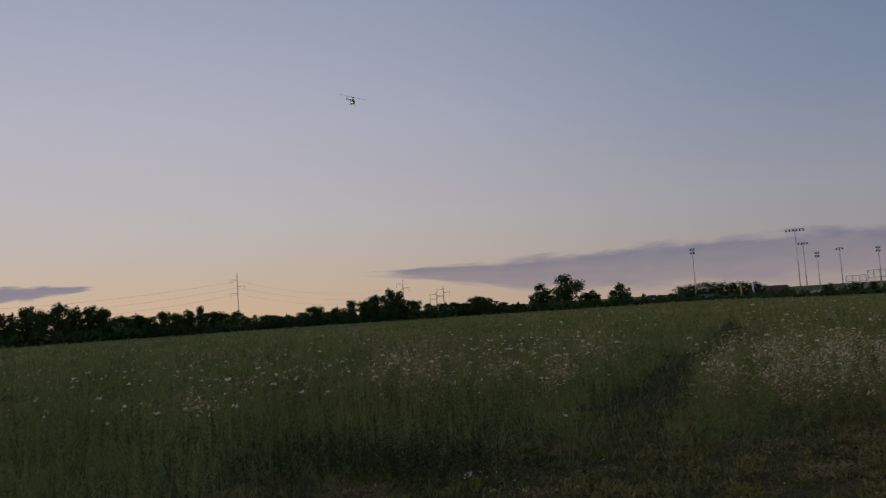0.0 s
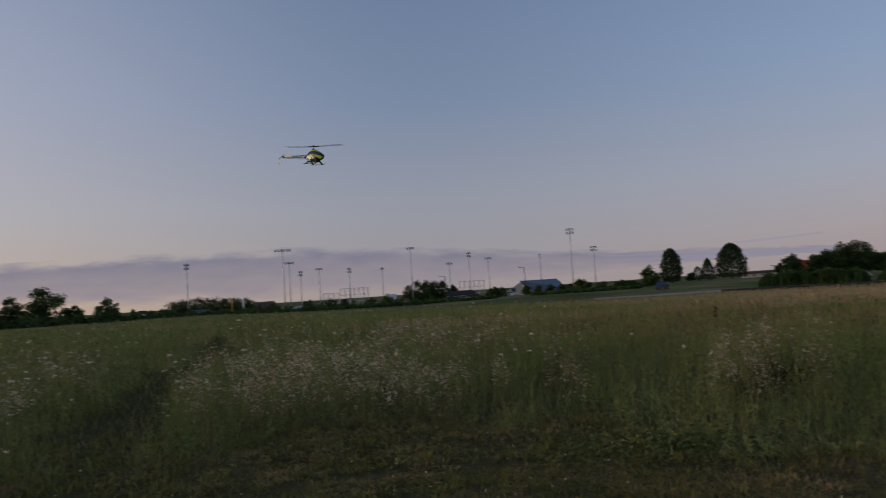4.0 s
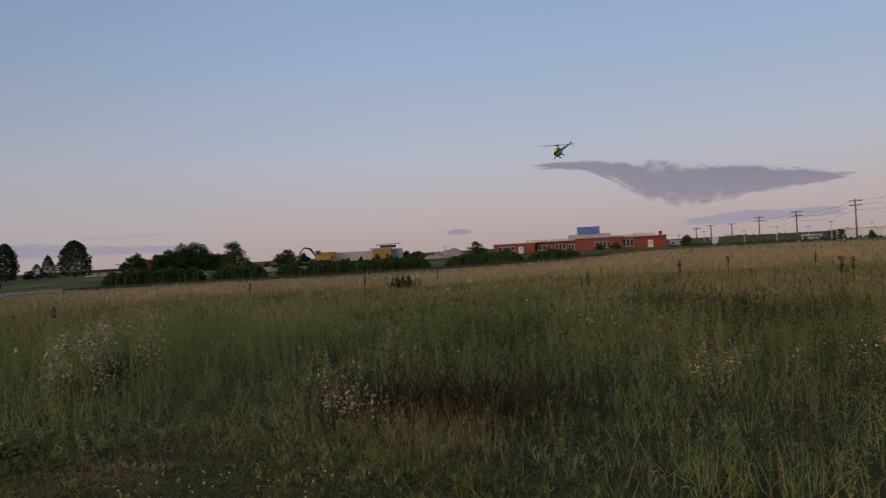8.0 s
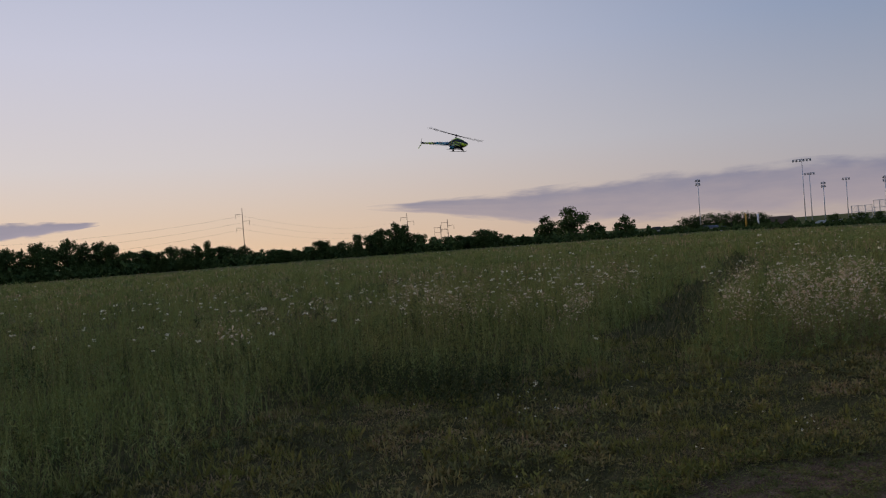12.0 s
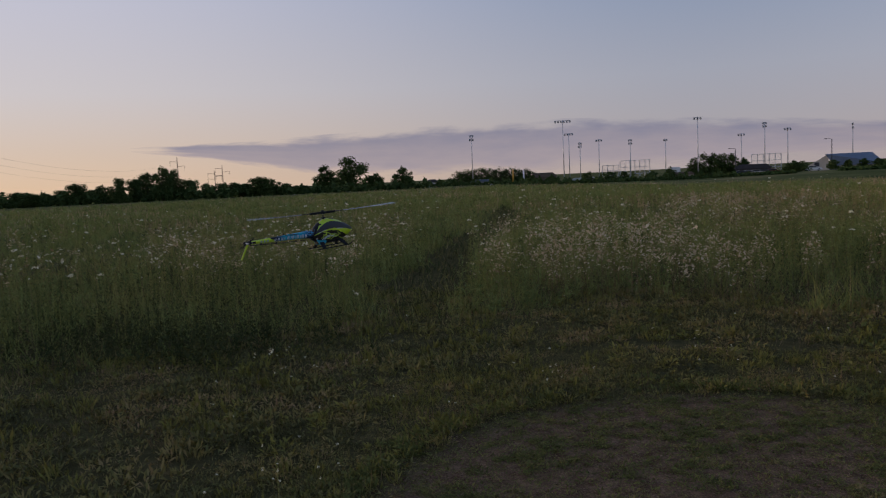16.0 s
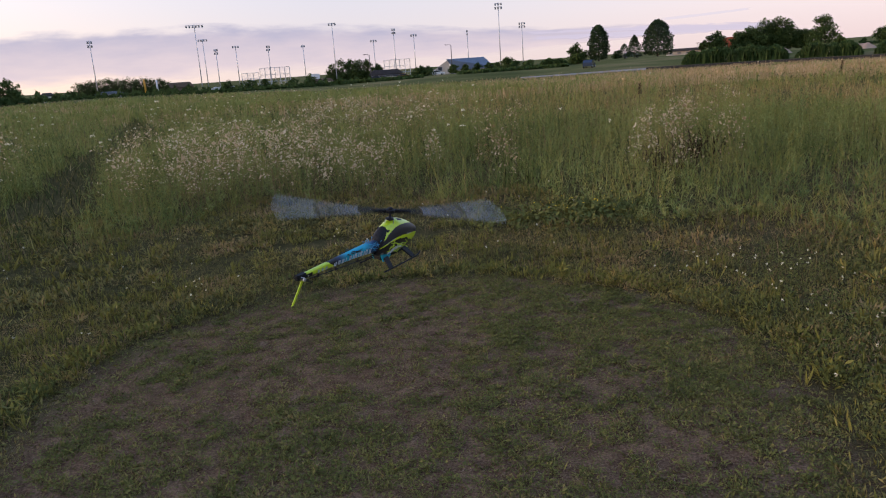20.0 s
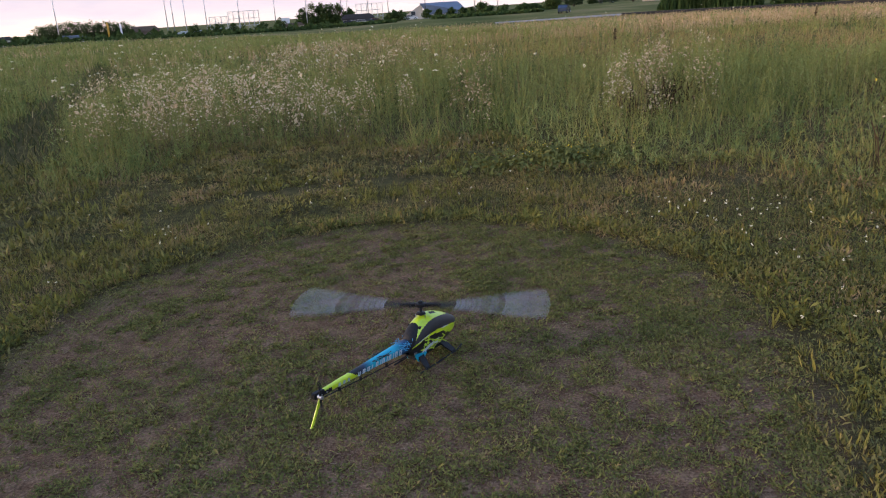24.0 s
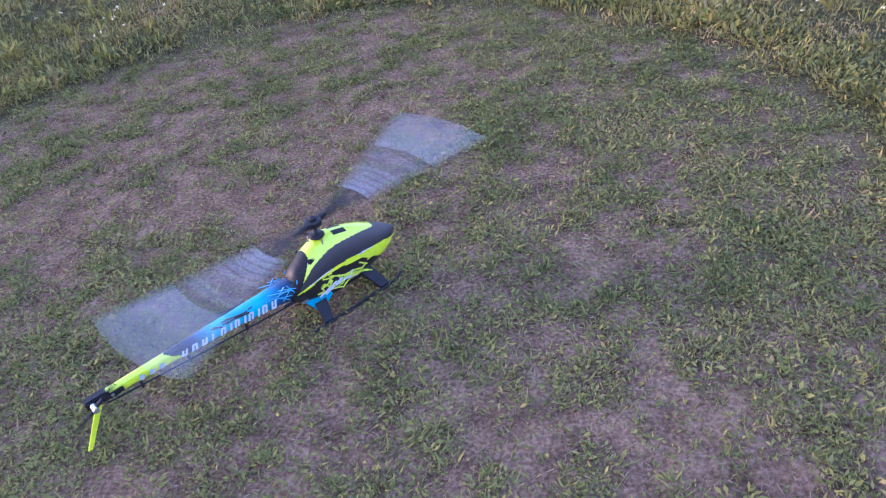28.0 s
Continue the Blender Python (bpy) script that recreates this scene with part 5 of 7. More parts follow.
def leaves(p, az_, el, length, wide, name, mat, label, category, kind="stuff", sag=0.15, slim=False):
    """Narrow four-cornered leaves, or slim three-cornered ones: each springs from p at a bearing and an angle above the level, and sags a little at its tip."""
    n = len(p)
    length, wide = np.asarray(length) * np.ones(n), np.asarray(wide) * np.ones(n)
    ce, se, ca, sa = np.cos(el), np.sin(el), np.cos(az_), np.sin(az_)
    d = np.c_[ce * ca, ce * sa, se]
    roll = rng.uniform(-0.9, 0.9, n)
    side = np.c_[-sa, ca, np.zeros(n)] * np.cos(roll)[:, None] + np.c_[-se * ca, -se * sa, ce] * np.sin(roll)[:, None]
    mid = p + d * (length * 0.5)[:, None]
    side *= (wide * 0.5)[:, None]
    tip = p + d * length[:, None]
    tip[:, 2] -= sag * length * ce
    if slim:
        co = np.stack([p - side, p + side, tip], 1)
        return tagged(new(name, raw_mesh(name, co.reshape(-1, 3), np.zeros((0, 4)), np.arange(n * 3).reshape(-1, 3), mat)), label, category, kind=kind)
    co = np.stack([p, mid - side, tip, mid + side], 1)
    me = raw_mesh(name, co.reshape(-1, 3), np.arange(n)[:, None] * 4 + np.array([[0, 1, 2, 3]]), np.zeros((0, 3)), mat)
    return tagged(new(name, me), label, category, kind=kind)


def rosettes(x, y, per, rad, length, wide, el0, el1, name, mat, label, category, lift=0.0, slim=False):
    """Low plants: per leaves spread out from each middle, a little way off it."""
    X, Y, R_ = np.repeat(x, per), np.repeat(y, per), np.repeat(rad, per)
    k = len(X)
    a = rng.uniform(0, math.tau, k)
    d = np.sqrt(rng.uniform(0, 1, k)) * R_
    X, Y = X + d * np.cos(a), Y + d * np.sin(a)
    p = np.c_[X, Y, terrain(X, Y) - 0.003 + np.repeat(np.asarray(lift) * np.ones(len(x)), per) * rng.uniform(0, 1, k)]
    L = np.repeat(np.asarray(length) * np.ones(len(x)), per) * rng.uniform(0.6, 1.3, k)
    return leaves(p, a + rng.normal(0, 0.7, k), np.radians(rng.uniform(el0, el1, k)), L, L * wide * rng.uniform(0.7, 1.3, k), name, mat, label, category, slim=slim)


def forbs(x, y, h, per, leaf, wide, name, mat, label, lean=0.12, foot=0.1, el=(15, 62)):
    """Upright stems set with narrow leaves from the foot to the top, shorter towards the top."""
    n = len(x)
    z = terrain(x, y)
    b, ln = rng.uniform(0, math.tau, n), rng.uniform(0, lean, n) * 2
    X, Y, Z, H, B, LN = (np.repeat(v, per) for v in (x, y, z, h, b, ln))
    k = len(X)
    f = foot + (1 - foot) * rng.uniform(0, 1, k) ** 0.85
    s = np.repeat(np.asarray(leaf) * np.ones(n), per) * rng.uniform(0.6, 1.35, k) * (1.2 - 0.75 * f)
    p = np.c_[X + LN * H * f * np.cos(B), Y + LN * H * f * np.sin(B), Z + H * f * 0.97]
    a, e = rng.uniform(0, math.tau, k), np.radians(rng.uniform(el[0], el[1], k))
    stem = np.c_[x, y, z - 0.01]
    p, a, e = np.concatenate([p, stem]), np.concatenate([a, b]), np.concatenate([e, np.arctan2(1.0, ln)])
    L, W = np.concatenate([s, h]), np.concatenate([s * wide, np.asarray(leaf) * 0.055 * np.ones(n)])
    return leaves(p, a, e, L, W, name, mat, label, "weeds", sag=0.12)


def pick_where(n, cover, x0, x1, y0, y1):
    x, y = rng.uniform(x0, x1, n), rng.uniform(y0, y1, n)
    keep = rng.uniform(0, 1, n) < cover(x, y)
    return x[keep], y[keep]


# weeds on the bare pad: they stand in drifts, thicker on the side of the clover and close to the near rim
def pad_cover(x, y):
    drift = patchy(x, y, 1.6, 41, 2) * 0.26 + patchy(x, y, 5, 45, 1) * 0.26 + patchy(x, y, 19, 42, 2) * 0.62
    return np.where(in_pad(x, y, 0.05), np.clip((drift - 0.45 + 0.045 * (x - PAD[0]) + 0.02 * (3.2 - y)) * 3.6, 0.19, 1), 0)


x, y = pick_where(95000, pad_cover, PAD[0] - 2.2, PAD[0] + 2.2, PAD[1] - 3.1, PAD[1] + 2.2)
size = 0.0112 * np.exp(np.clip(rng.normal(0, 0.42, len(x)), -1, 0.8))
rosettes(x, y, 6, size * 0.8, size * 1.6, 0.22, 8, 62, "pad_weeds", M_PADWEED, "tufts of creeping grass in drifts on bare soil", "weeds", slim=True)
x, y = pick_where(56000, pad_cover, PAD[0] - 2.2, PAD[0] + 2.2, PAD[1] - 3.1, PAD[1] + 2.2)
rosettes(x, y, 9, rng.uniform(0.012, 0.035, len(x)), 0.0118 * np.exp(np.clip(rng.normal(0, 0.4, len(x)), -0.8, 0.7)), 0.34, -5, 50, "pad_leaves", M_PADWEED, "ragged rosettes of small dull leaves on the bare pad", "weeds", 0.014)
x, y = pick_where(9000, lambda x, y: pad_cover(x, y) * np.clip((x - PAD[0] - 0.5) / 1.2, 0, 1), PAD[0] - 2.2, PAD[0] + 2.2, PAD[1] - 3.1, PAD[1] + 2.2)
rosettes(x, y, 8, rng.uniform(0.015, 0.04, len(x)), 0.0145 * np.exp(np.clip(rng.normal(0, 0.35, len(x)), -0.8, 0.7)), 0.22, 10, 65, "pad_tufts", M_PADWEED, "yellow-green tufts towards the clover side of the pad", "grass", 0.01)
x, y = pick_where(42000, lambda x, y: pad_cover(x, y) * patchy(x, y, 4.0, 43), PAD[0] - 2.2, PAD[0] + 2.2, PAD[1] - 3.1, PAD[1] + 2.2)
rosettes(x, y, 8, rng.uniform(0.012, 0.04, len(x)), 0.012, 0.55, 0, 50, "pad_clover", M_CLOVER, "small dark creeping leaves on the bare pad", "weeds", 0.012)
x, y = pick_where(110000, lambda x, y: in_pad(x, y, 0.1) * (0.25 + 0.75 * patchy(x, y, 3.0, 44)), PAD[0] - 2.2, PAD[0] + 2.2, PAD[1] - 3.1, PAD[1] + 2.2)
rosettes(x, y, 1, np.full(len(x), 0.02), 0.024, 0.085, -2, 16, "pad_litter", M_LITTER, "dead grass stalks and crumbs on the soil", "litter", 0.008, True)


# short weedy turf round it: leafy mats, brighter upright tufts and brown stalks, each in patches of its own
def turf_zone(x, y):
    return (in_mown(x, y) | (mown_edge(x, y) < 1.12)) & ~in_pad(x, y, 0.03) & (np.hypot(x, y) > 0.7)


TURF = (-6.6, 5.2, -0.6, 10.6)


def close_by(x, y):
    return np.hypot(x - PAD[0], (y - PAD[1]) * 0.85) < 3.2


for n, near in ((24000, True), (20000, False)):
    zone = (-3.6, 4.0, 0.0, 7.2) if near else TURF
    x, y = pick_where(n, lambda x, y: turf_zone(x, y) & (close_by(x, y) == near), *zone)
    tall = 0.45 + 0.7 * patchy(x, y, 2.4, 51) + 0.5 * patchy(x, y, 7, 57, 1)
    s = 0.019 if near else 0.034
    rosettes(x, y, 11 if near else 9, rng.uniform(0.03, 0.075, len(x)) * (1 if near else 1.5), s * tall * 1.35, 0.24, 15, 80, "turf_herbs", M_TURF, "low weeds and grass of the mown turf", "weeds", 0.03 * tall)
    x, y = pick_where(n * 2 // 3, lambda x, y: turf_zone(x, y) * (close_by(x, y) == near) * np.clip((patchy(x, y, 1.3, 52) * 0.6 + patchy(x, y, 5, 53) * 0.5 - 0.42) * 3, 0.03, 1), *zone)
    rosettes(x, y, 8, rng.uniform(0.015, 0.045, len(x)), (0.045 if near else 0.068) * np.exp(np.clip(rng.normal(0, 0.4, len(x)), -1, 0.7)), 0.12, 45, 86, "turf_tufts", M_TUFT, "bright yellow-green grass tufts in the turf", "grass")
x, y = pick_where(30000, lambda x, y: turf_zone(x, y) * np.clip(patchy(x, y, 1.1, 54) * 1.1 - 0.3 + 0.12 * np.clip(x - 1.5, 0, 3), 0.02, 1) * np.clip((y - 2.5) / 3, 0.15, 1), *TURF)
rosettes(x, y, 4, np.full(len(x), 0.04), rng.uniform(0.06, 0.15, len(x)), 0.022, 40, 85, "dry_turf", M_STALK, "thin brown stalks in the mown turf", "grass")
x, y = pick_where(2300, lambda x, y: turf_zone(x, y) * np.clip(patchy(x, y, 1.7, 58) * 1.5 - 0.35, 0.03, 1) * np.clip((y - 1.2) / 2, 0.2, 1), *TURF)
half = len(x) // 2
for x_, y_, mat, label in ((x[:half], y[:half], M_TUFT, "bright leafy clumps standing out of the turf"), (x[half:], y[half:], M_TURF, "dull leafy clumps standing out of the turf")):
    rosettes(x_, y_, 34, rng.uniform(0.04, 0.12, len(x_)), rng.uniform(0.035, 0.07, len(x_)), 0.24, 5, 75, "turf_clumps", mat, label, "weeds", rng.uniform(0.03, 0.11, len(x_)))
# a taller fringe round the rim of the pad, then the clover beside it
a = rng.uniform(0, math.tau, 1500)
dy = np.sin(a)
r_ = PAD[2] + 0.12 + np.abs(rng.normal(0, 0.16, 1500))
x, y = PAD[0] + r_ * np.cos(a), PAD[1] + r_ * np.where(dy < 0, dy / 0.7, dy)
keep = ~in_pad(x, y, 0.05) & (np.hypot(x, y) > 0.9) & (rng.uniform(0, 1, 1500) < np.where(y < 2.4, 0.25, 0.9) * (0.35 + 0.8 * patchy(x, y, 2.5, 55)))
x, y = x[keep], y[keep]
sunny = (x > 1.5) | (rng.uniform(0, 1, len(x)) < 0.25)
for some, mat, label in ((~sunny, M_CLOVER, "ragged leafy weeds along the rim of the bare pad"), (sunny, M_TUFT, "yellow-green leafy weeds along the rim of the bare pad")):
    k = int(some.sum())
    rosettes(x[some], y[some], 18, rng.uniform(0.04, 0.09, k), rng.uniform(0.025, 0.055, k), 0.24, 5, 75, "rim_weeds", mat, label, "weeds", 0.03)
x, y = rng.uniform(2.0, 4.4, 2600), rng.uniform(2.2, 5.6, 2600)
keep = ~in_pad(x, y, 0.08) & (rng.uniform(0, 1, 2600) < 0.1 + 0.8 * patchy(x, y, 2.0, 56))
x, y = x[keep], y[keep]
rosettes(x, y, 26, rng.uniform(0.05, 0.12, len(x)), 0.017, 0.5, 10, 70, "clover_mat", M_CLOVER, "dark green clover beside the bare pad", "weeds", 0.085)
# clover heads
c = [(2.55, 4.8, 0.2, 13), (2.85, 4.65, 0.28, 17), (3.0, 4.2, 0.4, 13), (2.75, 3.6, 0.35, 9), (2.3, 2.95, 0.25, 4), (-3.8, 6.0, 0.35, 16), (-2.3, 3.7, 0.2, 12), (-1.2, 5.75, 0.2, 9), (0.4, 7.3, 1.4, 40), (-2.2, 5.4, 1.0, 14), (1.6, 2.6, 0.5, 5)]
x = np.concatenate([rng.normal(a, s, k) for a, b, s, k in c])
y = np.concatenate([rng.normal(b, s, k) for a, b, s, k in c])
keep = ~in_pad(x, y, 0.0)
x, y = x[keep], y[keep]
z = rng.uniform(0.1, 0.19, len(x))
blades(x, y, z, 0.003, 0.05, "clover_stems", M_TUFT, "thin stalks of clover heads", "stems", bent=False)
x, y, z = np.repeat(x, 7), np.repeat(y, 7), np.repeat(z, 7)
k = len(x)
herbs(x + rng.normal(0, 0.004, k), y + rng.normal(0, 0.004, k), z + rng.normal(0, 0.004, k), 0.006, "clover_heads", M_BLOOM, "small round white clover heads in the turf", "flowers", 0)
# low yellow flowers at the edge of the turf
x, y = rng.normal(2.5, 0.32, 60), rng.normal(7.4, 0.2, 60)
herbs(x, y, rng.uniform(0.12, 0.2, 60), 0.011, "yellow_flowers", M_YELLOW, "low yellow flowers at the edge of the turf", "flowers", 0.5)
x, y = rng.normal(2.4, 0.5, 260), rng.normal(7.4, 0.25, 260)
rosettes(x, y, 12, np.full(260, 0.07), 0.05, 0.5, 5, 60, "flowering_mat", M_CLOVER, "dark leafy mat under yellow flowers", "weeds", 0.13)


# path: half its grass is coloured dark for the shade between the tall sides
n = 30000
x, y = rng.uniform(-18, -1, n), rng.uniform(8.5, 45, n)
keep = in_mown(x, y) & (mown_edge(x, y) > 1.05)
x, y = x[keep], y[keep]
third = len(x) // 2
blades(x[third:], y[third:], rng.uniform(0.1, 0.3, len(x) - third), 0.014, 0.7, "path_turf", M_DARKWEED, "trodden short grass of the path, coloured dark in place of shade", "grass")
blades(x[:third], y[:third], rng.uniform(0.08, 0.24, third), 0.014, 0.7, "path_turf", M_TURF, "paler trodden grass along the path through the meadow", "grass")


# tall meadow: how high it stands, and where it is dry, rank or thin
def stand(x, y):
    """The height of the growth from 0 to about 1: a steep rise at the edge of the turf, gentler on the dry side, in swells."""
    a = np.degrees(np.arctan2(x, y))
    gentle = np.clip((a - 18) / 25, 0, 1) * (1 - 0.7 * np.clip((a - 48) / 18, 0, 1))
    rise = np.clip((mown_edge(x, y) - 0.98) / (0.13 + 0.75 * gentle), 0.22, 1)
    return rise * (0.40 + 0.36 * patchy(x, y, 0.45, 61, 2) + 0.46 * patchy(x, y, 1.9, 66, 2)) * (1 - 0.35 * np.clip((a - 12) / 30, 0, 1))


def dryness(x, y):
    a, r = np.degrees(np.arctan2(x, y)), np.hypot(x, y)
    rank = 1 - 0.3 * np.clip((a - 50) / 18, 0, 1) * np.clip((14 - r) / 5, 0, 1)
    return np.clip(np.clip((a - 2) / 40, 0, 0.58) * rank * np.interp(r, [9, 22], [0.5, 1.0]) + np.clip((r - 42) / 42, 0, 0.85) * np.clip((a - 10) / 24, 0.12, 1) + (patchy(x, y, 0.28, 62, 2) - 0.5) * 0.9 * np.clip((a + 12) / 20, 0.5, 1), 0, 0.92)


for n, per, r0, r1, w in ((1900, 24, 4.2, 17, 0.008), (3600, 24, 15, 45, 0.017), (9000, 20, 40, 122, 0.07)):
    x, y = scatter(n, r0, r1, even=r1 < 40)
    keep = ~in_mown(x, y) & (rng.uniform(0, 1, len(x)) > dryness(x, y) * 0.85)
    x, y = x[keep], y[keep]
    h = rng.uniform(0.5, 0.85, len(x)) * stand(x, y) * (0.72 if r0 > 30 else 0.9)
    X, Y, H = tufts(x, y, rng.uniform(0.12, 0.34, len(x)) * (1 + np.hypot(x, y) / 30), per, h)
    k = len(X)
    wide = 1 + 0.3 * np.clip(np.hypot(X, Y) / r0 - 1, 0, 3)
    blades(X, Y, np.maximum(H, 0.05), w * rng.uniform(0.6, 1.5, k) * wide, rng.uniform(0.1, 0.85, k), "meadow_grass", M_TALL, "tall green meadow grass", "grass", bent=False)

# more dark plants: backlit shade towards the sun, a darker tone far right
def dark_share(a):
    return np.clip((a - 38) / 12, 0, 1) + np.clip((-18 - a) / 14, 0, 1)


# a low floor of grass under it all, green or dry
for n, r0, r1, w, h0, h1 in ((90000, 4.0, 17, 0.008, 0.07, 0.30), (56000, 16, 46, 0.028, 0.1, 0.32)):
    x, y = scatter(n, r0, r1, even=r1 < 20)
    keep = ~in_mown(x, y)
    x, y = x[keep], y[keep]
    h = rng.uniform(h0, h1, len(x)) * (0.5 + 0.8 * patchy(x, y, 1.5, 68))
    dry = rng.uniform(0, 1, len(x)) < dryness(x, y) * 1.25 + 0.08
    # part of the floor is coloured dark instead of being shaded
    dark = ~dry & (rng.uniform(0, 1, len(x)) < 0.5 * dark_share(np.degrees(np.arctan2(x, y))) * (1 if r1 < 20 else 0.7))
    for some, mat, label in ((~dry & ~dark, M_HERB, "short green grass at the foot of the meadow"), (dark, M_DARKWEED, "short dark grass in place of backlit shade and a darker right side"), (dry, M_DRY, "short dry grass at the foot of the meadow")):
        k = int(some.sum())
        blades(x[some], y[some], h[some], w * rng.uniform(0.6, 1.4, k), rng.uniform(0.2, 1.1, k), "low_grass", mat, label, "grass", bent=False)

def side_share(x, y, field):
    """How the shares of light and dark weeds change round the place; sunward the darker mix stands in for backlit
    shade.
    """
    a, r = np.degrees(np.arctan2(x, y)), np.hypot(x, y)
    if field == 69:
        return dark_share(a)
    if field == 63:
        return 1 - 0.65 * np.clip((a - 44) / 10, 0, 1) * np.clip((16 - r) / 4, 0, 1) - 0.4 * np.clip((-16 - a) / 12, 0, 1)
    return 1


# leafy upright weeds in stands: light green, mid green, and dark ones in scattered patches
for n, r0, r1, per, leaf, mat, name, label, field, at in (
        (13500, 4.6, 16.5, 21, 0.08, M_FORB, "leafy_weeds", "upright narrow-leaved green weeds in dense stands", 63, 0.36),
        (9000, 4.6, 16.5, 19, 0.072, M_HERB, "tall_weeds", "tall dull green weeds among the grass", 64, 0.40),
        (5000, 4.6, 16.5, 16, 0.075, M_DARKWEED, "dark_weeds", "dark weeds in scattered patches of the meadow", 65, 0.55),
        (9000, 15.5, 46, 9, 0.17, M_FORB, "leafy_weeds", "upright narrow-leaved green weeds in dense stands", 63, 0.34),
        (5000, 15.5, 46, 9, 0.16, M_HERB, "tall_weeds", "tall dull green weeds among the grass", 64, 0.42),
        (4600, 15.5, 46, 9, 0.16, M_DARKWEED, "dark_weeds", "dark weeds in scattered patches of the meadow", 65, 0.55),
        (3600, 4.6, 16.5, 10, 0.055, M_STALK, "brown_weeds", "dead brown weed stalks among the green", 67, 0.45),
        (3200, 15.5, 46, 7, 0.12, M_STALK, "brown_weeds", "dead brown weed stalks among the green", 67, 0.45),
        (6200, 4.2, 17, 15, 0.08, M_DARKWEED, "dark_weeds", "dark leafy weeds in place of backlit shade and a darker right side", 69, 0.25),
        (13000, 44, 118, 6, 0.42, M_FORB, "leafy_weeds", "far stands of green weeds in the meadow", 63, 0.40)):
    x, y = scatter(n, r0, r1, even=r1 < 20)
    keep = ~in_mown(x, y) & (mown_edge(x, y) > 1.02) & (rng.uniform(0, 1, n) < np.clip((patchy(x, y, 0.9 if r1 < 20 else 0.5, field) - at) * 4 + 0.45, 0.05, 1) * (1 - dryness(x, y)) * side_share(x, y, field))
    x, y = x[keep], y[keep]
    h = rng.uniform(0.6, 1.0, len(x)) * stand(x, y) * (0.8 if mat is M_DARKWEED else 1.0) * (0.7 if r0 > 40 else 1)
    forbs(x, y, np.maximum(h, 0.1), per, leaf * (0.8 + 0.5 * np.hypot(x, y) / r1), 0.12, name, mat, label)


# clumps of pale fluffy heads on branching tops, over dull reddish stalks
def seed_clumps(c, name, label):
    """Clumps x, y, spread, height, number of heads."""
    x, y = (np.concatenate([rng.normal(q[i], q[2] * 0.72, q[4])[: q[4] * 3 // 4] for q in c]) for i in (0, 1))
    z = np.concatenate([q[3] * (0.36 + 0.72 * rng.uniform(0, 1, q[4] * 3 // 4) ** 0.7) for q in c])
    keep = ~in_mown(x, y)
    x, y, z = x[keep], y[keep], z[keep]
    far = 1 + np.hypot(x, y) / 40
    blades(x, y, z, 0.004 * far, 0.12, "seed_stems", M_STALK, "thin reddish stalks under pale seed heads", "stems", bent=False)
    m = 15
    X, Y, Z, F_ = np.repeat(x, m), np.repeat(y, m), np.repeat(z, m), np.repeat(far, m)
    k = len(X)
    herbs(X + rng.normal(0, 0.042, k), Y + rng.normal(0, 0.042, k), Z + rng.normal(-0.02, 0.055, k), 0.0096 * F_ * np.exp(rng.normal(0, 0.4, k)), name, M_FLUFF, label, "flowers", 0.0)


FRONT_ROW = [(-2.75, 9.9, 0.22, 0.80, 30), (-2.9, 10.9, 0.3, 0.92, 40), (-2.3, 10.6, 0.28, 0.90, 55), (-1.9, 9.9, 0.22, 0.75, 40), (-1.5, 10.3, 0.25, 0.90, 60), (-1.15, 10.0, 0.2, 0.82, 60), (-0.95, 9.8, 0.2, 0.65, 45),
             (-0.75, 10.5, 0.25, 0.88, 60), (-0.4, 10.2, 0.22, 0.85, 48), (-0.1, 10.0, 0.2, 0.8, 40), (0.25, 9.8, 0.18, 0.72, 30), (0.5, 9.9, 0.16, 0.7, 26), (-2.0, 11.6, 0.4, 0.95, 50), (-0.6, 11.8, 0.4, 0.95, 50), (-1.4, 11.5, 0.4, 0.95, 50),
             (1.15, 9.9, 0.14, 0.72, 18), (1.9, 9.6, 0.16, 0.78, 22), (2.05, 9.4, 0.1, 0.62, 12), (2.9, 12.4, 0.2, 0.85, 18), (2.6, 13.6, 0.3, 0.9, 18), (0.9, 12.4, 0.4, 0.95, 34), (1.2, 15.5, 0.7, 1.0, 70), (2.0, 17.0, 0.6, 1.0, 40),
             (-0.3, 18.0, 0.8, 1.0, 70), (0.3, 16.0, 0.6, 1.0, 50), (-0.6, 20.5, 0.9, 1.0, 40)]
seed_clumps(FRONT_ROW, "pale_seed_heads", "pale fluffy seed heads in clumps above the grass")
seed_clumps([(4.1, 9.5, 0.22, 0.82, 36), (4.6, 9.9, 0.22, 0.88, 36), (5.0, 10.4, 0.2, 0.92, 26), (5.5, 10.2, 0.18, 0.95, 22), (3.7, 9.0, 0.16, 0.65, 16), (4.0, 8.7, 0.2, 0.6, 16), (4.9, 9.2, 0.2, 0.7, 14), (4.85, 5.35, 0.24, 0.55, 26), (4.6, 4.9, 0.2, 0.42, 14),
             (7.4, 7.2, 0.3, 0.6, 18), (9.2, 5.2, 0.5, 0.7, 22), (7.2, 2.6, 0.3, 0.6, 22), (8.0, 1.4, 0.4, 0.65, 20)], "pale_seed_heads", "loose cream seed heads over dark brown stalks")
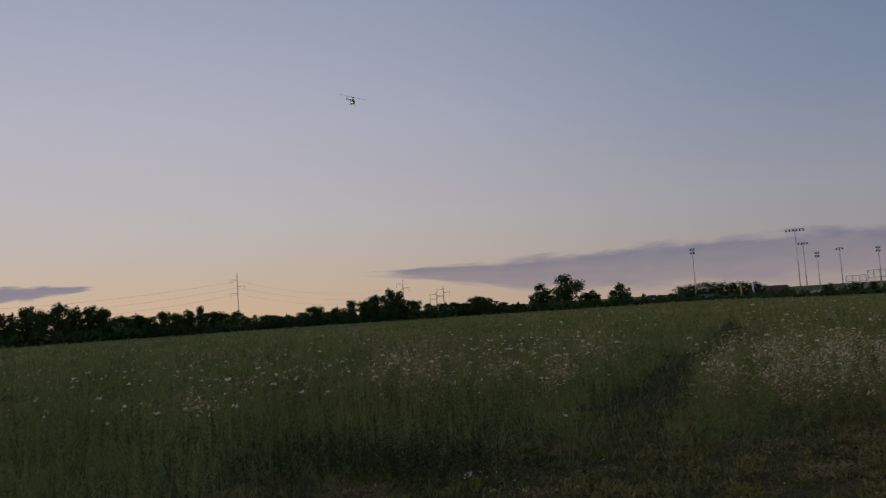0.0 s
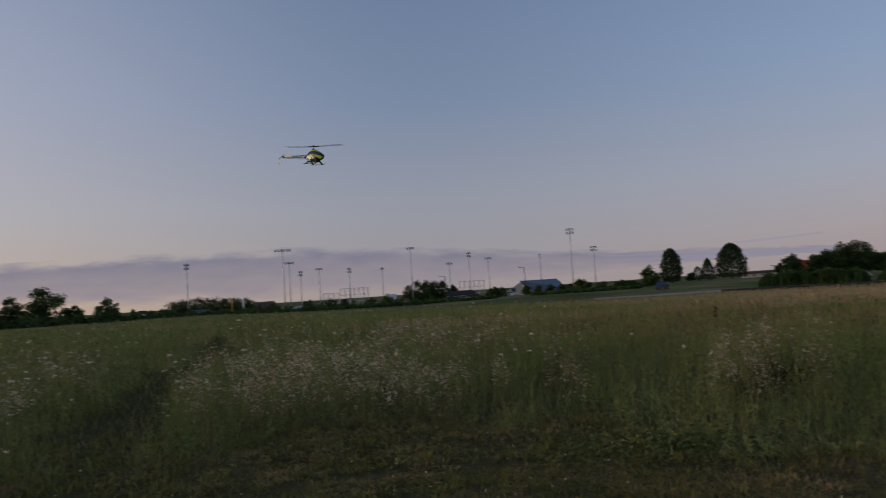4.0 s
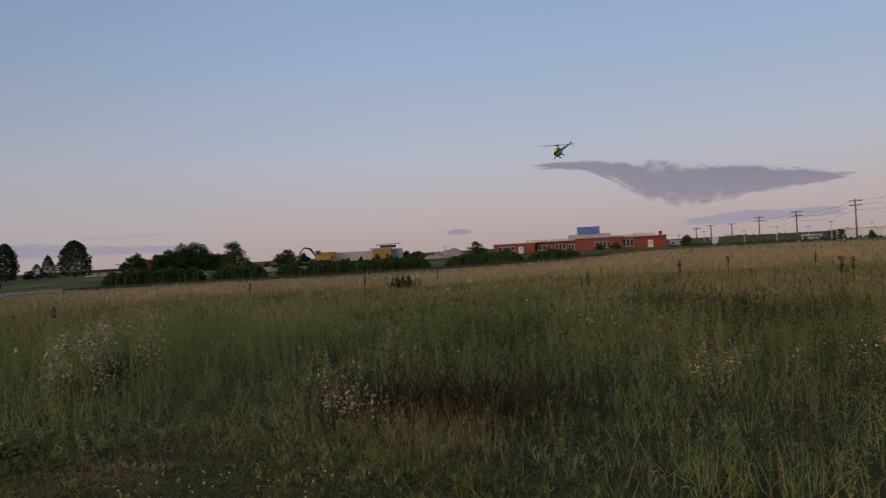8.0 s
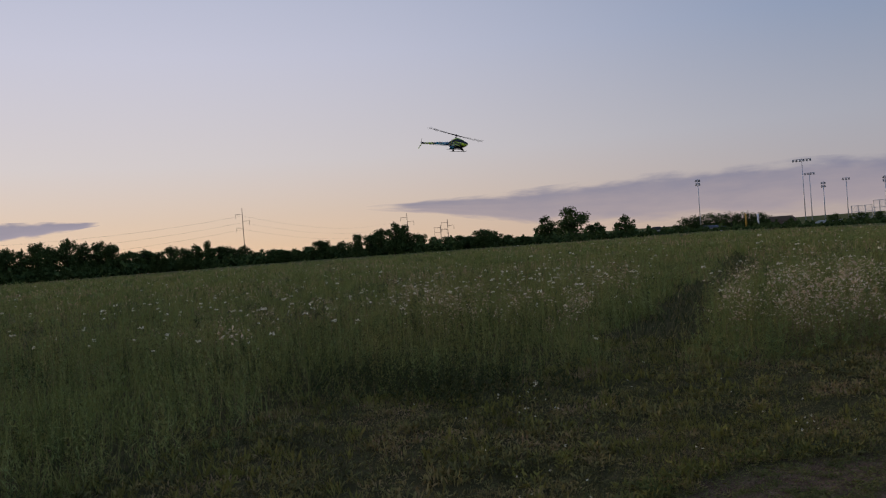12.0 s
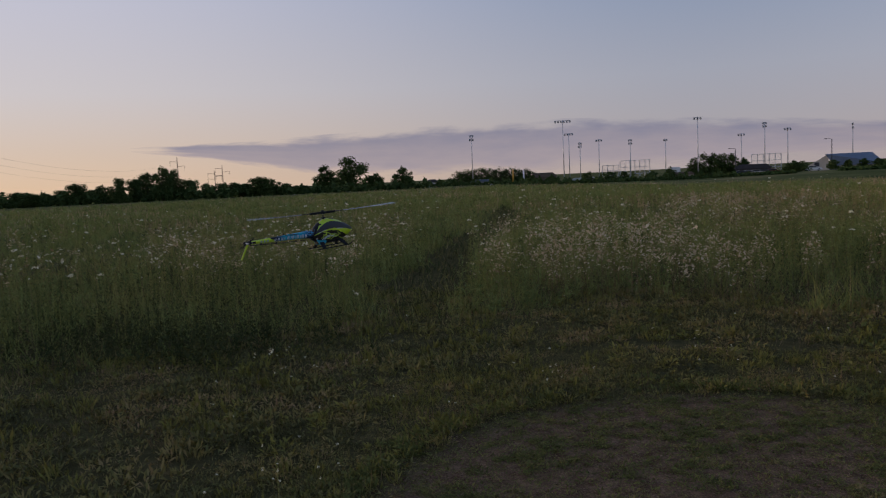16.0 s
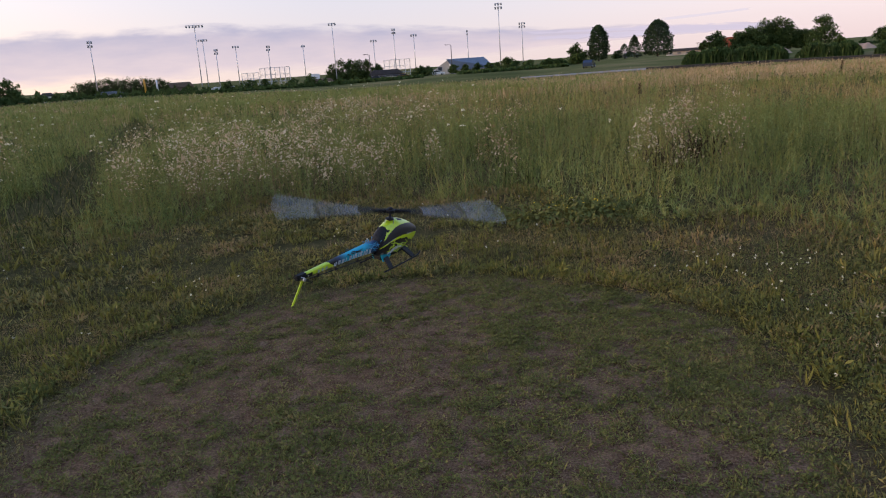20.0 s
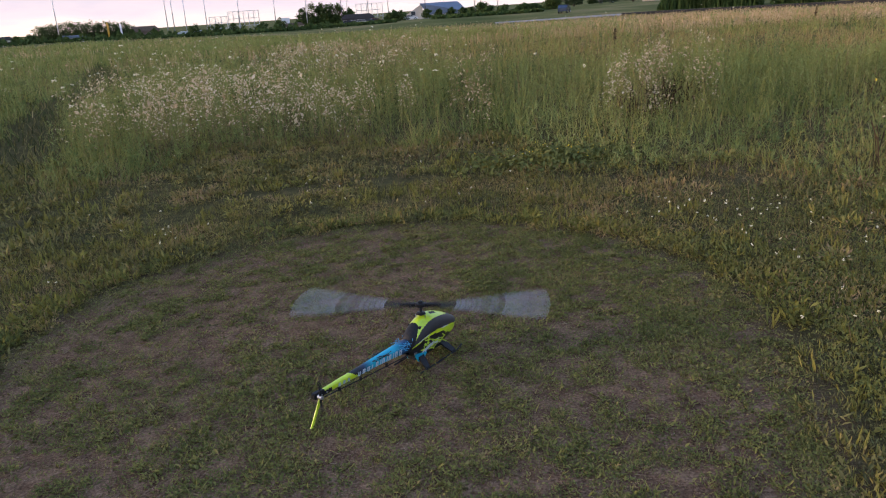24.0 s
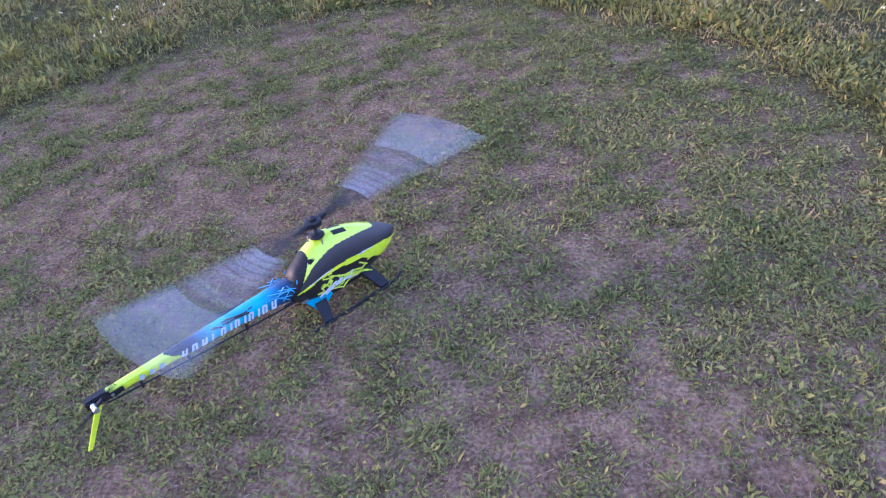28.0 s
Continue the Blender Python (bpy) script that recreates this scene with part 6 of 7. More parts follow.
seed_clumps([(-7.6, 10.2, 0.45, 0.8, 46), (-6.9, 11.3, 0.5, 0.85, 46), (-8.6, 12.0, 0.7, 0.9, 56), (-6.4, 13.8, 0.7, 0.9, 50), (-10.5, 12.5, 0.8, 0.9, 50), (-5.2, 10.0, 0.35, 0.8, 34), (-5.0, 11.2, 0.4, 0.8, 34), (-11.5, 9.5, 0.7, 0.85, 36), (-12.5, 16.0, 1.2, 0.95, 60),
             (-3.0, 15.5, 0.8, 0.95, 50), (-8.0, 18.0, 1.2, 0.95, 50), (-15, 13, 1.3, 0.9, 50), (-9.6, 6.9, 0.5, 0.75, 24)], "pale_seed_heads", "cream seed heads scattered through the green meadow")

# dry straw-coloured grass, thickest towards the building site
rng = np.random.default_rng(71)
for n, r0, r1, h1, w, sz in ((30000, 4.0, 17, 0.66, 0.0045, 0.010), (60000, 15, 45, 0.72, 0.013, 0.026), (210000, 35, 126, 0.5, 0.06, 0.08)):
    x, y = scatter(n, r0, r1, even=r1 < 40)
    keep = ~in_mown(x, y) & (rng.uniform(0, 1, len(x)) < dryness(x, y) * (0.35 + 0.9 * patchy(x, y, 0.9, 22)) + 0.02)
    x, y = x[keep], y[keep]
    h = rng.uniform(0.55, 1.0, len(x)) * h1 * np.clip(stand(x, y) * 1.35, 0.3, 1)
    blades(x, y, h, w * rng.uniform(0.7, 1.4, len(x)), rng.uniform(0.05, 0.4, len(x)), "dry_grass", M_STRAW if r0 > 30 else M_DRY, "straw-coloured dry grass gone to seed", "grass", bent=False)
    x, y, h = x[::4], y[::4], h[::4]
    herbs(x, y, h * rng.uniform(0.85, 1.05, len(x)), sz * rng.uniform(0.5, 1.2, len(x)), "grass_seed_heads", M_STRAW if r0 > 30 else M_DRY, "dry brown seed heads of meadow grass", "grass", -0.6)


# rougher grass behind the one who watches
n = 5000
a = np.radians(rng.uniform(100, 288, n))
r_ = np.sqrt(rng.uniform(0.5, 18 ** 2, n))
x, y = r_ * np.sin(a), r_ * np.cos(a) - 0.2
X, Y, H = tufts(x, y, rng.uniform(0.05, 0.16, n), 12, 0.06 * np.exp(rng.normal(0, 0.35, n)) * (1 + np.clip(r_ - 4, 0, 5)))
k = len(X)
blades(X, Y, np.maximum(H, 0.02), rng.uniform(0.006, 0.014, k), rng.uniform(0.2, 1.1, k), "rough_grass", M_TURF, "rough unmown grass around the edge of the turf", "grass", bent=False)


# flowers: flat white umbels, each a few scraps on a stem
def umbels(x, y, z, rad, name, mat, label, bits=10):
    k = len(x)
    X, Y, Z, R_ = np.repeat(x, bits), np.repeat(y, bits), np.repeat(z, bits), np.repeat(rad, bits)
    a, d = rng.uniform(0, math.tau, k * bits), np.sqrt(rng.uniform(0, 1, k * bits)) * 0.75
    herbs(X + R_ * d * np.cos(a), Y + R_ * d * np.sin(a), Z - R_ * 0.25 * d + rng.normal(0, 0.007, k * bits), R_ * 0.42, name, mat, label, "flowers", 0.0)
    blades(x, y, z, 0.004 + 0.0004 * np.hypot(x, y), 0.05, "flower_stems", M_HERB, "thin green flower stems", "stems")


n = 3600
x, y = scatter(n, 9.5, 60, -76, 62, even=False)
a = np.degrees(np.arctan2(x, y))
p = (patchy(x, y, 0.5, 31) ** 1.5) * np.interp(a, [-76, -50, -15, 5, 20, 35, 62], [1.2, 1.2, 0.9, 0.35, 0.08, 0.05, 0.03])
keep = ~in_mown(x, y) & (rng.uniform(0, 1, n) < p) & (mown_edge(x, y) > 1.12)
x, y = x[keep], y[keep]
g_ = np.radians(rng.normal(-29.5, 3.5, 150)), rng.normal(15, 3.2, 150)
x, y = np.concatenate([x, g_[1] * np.sin(g_[0])]), np.concatenate([y, g_[1] * np.cos(g_[0])])
g_ = np.radians(rng.normal(-40, 4, 60)), rng.normal(19, 4, 60)
x, y = np.concatenate([x, g_[1] * np.sin(g_[0])]), np.concatenate([y, g_[1] * np.cos(g_[0])])
umbels(x, y, rng.uniform(0.7, 1.1, len(x)), 0.0195 * np.exp(rng.normal(0, 0.45, len(x))) * (1 + np.hypot(x, y) / 60), "wild_carrot_flowers", M_BLOOM, "flat white umbels of wild carrot in the meadow")
# yellow flowers among the grass to the side
n = 110
x, y = scatter(n, 8, 40, 38, 72, even=False)
herbs(x, y, rng.uniform(0.4, 0.65, n), 0.014 + 0.0006 * np.hypot(x, y), "yellow_flowers", M_YELLOW, "small yellow meadow flowers", "flowers", 0.4)
# dark rusty docks
c = [(5.1, 5.55, 0.26, 130), (5.5, 5.1, 0.3, 260), (5.75, 4.5, 0.3, 260), (6.0, 3.8, 0.3, 90), (4.2, 9.6, 0.2, 120), (5.2, 10.6, 0.2, 120), (7.6, 8.2, 0.6, 140)]
x = np.concatenate([rng.normal(a, s, k) for a, b, s, k in c])
y = np.concatenate([rng.normal(b, s * 0.8, k) for a, b, s, k in c])
blades(x, y, rng.uniform(0.15, 0.62, len(x)), 0.014, rng.uniform(0.2, 0.8, len(x)), "dark_dock", M_RUST, "dark rusty dock leaves in the meadow", "weeds")
x, y = rng.normal(4.75, 0.3, 700), rng.normal(4.2, 0.55, 700)
h = rng.uniform(0.1, 0.46, 700)
blades(x, y, h, 0.0042, rng.uniform(0.05, 0.6, 700), "pale_grass", M_DRY, "pale dry grass in front of dark docks", "grass", bent=False)
herbs(x[::3], y[::3], h[::3], 0.009, "grass_seed_heads", M_DRY, "pale seed heads of dry grass", "grass", -0.6)
for x0, y0, sx, sy, k in ((12.9, 4.1, 0.9, 0.5, 110), (14.7, 5.4, 1.2, 0.6, 150), (14.8, 3.3, 1.0, 0.5, 90), (16.3, 7.2, 1.0, 0.6, 90), (9.3, 7.4, 0.7, 0.4, 60)):
    forbs(rng.normal(x0, sx, k), rng.normal(y0, sy, k), rng.uniform(0.25, 0.6, k), 20, 0.10, 0.2, "dark_thicket", M_DARKWEED, "dark low thicket of weeds in the dry meadow")
bx, by = rng.normal(24.2, 0.32, 34), rng.normal(23.0, 0.32, 34)
forbs(bx, by, rng.uniform(0.35, 0.8, 34), 36, 0.16, 0.3, "meadow_bush", M_DARKWEED, "small dark bush standing alone in the meadow")
x, y = rng.normal(-5.6, 1.0, 330), rng.normal(6.6, 0.5, 330)
forbs(x, y, rng.uniform(0.15, 0.5, 330), 20, 0.075, 0.2, "dark_patch", M_DARKWEED, "dark shaggy patch of weeds beside the turf")


def dock_spike(p, h, seed):
    """A dead brown dock: a stem with dense seed whorls."""
    global rng
    rng = np.random.default_rng(seed)
    th = thing("dock_plant", "dead dark brown dock stalk standing in the grass", "plant", "dock stalks", Matrix.Translation((p[0], p[1], float(terrain(p[0], p[1])))))
    part("stem", tube_bm([(0, 0, -0.05), (0.02, 0.01, h * 0.6), (0.03, 0, h)], [0.012, 0.009, 0.005], 5), M_RUST, th)
    k = 90
    z = rng.uniform(0.5, 1.0, k) * h
    c = np.c_[0.03 * z / h + rng.normal(0, 0.028, k), rng.normal(0, 0.028, k), z]
    head_ = new("seed_head", cards(c, rng.uniform(0.015, 0.035, k), "seed_head", M_RUST))
    head_.parent = th
    tagged(head_, kind="stuff")


for i, (az_, r_, h_) in enumerate([(60.4, 24, 0.8), (77.5, 22, 1.05), (78.2, 25, 0.85), (75.9, 30, 0.9), (80.3, 20, 0.7), (43.5, 30, 0.9), (35.0, 32, 0.85), (67.0, 27, 0.9), (70.3, 30, 0.9), (22.0, 24, 0.8), (49.0, 34, 0.9)]):
    q = place(az_, r_)
    dock_spike(q, h_ * 0.82, 300 + i)


def wild_carrot(p, h, rad, seed):
    """One large white umbel that stands out of the meadow."""
    th = thing("wild_carrot", "tall wild carrot with a flat white flower head", "flower", "large wild carrots", Matrix.Translation((p[0], p[1], float(terrain(p[0], p[1])))))
    pr_ = random.Random(seed)
    part("stem", tube_bm([(0, 0, -0.02), (0.01, 0.01, h * 0.5), (0, 0, h)], [0.006, 0.005, 0.004], 6), M_HERB, th)
    bm = bmesh.new()
    for _ in range(26):
        a, d = pr_.uniform(0, math.tau), math.sqrt(pr_.uniform(0, 1)) * rad
        x0, y0, z0, s = d * math.cos(a), d * math.sin(a), h + 0.012 - 0.3 * d * d / rad, rad * pr_.uniform(0.14, 0.24)
        v = [bm.verts.new((x0 + s * math.cos(q * math.tau / 6), y0 + s * math.sin(q * math.tau / 6), z0 + pr_.uniform(-0.003, 0.003))) for q in range(6)]
        top = bm.verts.new((x0, y0, z0 + s * 0.6))
        for q in range(6):
            bm.faces.new((v[q], v[(q + 1) % 6], top))
    part("flower_head", bm, M_BLOOM, th)
    for q in range(5):
        a = q * math.tau / 5
        part("ray", tube_bm([(0, 0, h - 0.05), (rad * 0.6 * math.cos(a), rad * 0.6 * math.sin(a), h)], 0.0015, 4), M_HERB, th)


for i, (x_, y_, h_) in enumerate([(-2.44, 7.61, 0.78), (-0.48, 7.41, 0.75), (1.42, 8.93, 0.90), (1.76, 6.85, 0.75), (0.55, 8.15, 0.80), (0.25, 7.24, 0.80), (-9.31, 13.41, 0.80), (-2.58, 19.00, 0.70), (-0.40, 6.83, 0.60), (0.16, 7.60, 0.70), (1.43, 8.47, 0.85), (1.42, 8.02, 0.70), (-4.08, 16.85, 0.70)]):
    if mown_edge(np.float64(x_), np.float64(y_)) > 1.0:
        wild_carrot((x_, y_), h_, 0.032, 400 + i)


# ---- model helicopter ----
def paint(name, col, rough=0.28, coat=0.5):
    m, n, l, b = material(name, rough, 0, 0.5)
    b.inputs["Coat Weight"].default_value = coat
    nz = noise_node(n, l, 60, 4)
    c = ramp(n, [(0.3, tuple(v * 0.86 for v in col)), (0.7, col)])
    l.new(nz.outputs[0], c.inputs[0])
    l.new(c.outputs[0], b.inputs["Base Color"])
    return m


def fade_paint(name, stops):
    """Airbrushed paint whose colour runs along the boom; stops are in metres from the mast."""
    m, n, l, b = material(name, 0.45, 0, 0.3)
    b.inputs["Coat Weight"].default_value = 0.1
    tc = n.new("ShaderNodeTexCoord")
    sp_ = n.new("ShaderNodeSeparateXYZ")
    l.new(tc.outputs["Object"], sp_.inputs[0])
    nz = noise_node(n, l, 30, 4)
    x = math_node(n, l, "ADD", sp_.outputs[0], math_node(n, l, "MULTIPLY", math_node(n, l, "SUBTRACT", sp_.outputs[2], 0.14), -0.5))
    x = math_node(n, l, "ADD", x, math_node(n, l, "MULTIPLY", math_node(n, l, "SUBTRACT", nz.outputs[0], 0.5), 0.03))
    r = ramp(n, [(p + 0.8, c) for p, c in stops])
    l.new(math_node(n, l, "ADD", x, 0.8), r.inputs[0])
    l.new(r.outputs[0], b.inputs["Base Color"])
    return m


M_LIME = paint("neon_lime_paint", (0.52, 0.68, 0.02))
M_BLUE = paint("cyan_blue_paint", (0.004, 0.30, 0.44))
M_BLACK = paint("black_paint", (0.012, 0.012, 0.014))
M_TINT = paint("tinted_window_film", (0.022, 0.022, 0.026), 0.5, 0.0)
M_DECAL = paint("white_decal", (0.5, 0.55, 0.6), 0.4)
M_GREYDECAL = paint("grey_decal", (0.32, 0.4, 0.36), 0.4)
M_SCRIBBLE = paint("lime_decal", (0.45, 0.6, 0.05), 0.4)
M_CYAN = paint("cyan_decal", (0.06, 0.36, 0.62), 0.4)
M_BOOM = fade_paint("faded_blue_paint", [(-0.46, (0.008, 0.010, 0.014)), (-0.425, (0.012, 0.03, 0.07)), (-0.365, (0.004, 0.34, 0.45)), (-0.23, (0.004, 0.33, 0.46)), (-0.165, (0.008, 0.06, 0.14)), (-0.12, (0.008, 0.012, 0.025))])
M_CARBON = surface("carbon_fibre", (0.016, 0.016, 0.018), (0.008, 0.008, 0.009), scale=90, rough=0.5, spec=0.2)
M_STEEL = surface("bright_steel", (0.5, 0.5, 0.52), scale=40, rough=0.3, metal=0.9)
M_BLADE = surface("white_blade", (0.42, 0.45, 0.47), (0.36, 0.39, 0.41), scale=20, rough=0.35)
M_BLADEGREY = surface("grey_blade_stripe", (0.15, 0.155, 0.165), scale=30, rough=0.4)
M_BLADEPALE = surface("pale_blade_stripe", (0.24, 0.25, 0.265), scale=30, rough=0.4)
M_BLADEDARK = surface("black_blade", (0.02, 0.02, 0.022), scale=30, rough=0.7, spec=0.15)


def loft(stations, n_round, n_long, power=2.3):
    """Cross-sections x, bottom, top, half width, smoothly drawn into a skin: points by station and by angle."""
    xs = [s[0] for s in stations]
    x = np.linspace(xs[0], xs[-1], n_long)
    cols = []
    for k in (1, 2, 3):
        v = np.array([s[k] for s in stations])
        m = np.gradient(v, xs)
        i = np.clip(np.searchsorted(xs, x) - 1, 0, len(xs) - 2)
        h = np.array(xs)[i + 1] - np.array(xs)[i]
        u = (x - np.array(xs)[i]) / h
        cols.append((2 * u ** 3 - 3 * u ** 2 + 1) * v[i] + (u ** 3 - 2 * u ** 2 + u) * h * m[i] + (-2 * u ** 3 + 3 * u ** 2) * v[i + 1] + (u ** 3 - u ** 2) * h * m[i + 1])
    a = np.linspace(0, math.tau, n_round, endpoint=False)
    ca, sa = np.cos(a), np.sin(a)
    py = np.sign(ca) * np.abs(ca) ** (2 / power)
    pz = np.sign(sa) * np.abs(sa) ** (2 / power)
    P = np.zeros((n_long, n_round, 3))
    P[:, :, 0] = x[:, None]
    P[:, :, 1] = np.maximum(cols[2], 0.002)[:, None] * py
    P[:, :, 2] = ((cols[0] + cols[1]) / 2)[:, None] + ((cols[1] - cols[0]) / 2)[:, None] * pz
    return P


def skin_parts(P, region, names, parent, ends=True):
    """One mesh for each paint region of a lofted skin; region gets the middle of a face and its height from 0 to 1."""
    nl, nr = P.shape[:2]
    sets = {}
    for i in range(nl - 1):
        lo, hi = P[i, :, 2].min(), P[i, :, 2].max()
        for j in range(nr):
            q = [(i, j), (i + 1, j), (i + 1, (j + 1) % nr), (i, (j + 1) % nr)]
            c = sum(P[p] for p in q) / 4
            sets.setdefault(region(c[0], c[1], (c[2] - lo) / max(hi - lo, 1e-6)), []).append(q)
    made = {}
    for key, quads in sets.items():
        bm = bmesh.new()
        vs = {}
        for q in quads:
            for p in q:
                if p not in vs:
                    vs[p] = bm.verts.new(P[p])
            bm.faces.new([vs[p] for p in q])
        if ends:
            for i in (0, nl - 1):
                ring = [vs.get((i, j)) for j in range(nr)]
                if all(ring):
                    bm.faces.new(ring)
        bmesh.ops.recalc_face_normals(bm, faces=bm.faces[:])
        name, mat, label = names[key]
        made[key] = part(name, bm, mat, parent, label, smooth=True)
    return made


def strokes(P_side, segs, width, mat, name, parent, label, thick=0.0012):
    """Thin painted strokes lying on both sides, pairs of points in x and z with the side's y at each: a marking is laid stroke by stroke, a scribble is one part."""
    for s in (-1, 1):
        bm = bmesh.new()
        for (x0, z0), (x1, z1) in segs:
            a = Vector((x0, s * P_side(x0, z0), z0))
            b = Vector((x1, s * P_side(x1, z1), z1))
            nrm = Vector((0, s, 0))
            w = (b - a).normalized().cross(nrm).normalized() * width / 2
            q = [a - w, a + w, b + w, b - w]
            v0 = [bm.verts.new(p + nrm * 0.0008) for p in q]
            v1 = [bm.verts.new(p + nrm * (0.0008 + thick)) for p in q]
            bm.faces.new(v1)
            bm.faces.new(v0[::-1])
            for i in range(4):
                bm.faces.new((v0[i], v0[(i + 1) % 4], v1[(i + 1) % 4], v1[i]))
            if name == "marking":
                bmesh.ops.recalc_face_normals(bm, faces=bm.faces[:])
                part(name, bm, mat, parent, label)
                bm = bmesh.new()
        if name != "marking":
            bmesh.ops.recalc_face_normals(bm, faces=bm.faces[:])
            tagged(part(name, bm, mat, parent, label), kind="stuff")


def helicopter():
    th = thing("model_helicopter", "lime, blue and black model helicopter with turning white-tipped rotor", "helicopter")
    # canopy
    body = [(-0.130, 0.085, 0.132, 0.026), (-0.114, 0.070, 0.164, 0.037), (-0.08, 0.057, 0.198, 0.046), (-0.02, 0.05, 0.231, 0.052), (0.02, 0.048, 0.241, 0.056), (0.075, 0.048, 0.231, 0.056),
            (0.13, 0.053, 0.210, 0.051), (0.18, 0.066, 0.184, 0.042), (0.22, 0.086, 0.160, 0.030), (0.245, 0.107, 0.143, 0.015), (0.257, 0.121, 0.131, 0.003)]
    P = loft(body, 192, 240, 2.2)

    def zone(x, y, v):
        """The paint by the place along the hull and the height on it, from 0 at the belly to 1 at the crest."""
        gap = np.interp(x, [-0.134, -0.105, -0.078, -0.055, -0.042], [0.40, 0.66, 0.84, 0.95, 1.2])
        sill = np.interp(x, [-0.10, -0.05, 0.01, 0.08, 0.14, 0.19, 0.225, 0.256], [0.57, 0.56, 0.56, 0.58, 0.60, 0.60, 0.50, 0.30])
        roof = np.interp(x, [-0.134, -0.098, -0.058, 0.0, 0.05, 0.10, 0.15, 0.175, 0.19], [0.62, 0.72, 0.81, 0.85, 0.87, 0.90, 0.94, 0.97, 1.2])
        belly = np.interp(x, [-0.118, -0.08, -0.02, 0.04, 0.10, 0.14, 0.18, 0.256], [0.52, 0.51, 0.50, 0.49, 0.46, 0.36, 0.14, 0.0]) + 0.012 * math.sin(x * 90)
        if v > gap:
            return "hollow"
        if 0.040 < x < 0.084 and 0.006 < abs(y) < 0.023 and v > 0.9:
            return "vent" if y > 0 else "other_vent"
        if v > roof:
            return "lime"
        if v > sill:
            return "glass"
        if sill - 0.022 < v <= sill and (-0.085 < x < -0.005 or 0.085 < x < 0.145):
            return ("rear_stripe" if x < 0.04 else "front_stripe") + ("_a" if y > 0 else "_b")
        return "lime" if v > belly else "dark"

    names = {"lime": ("canopy_shell", M_LIME, "neon lime canopy shell"), "glass": ("canopy_window", M_TINT, "glossy black window area"),
             **{k + e: ("canopy_stripe", M_DECAL, "thin white stripe") for k in ("rear_stripe", "front_stripe") for e in ("_a", "_b")}, "dark": ("lower_side", M_BLACK, "black lower side with bright scribbles"),
             "hollow": ("canopy_opening", M_CARBON, "dark opening behind the mast"),
             "vent": ("roof_vent", M_CARBON, "dark roof vent"), "other_vent": ("roof_vent", M_CARBON, "dark roof vent")}
    sk = skin_parts(P, zone, names, th)
    side = lambda x, z: float(np.interp(x, [b[0] for b in body], [b[3] for b in body])) * (0.97 if z > 0.09 else 0.88)
    rr = random.Random(8)
    segs = []
    for _ in range(34):
        x, z = rr.uniform(-0.045, 0.12), rr.uniform(0.075, 0.125)
        dx, dz = rr.uniform(-0.045, 0.045), rr.uniform(-0.026, 0.026)
        segs.append(((x, z), (x + dx, z + dz)))
    strokes(side, segs, 0.0046, M_SCRIBBLE, "side_graphic", sk["dark"], "scribbled lime graphic")
    segs = [((-0.06, 0.075), (0.0, 0.105)), ((-0.04, 0.075), (0.02, 0.108)), ((-0.055, 0.08), (0.03, 0.098)), ((0.0, 0.09), (0.06, 0.11)), ((0.01, 0.1), (0.07, 0.085)), ((-0.03, 0.09), (0.05, 0.1))]
    strokes(side, segs, 0.0058, M_DECAL, "side_graphic", sk["dark"], "slanting white graphic")
    # boom
    boom = [(-0.70, 0.130, 0.154, 0.009), (-0.6, 0.127, 0.156, 0.011), (-0.45, 0.121, 0.158, 0.014), (-0.3, 0.114, 0.160, 0.018), (-0.18, 0.103, 0.160, 0.024), (-0.1, 0.090, 0.155, 0.031), (-0.06, 0.083, 0.146, 0.033)]
    B = loft(boom, 32, 120, 2.6)

    def bzone(x, y, v):
        return "lime" if x + 0.05 * (v - 0.5) < -0.475 else "blue"

    bn = {"lime": ("tail_boom_end", M_LIME, "lime rear of the boom"), "blue": ("tail_boom", M_BOOM, "boom airbrushed from black to cyan blue")}
    bk = skin_parts(B, bzone, bn, th)
    bside = lambda x, z: float(np.interp(x, [b[0] for b in boom], [b[3] for b in boom])) * 0.985
    mid = lambda x: float(np.interp(x, [b[0] for b in boom], [(b[1] * 0.6 + b[2] * 0.4) for b in boom]))
    segs = []
    x = -0.462
    for i, wide in enumerate((2, 2, 2, 1, 0, 2, 1, 2, 1, 2, 1, 2, 2)):
        if wide:
            h = 0.0085 + 0.005 * (i / 13)
            segs.append(((x, mid(x) - h), (x + 0.006, mid(x) + h)))
            if wide == 2:
                segs.append(((x + 0.010, mid(x) - h), (x + 0.016, mid(x) + h)))
                segs.append(((x + 0.004, mid(x) + h * (0.9 if i % 2 else -0.8)), (x + 0.013, mid(x) + h * (0.9 if i % 2 else -0.8))))
        x += (0.013, 0.013, 0.0285)[wide]
    strokes(bside, segs, 0.0055, M_DECAL, "marking", bk["blue"], "plain slanting white stroke")
    segs = []
    for i in range(3):
        x = -0.575 + i * 0.027
        segs.append(((x, mid(x) - 0.007), (x + 0.006, mid(x) + 0.007)))
    strokes(bside, segs, 0.013, M_GREYDECAL, "marking", bk["lime"], "plain grey bar")
    segs = [((-0.15 + rr.uniform(-0.06, 0.05), 0.145 + rr.uniform(-0.03, 0.022)), (-0.15 + rr.uniform(-0.06, 0.05), 0.145 + rr.uniform(-0.03, 0.022))) for _ in range(9)]
    strokes(bside, segs, 0.0022, M_CYAN, "scratch_graphic", bk["blue"], "thin cyan scratch graphic")
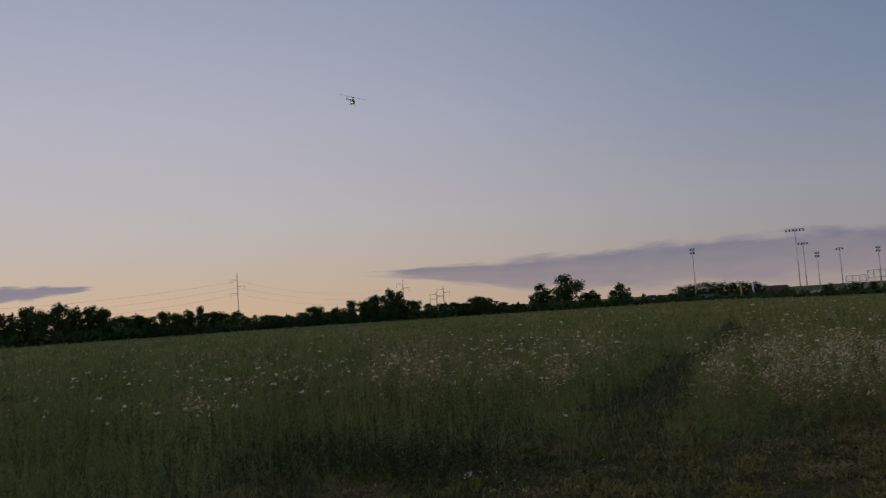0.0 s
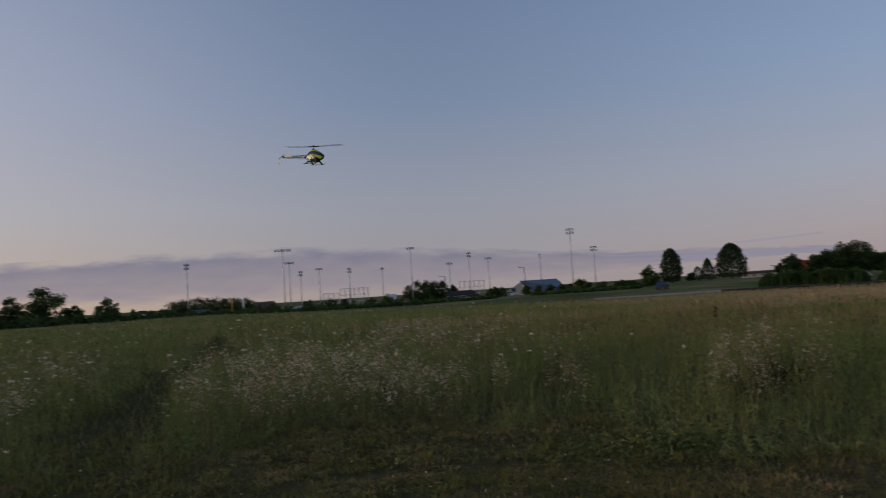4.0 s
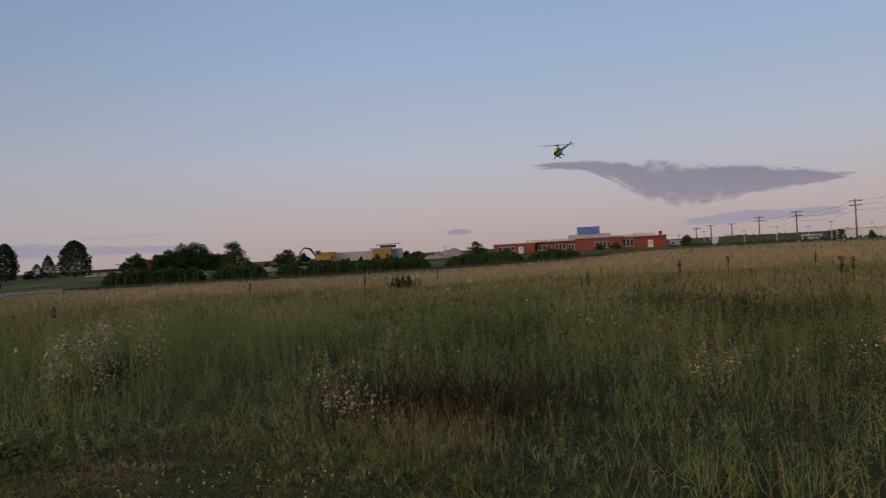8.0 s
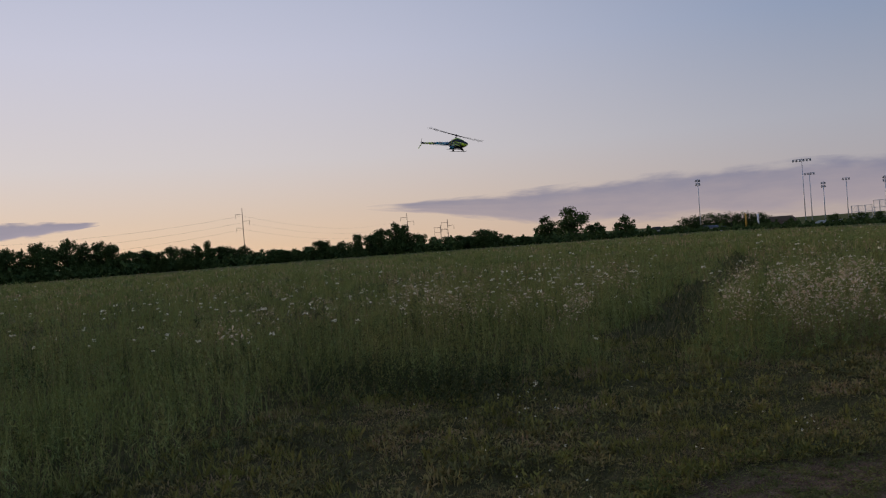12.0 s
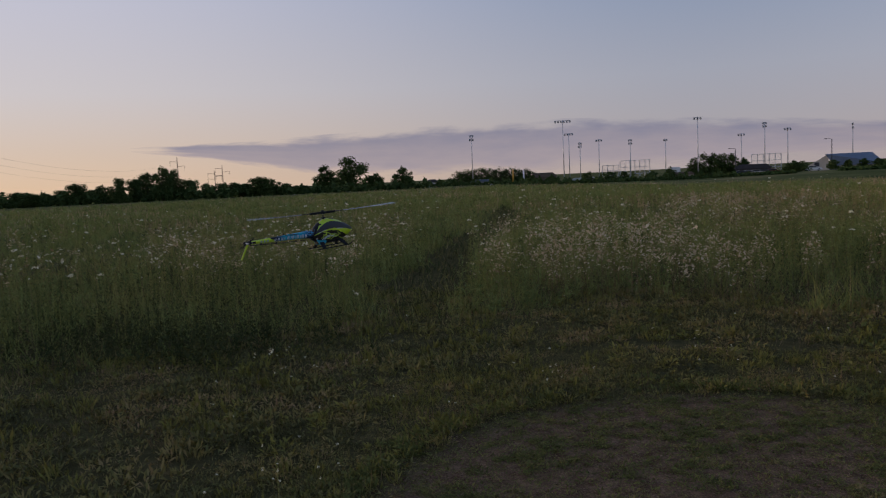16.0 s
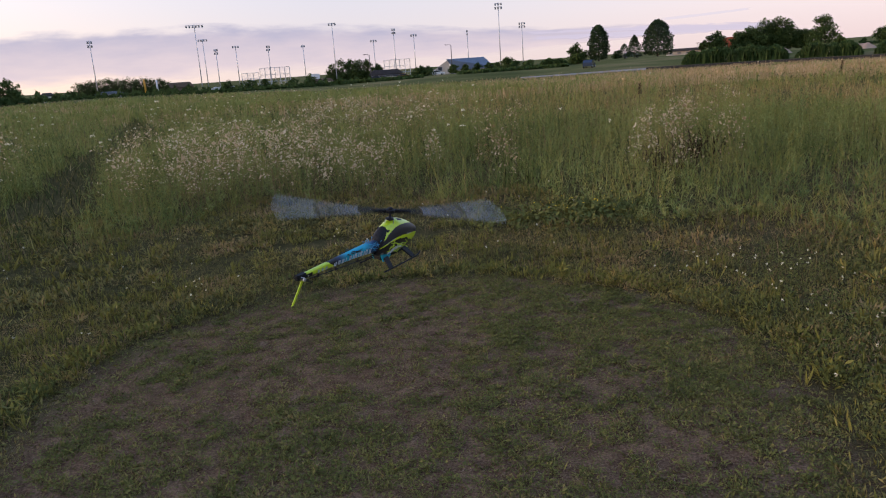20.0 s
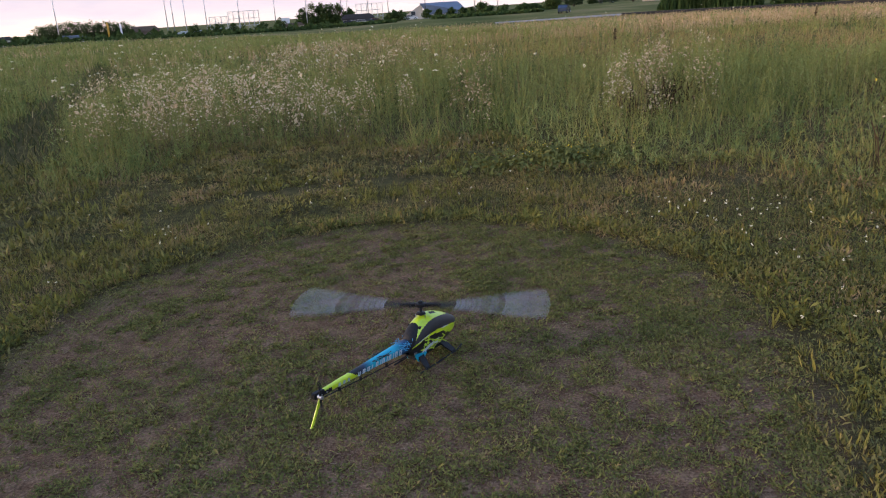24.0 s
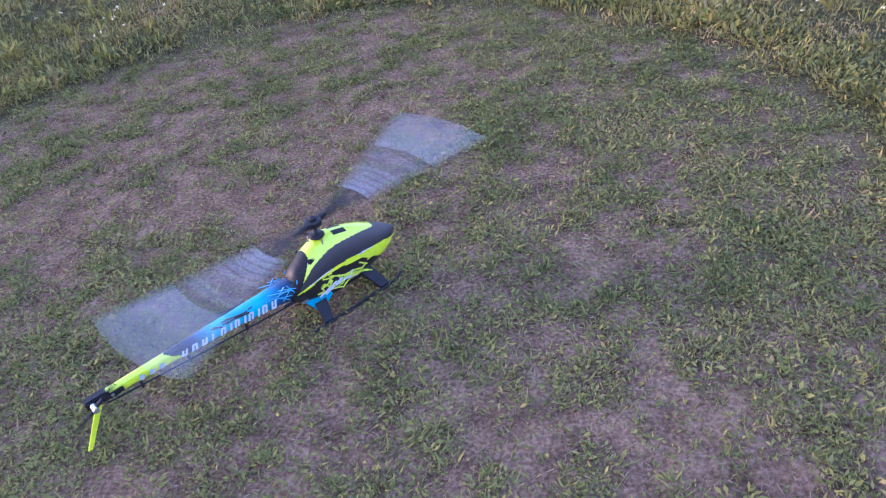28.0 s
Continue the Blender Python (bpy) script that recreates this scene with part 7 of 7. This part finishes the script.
    segs = [((-0.31 + rr.uniform(-0.07, 0.07), 0.155 + rr.uniform(-0.018, 0.012)), (-0.31 + rr.uniform(-0.07, 0.07), 0.155 + rr.uniform(-0.018, 0.012))) for _ in range(8)]
    strokes(bside, segs, 0.0035, M_BLACK, "scratch_graphic", bk["blue"], "thin black scratch graphic")
    part("push_rod", tube_bm([(-0.12, -0.02, 0.088), (-0.4, -0.016, 0.104), (-0.67, -0.012, 0.124)], 0.0025, 6), M_CARBON, th)
    for x in (-0.28, -0.45, -0.58):
        z = float(np.interp(x, [-0.67, -0.4, -0.12], [0.124, 0.104, 0.088]))
        part("rod_guide", box_bm(x - 0.004, x + 0.004, -0.02, -0.012, z - 0.005, z + 0.012), M_CARBON, th)
    # frame and skids
    part("frame", box_bm(-0.09, 0.13, -0.028, 0.028, 0.04, 0.075, 0.006), M_CARBON, th)
    for s in (-1, 1):
        part("frame_plate", prism_bm([(-0.115, 0.10), (-0.03, 0.098), (-0.012, 0.055), (-0.04, 0.03), (-0.075, 0.032)], s * 0.031 - 0.003, s * 0.031 + 0.003), M_BLUE, th, "blue side plate")
        for x0, x1 in ((-0.055, -0.067), (0.115, 0.14)):
            bm = bmesh.new()
            q = [Vector((x0 - 0.02, s * 0.024, 0.055)), Vector((x0 + 0.02, s * 0.024, 0.055)), Vector((x1 + 0.015, s * 0.078, 0.008)), Vector((x1 - 0.015, s * 0.078, 0.008))]
            v0 = [bm.verts.new(p) for p in q]
            v1 = [bm.verts.new(p + Vector((0, s * 0.003, 0.007))) for p in q]
            bm.faces.new(v0)
            bm.faces.new(v1[::-1])
            for i in range(4):
                bm.faces.new((v0[(i + 1) % 4], v0[i], v1[i], v1[(i + 1) % 4]))
            bmesh.ops.recalc_face_normals(bm, faces=bm.faces[:])
            part("landing_leg", bm, M_CARBON, th)
        part("skid", tube_bm([(-0.125, s * 0.08, 0.006), (-0.1, s * 0.08, 0.005), (0.16, s * 0.08, 0.005), (0.19, s * 0.08, 0.012), (0.205, s * 0.08, 0.024)], 0.0042, 8), M_CARBON, th, smooth=True)
    # mast and head
    part("mast", tube_bm([(0, 0, 0.15), (0, 0, 0.273)], 0.006, 10), M_CARBON, th, smooth=True)
    part("swashplate", tube_bm([(0, 0, 0.243), (0, 0, 0.246), (0, 0, 0.252)], [0.022, 0.024, 0.018], 16), M_CARBON, th, smooth=True)
    for k in range(3):
        a = k * math.tau / 3 + 0.5
        part("servo_link", tube_bm([(0.026 * math.cos(a), 0.026 * math.sin(a), 0.2), (0.026 * math.cos(a), 0.026 * math.sin(a), 0.246)], 0.002, 6), M_STEEL, th)
    for y0 in (-0.036, 0.004):
        part("servo", box_bm(-0.062, -0.024, y0, y0 + 0.032, 0.165, 0.205, 0.003), M_CARBON, th)
    part("gear_plate", box_bm(-0.05, 0.012, -0.024, 0.024, 0.207, 0.211, 0.001), M_CARBON, th)
    # rotor
    rotor = part("main_rotor", tube_bm([(0, 0, -0.010), (0, 0, -0.006), (0, 0, 0.007), (0, 0, 0.010)], [0.020, 0.024, 0.024, 0.018], 14), M_CARBON, th, "black rotor head", m=pose(0, 0, 0.273))
    part("hub_cap", tube_bm([(0, 0, 0.008), (0, 0, 0.016), (0, 0, 0.02)], [0.012, 0.012, 0.006], 12), M_CARBON, rotor, smooth=True)
    blades_ = []
    for s in (1, -1):
        bm = box_bm(min(s * 0.02, s * 0.105), max(s * 0.02, s * 0.105), -0.010, 0.010, -0.009, 0.009, 0.003)
        tube_bm([(s * 0.045, s * 0.01, 0.0), (s * 0.045, s * 0.028, -0.006)], 0.003, 6, bm)
        prof = [(-0.024, 0.0), (-0.018, 0.0032), (-0.006, 0.004), (0.026, 0.0006), (0.026, -0.0006), (-0.006, -0.0026), (-0.018, -0.0022)]
        bands = [(0.095, 1), (0.17, 2)] + [b for i in range(5) for b in ((0.187 + i * 0.025, 3), (0.195 + i * 0.025, 2))][:-1] + [(0.295, 3), (0.335, 2), (0.37, 3), (0.40, 4), (0.5, 4), (0.575, 4), (0.606, 4)]
        rings = []
        for r, _ in bands:
            tip = 1.0 if r < 0.585 else 0.72
            rings.append([bm.verts.new((s * r, -s * (c * tip), z + 0.012 * (r / 0.6) ** 2)) for c, z in prof])
        for (a_, b_), (_, slot) in zip(zip(rings, rings[1:]), bands):
            for i in range(7):
                bm.faces.new((a_[i], a_[(i + 1) % 7], b_[(i + 1) % 7], b_[i])).material_index = slot
        bm.faces.new(rings[0])
        bm.faces.new(rings[-1][::-1]).material_index = 4
        bmesh.ops.recalc_face_normals(bm, faces=bm.faces[:])
        ob = part("rotor_blade", bm, M_CARBON, rotor, "black blade with grey bands and a white outer half")
        for mat in (M_BLADEDARK, M_BLADEPALE, M_BLADEGREY, M_BLADE):
            ob.data.materials.append(mat)
        blades_.append(ob)
    # tail
    part("tail_case", box_bm(-0.715, -0.655, -0.014, 0.012, 0.13, 0.157, 0.004), M_CARBON, th, "black tail gear case")
    part("case_plate", box_bm(-0.69, -0.62, -0.0165, -0.0145, 0.134, 0.15, 0.0005), M_CARBON, th)
    for x in (-0.68, -0.65):
        part("screw", tube_bm([(x, -0.0165, 0.142), (x, -0.019, 0.142)], 0.004, 8), M_STEEL, th)
    bm = prism_bm([(-0.70, 0.135), (-0.682, 0.135), (-0.750, 0.026), (-0.761, 0.027)], -0.022, -0.018)
    part("tail_fin", bm, M_LIME, th, "lime tail fin slanting down")
    tail = part("tail_rotor", tube_bm([(0, -0.012, 0), (0, 0.012, 0)], 0.008, 10), M_STEEL, th, "small steel hub", m=pose(-0.70, -0.03, 0.145))
    for s in (1, -1):
        part("tail_grip", tube_bm([(0, 0, s * 0.006), (0, 0, s * 0.03)], 0.005, 8), M_CARBON, tail)
        part("tail_blade", box_bm(-0.0045, 0.0045, -0.0012, 0.0012, min(s * 0.03, s * 0.075), max(s * 0.03, s * 0.075), 0.0008), M_BLADEDARK, tail)
    part("light", box_bm(-0.115, -0.095, -0.043, -0.040, 0.086, 0.094), M_STEEL, th, "bright metal fitting")
    return th, rotor, blades_, tail


heli, main_rotor, rotor_blades, tail_rotor = helicopter()

# seconds, place of the skids under the mast, heading, nose up, roll
FLIGHT = [
    (0.0, -18.600, 21.435, 9.669, 328.7, -24.7, -2.8),
    (0.5, -16.103, 21.687, 9.777, 331.7, -18.0, -1.5),
    (1.0, -13.951, 21.737, 9.543, 332.9, -15.9, 0.2),
    (1.5, -12.004, 21.566, 9.096, 330.4, -17.9, 2.2),
    (2.0, -10.167, 21.045, 8.423, 325.1, -18.9, 7.0),
    (2.5, -8.384, 20.067, 7.483, 317.3, -21.8, 10.2),
    (3.0, -6.488, 18.434, 6.217, 315.6, -19.6, 8.2),
    (3.5, -4.259, 15.906, 4.888, 318.1, -11.7, 4.7),
    (4.0, -1.369, 12.254, 3.852, 322.0, -7.1, -2.0),
    (4.5, 2.112, 7.302, 2.759, 336.1, -0.3, -7.7),
    (5.0, 6.600, 3.900, 2.600, 341.0, -3.0, -14.0),
    (5.5, 11.800, 1.900, 2.750, 360.0, -10.0, -20.0),
    (6.0, 15.800, 1.500, 3.000, 400.0, -18.0, -18.0),
    (6.5, 17.996, 2.637, 3.228, 460.9, -23.1, -12.1),
    (7.0, 17.978, 4.986, 3.614, 498.0, -25.6, -9.7),
    (7.5, 17.418, 7.445, 3.819, 527.2, -25.4, -3.3),
    (8.0, 15.846, 9.538, 3.836, 542.1, -21.6, -1.0),
    (8.5, 13.425, 11.043, 3.814, 554.7, -20.7, -0.8),
    (9.0, 10.415, 11.666, 3.848, 555.0, -11.8, -1.0),
    (9.5, 6.818, 11.773, 3.339, 554.7, -6.0, 0.5),
    (10.0, 3.104, 10.874, 2.892, 545.7, 0.5, -1.9),
    (10.5, -0.231, 10.690, 2.808, 566.6, 3.4, -9.2),
    (11.0, -3.319, 11.022, 2.995, 632.5, -1.8, -9.9),
    (11.5, -5.889, 11.182, 3.073, 693.7, -5.6, -10.2),
    (12.0, -7.896, 11.254, 3.366, 729.6, -7.4, -9.3),
    (12.5, -9.227, 10.907, 3.569, 756.2, -7.3, -13.2),
    (13.0, -9.500, 10.000, 3.500, 760.0, -7.0, -13.0),
    (13.5, -8.700, 8.900, 3.200, 762.0, -6.5, -13.0),
    (14.0, -7.200, 7.700, 2.800, 763.5, -6.0, -14.0),
    (14.5, -5.672, 6.628, 2.293, 764.1, -5.3, -13.6),
    (15.0, -4.634, 6.178, 1.821, 768.3, -2.8, -0.9),
    (15.5, -3.656, 5.755, 1.410, 775.8, 2.9, 11.7),
    (16.0, -3.018, 5.591, 1.161, 777.6, 3.9, 0.4),
    (16.5, -2.466, 5.170, 1.183, 778.3, 3.8, 4.5),
    (17.0, -2.034, 4.774, 1.188, 766.0, 3.4, 7.8),
    (17.5, -1.494, 4.053, 1.004, 765.9, -3.8, 4.6),
    (18.0, -0.901, 3.615, 0.971, 761.7, -4.6, -2.2),
    (18.5, -0.299, 3.189, 0.940, 766.1, -0.7, -3.9),
    (19.0, 0.015, 3.456, 0.807, 768.0, 2.1, -1.7),
    (19.5, 0.108, 3.838, 0.680, 767.0, 3.0, 8.2),
    (20.0, 0.172, 3.952, 0.645, 770.2, 2.5, 13.2),
    (20.5, 0.247, 4.046, 0.619, 768.1, 6.4, 6.9),
    (21.0, 0.257, 3.817, 0.611, 768.0, 3.0, 4.2),
    (21.5, 0.302, 3.483, 0.519, 767.7, 0.1, 2.8),
    (22.0, 0.345, 3.400, 0.370, 766.0, 0.1, 2.0),
    (22.5, 0.375, 3.360, 0.170, 764.0, 0.1, 1.5),
    (22.9, 0.387, 3.343, 0.040, 763.4, 0.1, 1.5),
    (23.2, 0.389, 3.341, 0.011, 763.3, 0.1, 1.5),
    (28.0, 0.389, 3.341, 0.011, 763.3, 0.1, 1.5),
]
# seconds, the rotor's angle from the nose
PHASE = [(0, 40), (1, 30), (2, 60), (2.5, 119), (3, 115), (3.5, 12), (4, 2), (4.5, 165), (6.5, 86), (7, 92), (7.5, 86), (8, 79), (8.5, 68), (9, 75), (9.5, 71), (10, 72), (10.5, 115), (11, 126), (11.5, 73), (12, 57), (12.5, 45), (14.5, 64), (15, 28), (15.5, 178), (16, 158), (16.5, 172), (17, 165), (17.5, 147), (18, 149), (18.5, 137), (19, 133), (19.5, 131), (20, 135), (20.5, 118), (21, 101), (21.5, 104), (23.5, 74), (24, 120), (25, 124), (26, 26), (27, 6), (28, 10)]


def attitude(x, y, z, yaw, nose, roll):
    return pose(x, y, z) @ pose(0, 0, 0, 0, 0, yaw) @ pose(0, 0, 0, 0, -nose, 0) @ pose(0, 0, 0, roll, 0, 0)


def motions():
    walk(heli, [(t, attitude(*p)) for t, *p in FLIGHT])
    # the rotor turns clockwise and passes the angles above on time; half of its turn is keyed on the head, half on the blades that it carries
    head_rows, blade_rows, angle = [(0.0, pose(0, 0, 0.29, 0, 0, PHASE[0][1]))], [(0.0, pose(0, 0, 0))], 0.0
    for (t0, p0), (t1, p1) in zip(PHASE, PHASE[1:]):
        steps = round((t1 - t0) * 30)
        pace = 70 if t1 < 18.6 else 110 if t1 < 19.6 else 176
        turn = (PHASE[0][1] + angle - p1) % 180
        total = turn + 180 * round((pace * steps - turn) / 180)
        for k in range(1, steps + 1):
            now = (angle - total * k / steps) / 2
            head_rows.append((t0 + k / 30, pose(0, 0, 0.29, 0, 0, PHASE[0][1] + now)))
            blade_rows.append((t0 + k / 30, pose(0, 0, 0, 0, 0, now)))
        angle -= total
    walk(main_rotor, head_rows)
    for blade in rotor_blades:
        walk(blade, blade_rows)
    walk(tail_rotor, [(k / 30, pose(-0.70, -0.03, 0.145, 0, 83.0 * k, 0)) for k in range(841)])


motions()
